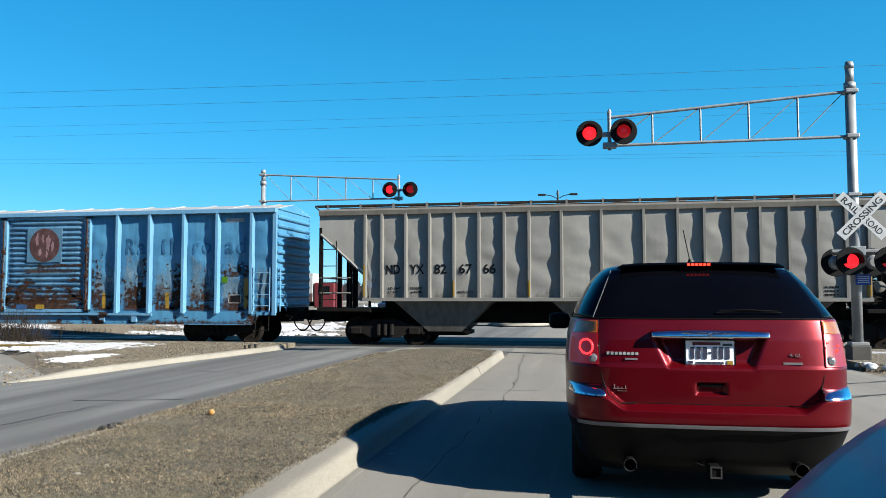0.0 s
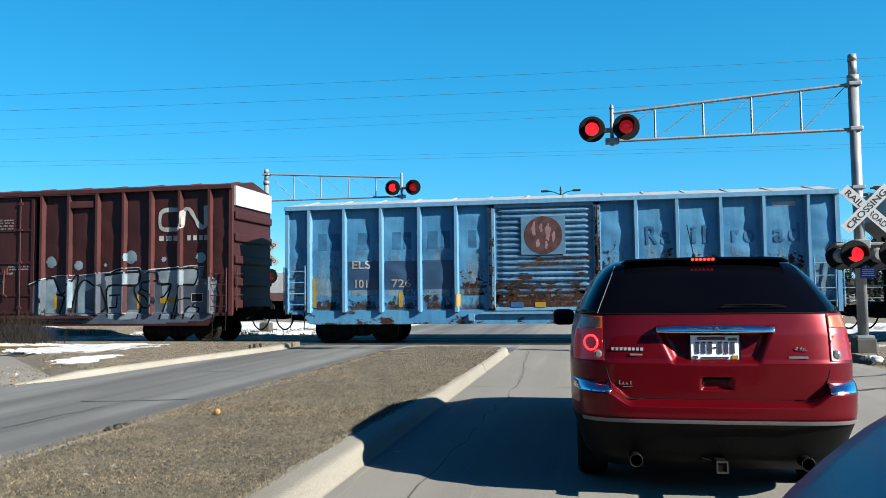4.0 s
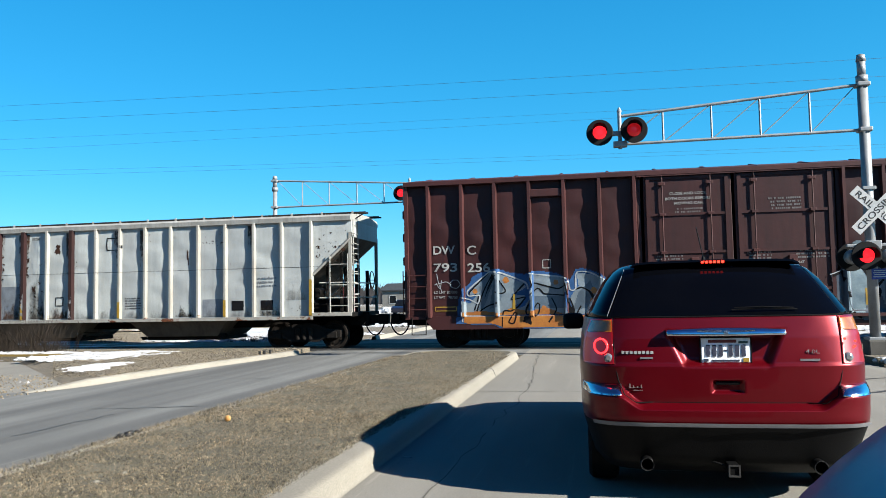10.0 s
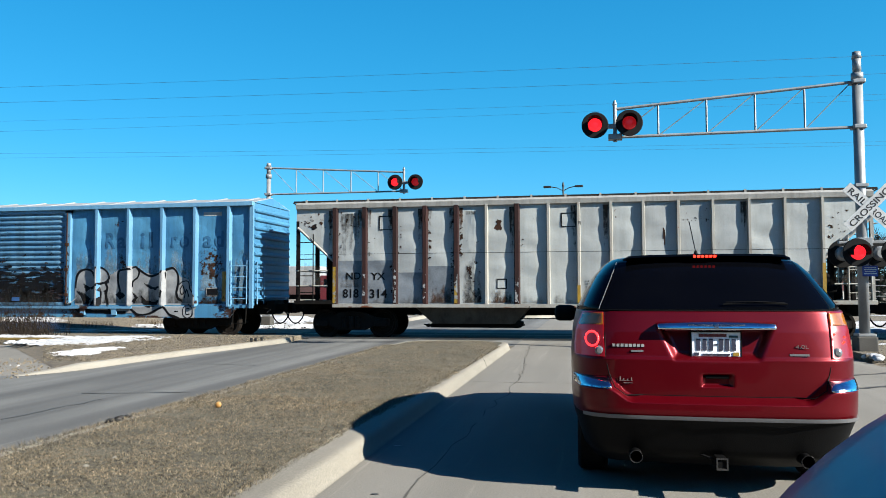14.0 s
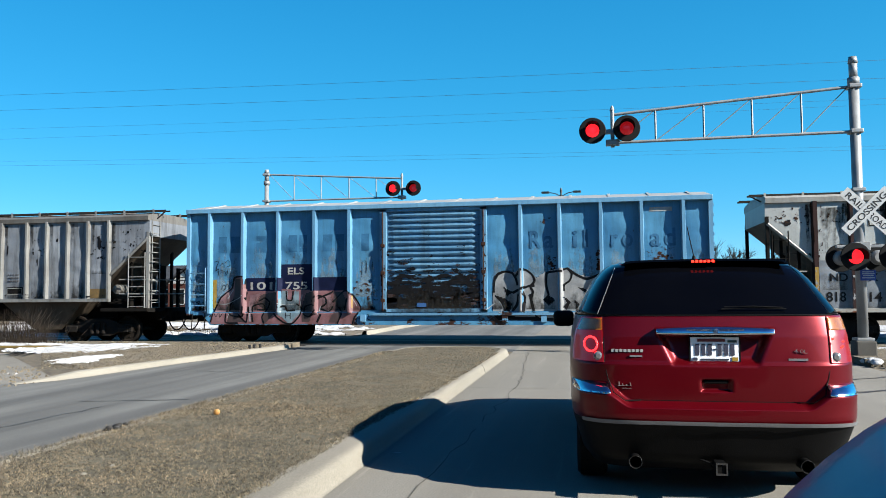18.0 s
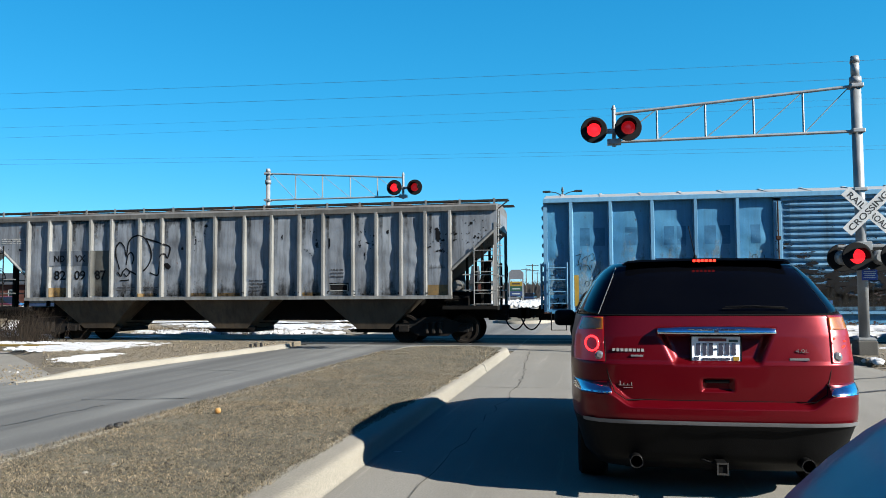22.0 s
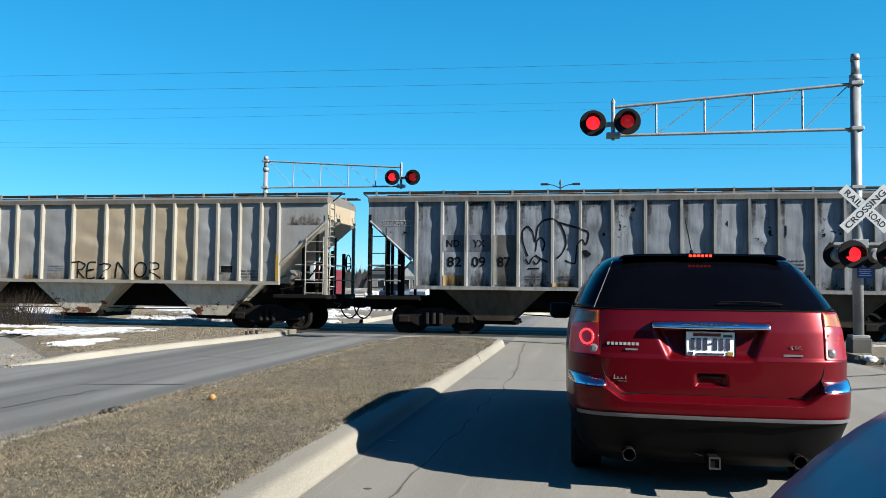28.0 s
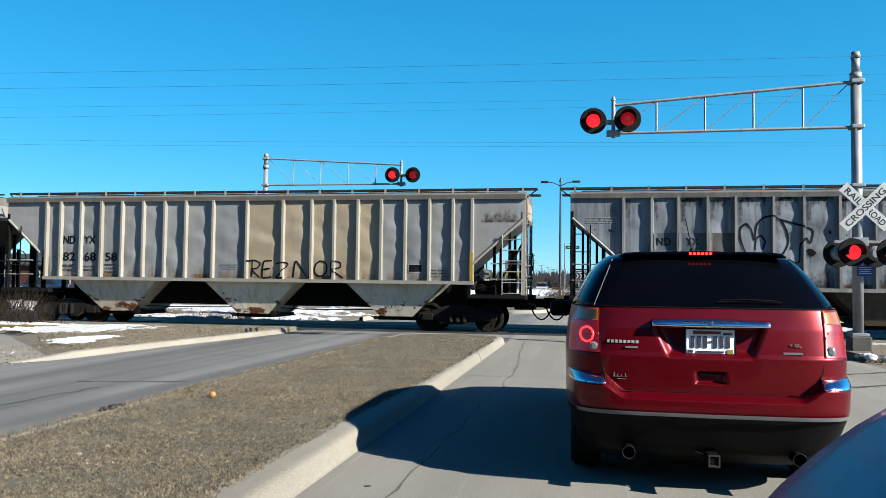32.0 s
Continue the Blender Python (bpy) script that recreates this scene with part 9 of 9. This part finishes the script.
for q in ([(-8.33, 2.18), (-8.28, 1.91), (-8.17, 1.62)],
          [(-8.40, 1.86), (-8.06, 1.94), (-7.90, 1.85)],
          [(-8.19, 1.99), (-8.24, 1.74), (-8.35, 1.91)],
          [(-7.72, 1.98), (-7.64, 1.86), (-7.74, 1.75), (-7.89, 1.78), (-7.94, 1.90), (-7.83, 1.99), (-7.72, 1.98)],
          [(-3.14, 1.69), (-3.07, 1.77), (-3.06, 1.64)],
          [(-2.99, 1.77), (-2.91, 1.74), (-2.99, 1.64), (-2.89, 1.66)]):
    stroke(car_c, q, 0.025, SPRAY_LIGHT, 0.012)
for q in ([(-6.09, 1.55), (-6.10, 1.12)], [(-3.15, 1.56), (-3.16, 1.11)]):
    stroke(car_c, q, 0.1, YELLOW, 0.018, "reflector")


# ---- small things on the ground ----
def blades_material():
    m, n, l, p = nodes("turf_blades")
    g = n.new("ShaderNodeNewGeometry")
    r = n.new("ShaderNodeValToRGB")
    e = r.color_ramp.elements
    e[0].color, e[1].color = (0.014, 0.0122, 0.0095, 1), (0.275, 0.25, 0.19, 1)
    for at, c in ((0.36, (0.075, 0.07, 0.054, 1)), (0.7, (0.172, 0.16, 0.121, 1))):
        e.new(at).color = c
    l.new(g.outputs["Random Per Island"], r.inputs[0])
    worn = mix(n, l, ramp(n, l, tex(n, l, 1.1, 5, rough=0.7), 0.4, 0.62), (1.16, 0.98, 0.8), (0.84, 0.77, 0.69))
    col = mix(n, l, 1.0, r.outputs[0], worn, "MULTIPLY")
    tuft = ramp(n, l, tex(n, l, 24.0, 4, rough=0.75), 0.38, 0.6, (0.26, 0.26, 0.26, 1), (1.34, 1.34, 1.34, 1))
    l.new(mix(n, l, 1.0, col, tuft, "MULTIPLY"), p.inputs["Base Color"])
    p.inputs["Roughness"].default_value = 0.9
    return m


BLADES = blades_material()


def turf(name, x0, x1, rows, z, seed, keep=None, tall=1.0):
    """Short dormant grass: many bent blades, in clumps; rows of (y0, y1, blades)."""
    r = np.random.RandomState(seed)
    verts, faces = [], []
    for y0, y1, count in rows:
        px, py = r.uniform(x0, x1, count), r.uniform(y0, y1, count)
        for x, y in zip(px, py):
            if keep and not keep(x, y):
                continue
            c = noise.noise(Vector((x * 2.2, y * 2.2, 0))) + 0.6 * noise.noise(Vector((x * 7, y * 7, 3)))
            if c < -0.45 and r.rand() < 0.4:
                continue
            pit = noise.noise(Vector((x * 24, y * 24, 5)))
            if pit < -0.12 and r.rand() < 0.75:
                continue
            h = tall * r.uniform(0.006, 0.019) * (1.0 + 0.4 * c + 0.5 * pit)
            a, lean = r.uniform(0, 6.283), r.uniform(0.4, 1.5) * h
            w = r.uniform(0.0014, 0.003) * (1 if y < 8 else 1.5 if y < 13 else 2.2)
            i = len(verts)
            verts += [(x - w * math.sin(a), y + w * math.cos(a), z), (x + w * math.sin(a), y - w * math.cos(a), z), (x + lean * math.cos(a), y + lean * math.sin(a), z + h)]
            faces.append((i, i + 1, i + 2))
    me = bpy.data.meshes.new(name)
    me.from_pydata(verts, [], faces)
    me.materials.append(BLADES)
    return tagged(new(name, me), "dry brown winter grass", "grass", "", "stuff")


def turf_edge(y):
    """The ragged right edge of the median's turf, set back from the kerb near the foot of the lane."""
    return -2.07 - 0.16 * min(1.0, max(0.0, (11.0 - y) / 4.0)) + 0.03 * noise.noise(Vector((0, y * 4, 7))) + 0.02 * noise.noise(Vector((0, y * 15, 2)))


turf("grass", -4.62, -2.0, ((3.4, 6.0, 150000), (6.0, 9.0, 110000), (9.0, 13.0, 70000), (13.0, 19.2, 44000)), 0.148, 1, lambda x, y: x < turf_edge(y) and y < 17.5 or y >= 17.5 and (x + 3.35) ** 2 / 1.5 + (y - 17.5) ** 2 / 4.2 < 1)
turf("grass_edge", -4.74, -4.5, ((3.4, 9.0, 9000), (9.0, 17.5, 8000)), 0.145, 11, None, 2.3)
turf("grass_fringe", -2.34, -2.0, ((3.4, 8.0, 16000), (8.0, 17.5, 14000)), 0.154, 12, lambda x, y: turf_edge(y) - 0.05 < x < turf_edge(y) + 0.035, 1.3)
turf("grass_verge", -14, -8.4, ((13.0, 21.0, 48000),), 0.128, 2, lambda x, y: x < -8.4 - (19 - y) * 0.11 and y > 12.2 + (-9.5 - x) * 1.3, 1.6)
turf("grass_right", 5.4, 14, ((16.8, 21.0, 22000),), 0.138, 3)


def crumbs(name, x0, x1, y0, y1, z, count, size, material, label, seed):
    """Loose grit: many tiny chips."""
    r = np.random.RandomState(seed)
    verts, faces = [], []
    for _ in range(count):
        x, y, s, a = r.uniform(x0, x1), r.uniform(y0, y1), r.uniform(*size), r.uniform(0, 6.283)
        i = len(verts)
        verts += [(x + s * math.cos(a), y + s * math.sin(a), z), (x + s * math.cos(a + 2.1), y + s * math.sin(a + 2.1), z), (x + s * math.cos(a + 4.2), y + s * math.sin(a + 4.2), z), (x, y, z + s)]
        faces += [(i, i + 1, i + 3), (i + 1, i + 2, i + 3), (i + 2, i, i + 3)]
    me = bpy.data.meshes.new(name)
    me.from_pydata(verts, [], faces)
    me.materials.append(material)
    return tagged(new(name, me), label, "grit", "", "stuff")


crumbs("kerb_grit", -2.27, -2.17, 3.4, 8.0, 0.156, 900, (0.002, 0.006), KERB, "pale grit along the edge of the turf", 4)
crumbs("road_grit", -1.9, -1.6, 3.8, 16.0, 0.004, 500, (0.002, 0.005), KERB, "grit in the gutter", 5)
crumbs("driveway_grit", -14.0, -9.3, 9.5, 14.5, 0.002, 1500, (0.01, 0.035), DRY, "dirt and gravel on the driveway", 6)
crumbs("verge_litter", 5.3, 12.0, 15.0, 17.0, 0.02, 900, (0.01, 0.04), DRY, "dirt and gravel at the verge", 7)


def snow(name, x, y, w, d, z, seed, thick=0.07, cut=0.42):
    """A thawing patch of snow with a ragged edge."""
    nx, ny = 90, 60
    bm = bmesh.new()
    grid = {}
    for i in range(nx + 1):
        for j in range(ny + 1):
            u, v = i / nx * 2 - 1, j / ny * 2 - 1
            f = 1 - (u * u + v * v) + 0.9 * noise.noise(Vector((u * 2.6 + seed, v * 2.0, seed))) + 0.65 * noise.noise(Vector((u * 8, v * 5, seed))) + 0.75 * noise.noise(Vector((u * 19, v * 13, seed)))
            grid[i, j] = (bm.verts.new((x + u * w, y + v * d, z - 0.01 + thick * min(1, max(0, f - cut) * 1.6) + 0.012 * noise.noise(Vector((u * 20, v * 20, seed))))), f)
    for i in range(nx):
        for j in range(ny):
            q = [grid[i, j], grid[i + 1, j], grid[i + 1, j + 1], grid[i, j + 1]]
            if sum(1 for _, f in q if f > cut - 0.05) >= 3:
                bm.faces.new([v for v, _ in q])
    bmesh.ops.delete(bm, geom=[v for v in bm.verts if not v.link_faces], context="VERTS")
    return tagged(part(name, bm, SNOW, None, "", True), "thawing patch of old snow", "snow patch", "snow patches")


for n, q in enumerate(((-13.05, 18.5, 1.75, 1.9, 0.13), (-10.75, 15.3, 0.5, 1.1, 0.13), (-10.35, 14.5, 0.4, 0.5, 0.13), (-15.0, 19.6, 0.6, 0.35, 0.13), (-16.5, 19.8, 2.2, 0.7, 0.13), (-20.5, 19.8, 2.0, 0.8, 0.13), (9.5, 19.8, 3.5, 0.9, 0.14), (15, 20, 3.5, 0.9, 0.14),
                       (-13.5, 28.5, 4.5, 1.4, -0.02), (-14.0, 33.5, 5, 2.4, -0.02), (-18.5, 37.5, 6, 2.2, -0.02), (-22, 30, 4, 1.6, -0.02), (10, 28, 4.5, 1.3, -0.02), (14, 33, 6, 2.2, -0.02), (20, 30, 6, 1.8, -0.02), (-30, 34, 7, 2.6, -0.02), (-12.0, 45, 3.5, 3.5, -0.02))):
    snow("snow_patch", *q, 3.7 * n + 1, 0.035 if n < 8 else 0.12, 0.2 if n == 0 else 0.3 if n < 3 else 0.42 if n < 8 else 0.36)
for x, y, w, d in ((-7, 82, 9, 1.2), (2, 80, 7, 1.0), (10, 84, 9, 1.4), (-18, 86, 7, 1.3), (0, 98, 14, 2.0), (-11, 70, 2.4, 1.0)):
    snow("snow_bank", x, y, w, d, 0.0, x * 0.7 + 3, 0.7, 0.2)


def lumps(name, x0, x1, y0, y1, z, count, size, material, label, category, seed):
    r = random.Random(seed)
    for _ in range(count):
        bm = bmesh.new()
        s = r.uniform(*size)
        bmesh.ops.create_icosphere(bm, subdivisions=2, radius=s)
        k = r.uniform(0, 99)
        for v in bm.verts:
            v.co *= 1 + 0.35 * noise.noise(v.co * (1.6 / s) + Vector((k, 0, 0)))
            v.co.z *= 0.6
        ob = part(name, bm, material, None, "", True)
        ob.location = (r.uniform(x0, x1), r.uniform(y0, y1), z + s * 0.3)
        tagged(ob, label, category, label)


lumps("earth_clod", -4.72, -4.62, 6.93, 7.1, 0.14, 3, (0.022, 0.04), mat("dark_earth", (0.0132, 0.01122, 0.00924), (0.00726, 0.0066, 0.00594), 9, 0.95), "dark clod of earth on the edge of the turf", "clod", 4)
lumps("snow_lump", 5.3, 9.5, 16.2, 16.8, 0.06, 26, (0.05, 0.13), SNOW, "dirty lump of ploughed snow", "snow lump", 5)
lumps("stone", 5.2, 9.5, 15.9, 16.6, 0.03, 22, (0.04, 0.1), KERB, "loose stone at the verge", "stone", 6)
lumps("snow_lump", -14.6, -13.6, 17.2, 18.6, 0.1, 9, (0.05, 0.12), SNOW, "dirty lump of ploughed snow", "snow lump", 7)
lumps("clod", -4.7, -4.6, 6.95, 7.3, 0.155, 5, (0.03, 0.055), mat("dark_soil", (0.01221, 0.009768, 0.007392)), "dark clod of soil on the median edge", "clod", 8)
lumps("stone", -3.7, -3.3, 5.0, 5.6, 0.14, 3, (0.02, 0.035), KERB, "pale stone in the grass", "stone", 9)
bm = bmesh.new()
bmesh.ops.create_icosphere(bm, subdivisions=3, radius=0.035)
ball = part("ball", bm, mat("orange_ball", (0.33, 0.19, 0.06), (0.27, 0.13, 0.03), 9, 0.5), None, "", True)
ball.location = (-4.05, 8.03, 0.185)
tagged(ball, "small pale orange ball lying in the grass", "ball")

# dirt bank and dry heap behind the shrubs on the left
def bank(name, x, y, w, d, h, z, material, label, seed):
    bm = bmesh.new()
    n = 30
    g = [[bm.verts.new((x + (i / n * 2 - 1) * w, y + (j / n * 2 - 1) * d, z + h * max(0.0, (1 - (i / n * 2 - 1) ** 2) * (1 - (j / n * 2 - 1) ** 2)) * (1 + 0.5 * noise.noise(Vector((i * 0.3, j * 0.3, seed)))))) for j in range(n + 1)] for i in range(n + 1)]
    for i in range(n):
        for j in range(n):
            bm.faces.new((g[i][j], g[i + 1][j], g[i + 1][j + 1], g[i][j + 1]))
    tagged(part(name, bm, material, None, "", True), label, "earth bank")


bank("earth_bank", -26, 30, 9, 3.0, 1.0, -0.05, DRY, "low bank of dry earth beyond the track", 4)
bank("earth_bank", -46, 30, 11, 3.0, 1.1, -0.05, DRY, "low bank of dry earth beyond the track", 7)

# cracks, joints and tar lines
TAR = mat("tar", (0.02204, 0.02152, 0.02086), (0.03425, 0.03353, 0.03181), 5, 0.6)

HAIRLINE = mat("crack_dirt", (0.06, 0.056, 0.05), (0.085, 0.08, 0.07), 5, 0.9)


def crack(pts, width, material=TAR, z=0.004, name="crack", seed=0):
    bm = bmesh.new()
    r = random.Random(seed)
    fine = []
    for (ax, ay), (bx, by) in zip(pts, pts[1:]):
        n = max(2, int(math.hypot(bx - ax, by - ay) / 0.25))
        fine += [(ax + (bx - ax) * k / n + r.gauss(0, 0.025), ay + (by - ay) * k / n + r.gauss(0, 0.025)) for k in range(n)]
    prev = None
    for i, (x, y) in enumerate(fine):
        nx_, ny_ = fine[min(i + 1, len(fine) - 1)]
        px, py = fine[max(i - 1, 0)]
        d = math.hypot(nx_ - px, ny_ - py) or 1
        w = width * r.uniform(0.3, 1.2)
        cur = [bm.verts.new((x - (ny_ - py) / d * w, y + (nx_ - px) / d * w, z)), bm.verts.new((x + (ny_ - py) / d * w, y - (nx_ - px) / d * w, z))]
        if prev:
            bm.faces.new((prev[0], prev[1], cur[1], cur[0]))
        prev = cur
    bmesh.ops.recalc_face_normals(bm, faces=bm.faces)
    tagged(part(name, bm, material), "dark crack in the road", "crack", "", "structure")


crack([(-1.55, 20.2), (-1.4, 16.5), (-1.22, 14), (-1.16, 12.2), (-1.18, 10.4), (-1.24, 8.6)], 0.01, HAIRLINE, seed=1)
crack([(-1.95, 20.3), (5.2, 20.5)], 0.03, seed=2)
crack([(-1.9, 12.1), (4.5, 12.4)], 0.008, HAIRLINE, seed=3)
crack([(-1.24, 8.4), (-1.3, 6.4), (-1.31, 3.0)], 0.009, HAIRLINE, seed=4)
fleck = made("paint_fleck", lambda b: prism(b, [(-1.83, 7.068), (-1.79, 7.062), (-1.735, 7.064), (-1.75, 7.078), (-1.8, 7.082)], 0.001, 0.005, "z"), WHITE)
tagged(fleck, "short white fleck of paint on the lane", "mark", "", "structure")
spot = made("oil_spot", lambda b: prism(b, [(-1.525 + 0.028 * math.cos(k * 0.7) * (1 + 0.2 * math.sin(3 * k)), 5.403 + 0.02 * math.sin(k * 0.7)) for k in range(9)], 0.001, 0.004, "z"), TAR)
tagged(spot, "small dark oil spot on the lane", "mark", "", "structure")
crack([(-6.4, 9.5), (-6.5, 7.5)], 0.014, seed=6)
crack([(-5.6, 10.2), (-7.3, 9.8)], 0.03, seed=8)
crack([(-8.0, 14.2), (-6.0, 14.0)], 0.012, seed=9)
crack([(4.2, 14.0), (5.6, 15.0), (8, 15.2)], 0.05, seed=10)
crack([(3.6, 12.1), (5.2, 13.2), (8, 13.4)], 0.04, seed=11)
crack([(-8.2, 20.9), (-4.8, 20.9)], 0.04, seed=12)
slab("yellow_line", [(-22, 18.3), (-14.2, 18.3), (-14.2, 18.65), (-22, 18.65)], 0.0, 0.16, mat("yellow_kerb_paint", (0.1469, 0.09306, 0.01221), (0.1102, 0.07346, 0.0196), 2, 0.8), "worn yellow kerb beside the driveway", "kerb")


# ---- motion ----
ROLL = [(0, 0.0), (1, 3.914), (2, 7.836), (3, 11.777), (4, 15.729), (5, 19.688), (6, 23.662), (7, 27.645), (8, 31.582), (9, 35.516), (10, 39.421), (11, 43.169), (12, 46.884), (13, 50.492), (14, 53.981), (15, 57.482), (16, 60.998), (17, 64.308), (18, 67.425), (19, 70.442), (20, 73.197), (21, 75.827), (22, 78.346), (23, 80.777), (24, 83.142), (25, 85.428), (26, 87.531), (27, 89.477), (28, 91.285), (29, 92.943), (30, 94.478), (31, 95.897), (32, 97.194)]


def travel(t):
    """How far the train has gone at t, by cubic pieces through ROLL."""
    i = min(int(t), 31)
    f = t - i
    p = [ROLL[max(0, min(32, k))][1] for k in (i - 1, i, i + 1, i + 2)]
    if i == 0:
        p[0] = 2 * p[1] - p[2]
    if i == 31:
        p[3] = 2 * p[2] - p[1]
    return 0.5 * (2 * p[1] + (p[2] - p[0]) * f + (2 * p[0] - 5 * p[1] + 4 * p[2] - p[3]) * f * f + (3 * p[1] - p[0] - 3 * p[2] + p[3]) * f ** 3)


def motions():
    for car, s in TRAIN:
        walk(car, [(t, pose(s + d, TRACK_Y, 0)) for t, d in ROLL])
    # wheels roll without slipping; a row about every 80 degrees
    rows, last = [0.0], 0.0
    for k in range(1, 961):
        if travel(k / 30) - travel(last) > 0.55 or k == 960:
            last = k / 30
            rows.append(last)
    for ws in WHEELSETS:
        at = ws.location.copy()
        walk(ws, [(t, Matrix.Translation(at) @ Matrix.Rotation(travel(t) / 0.42, 4, "Y")) for t in rows])


motions()
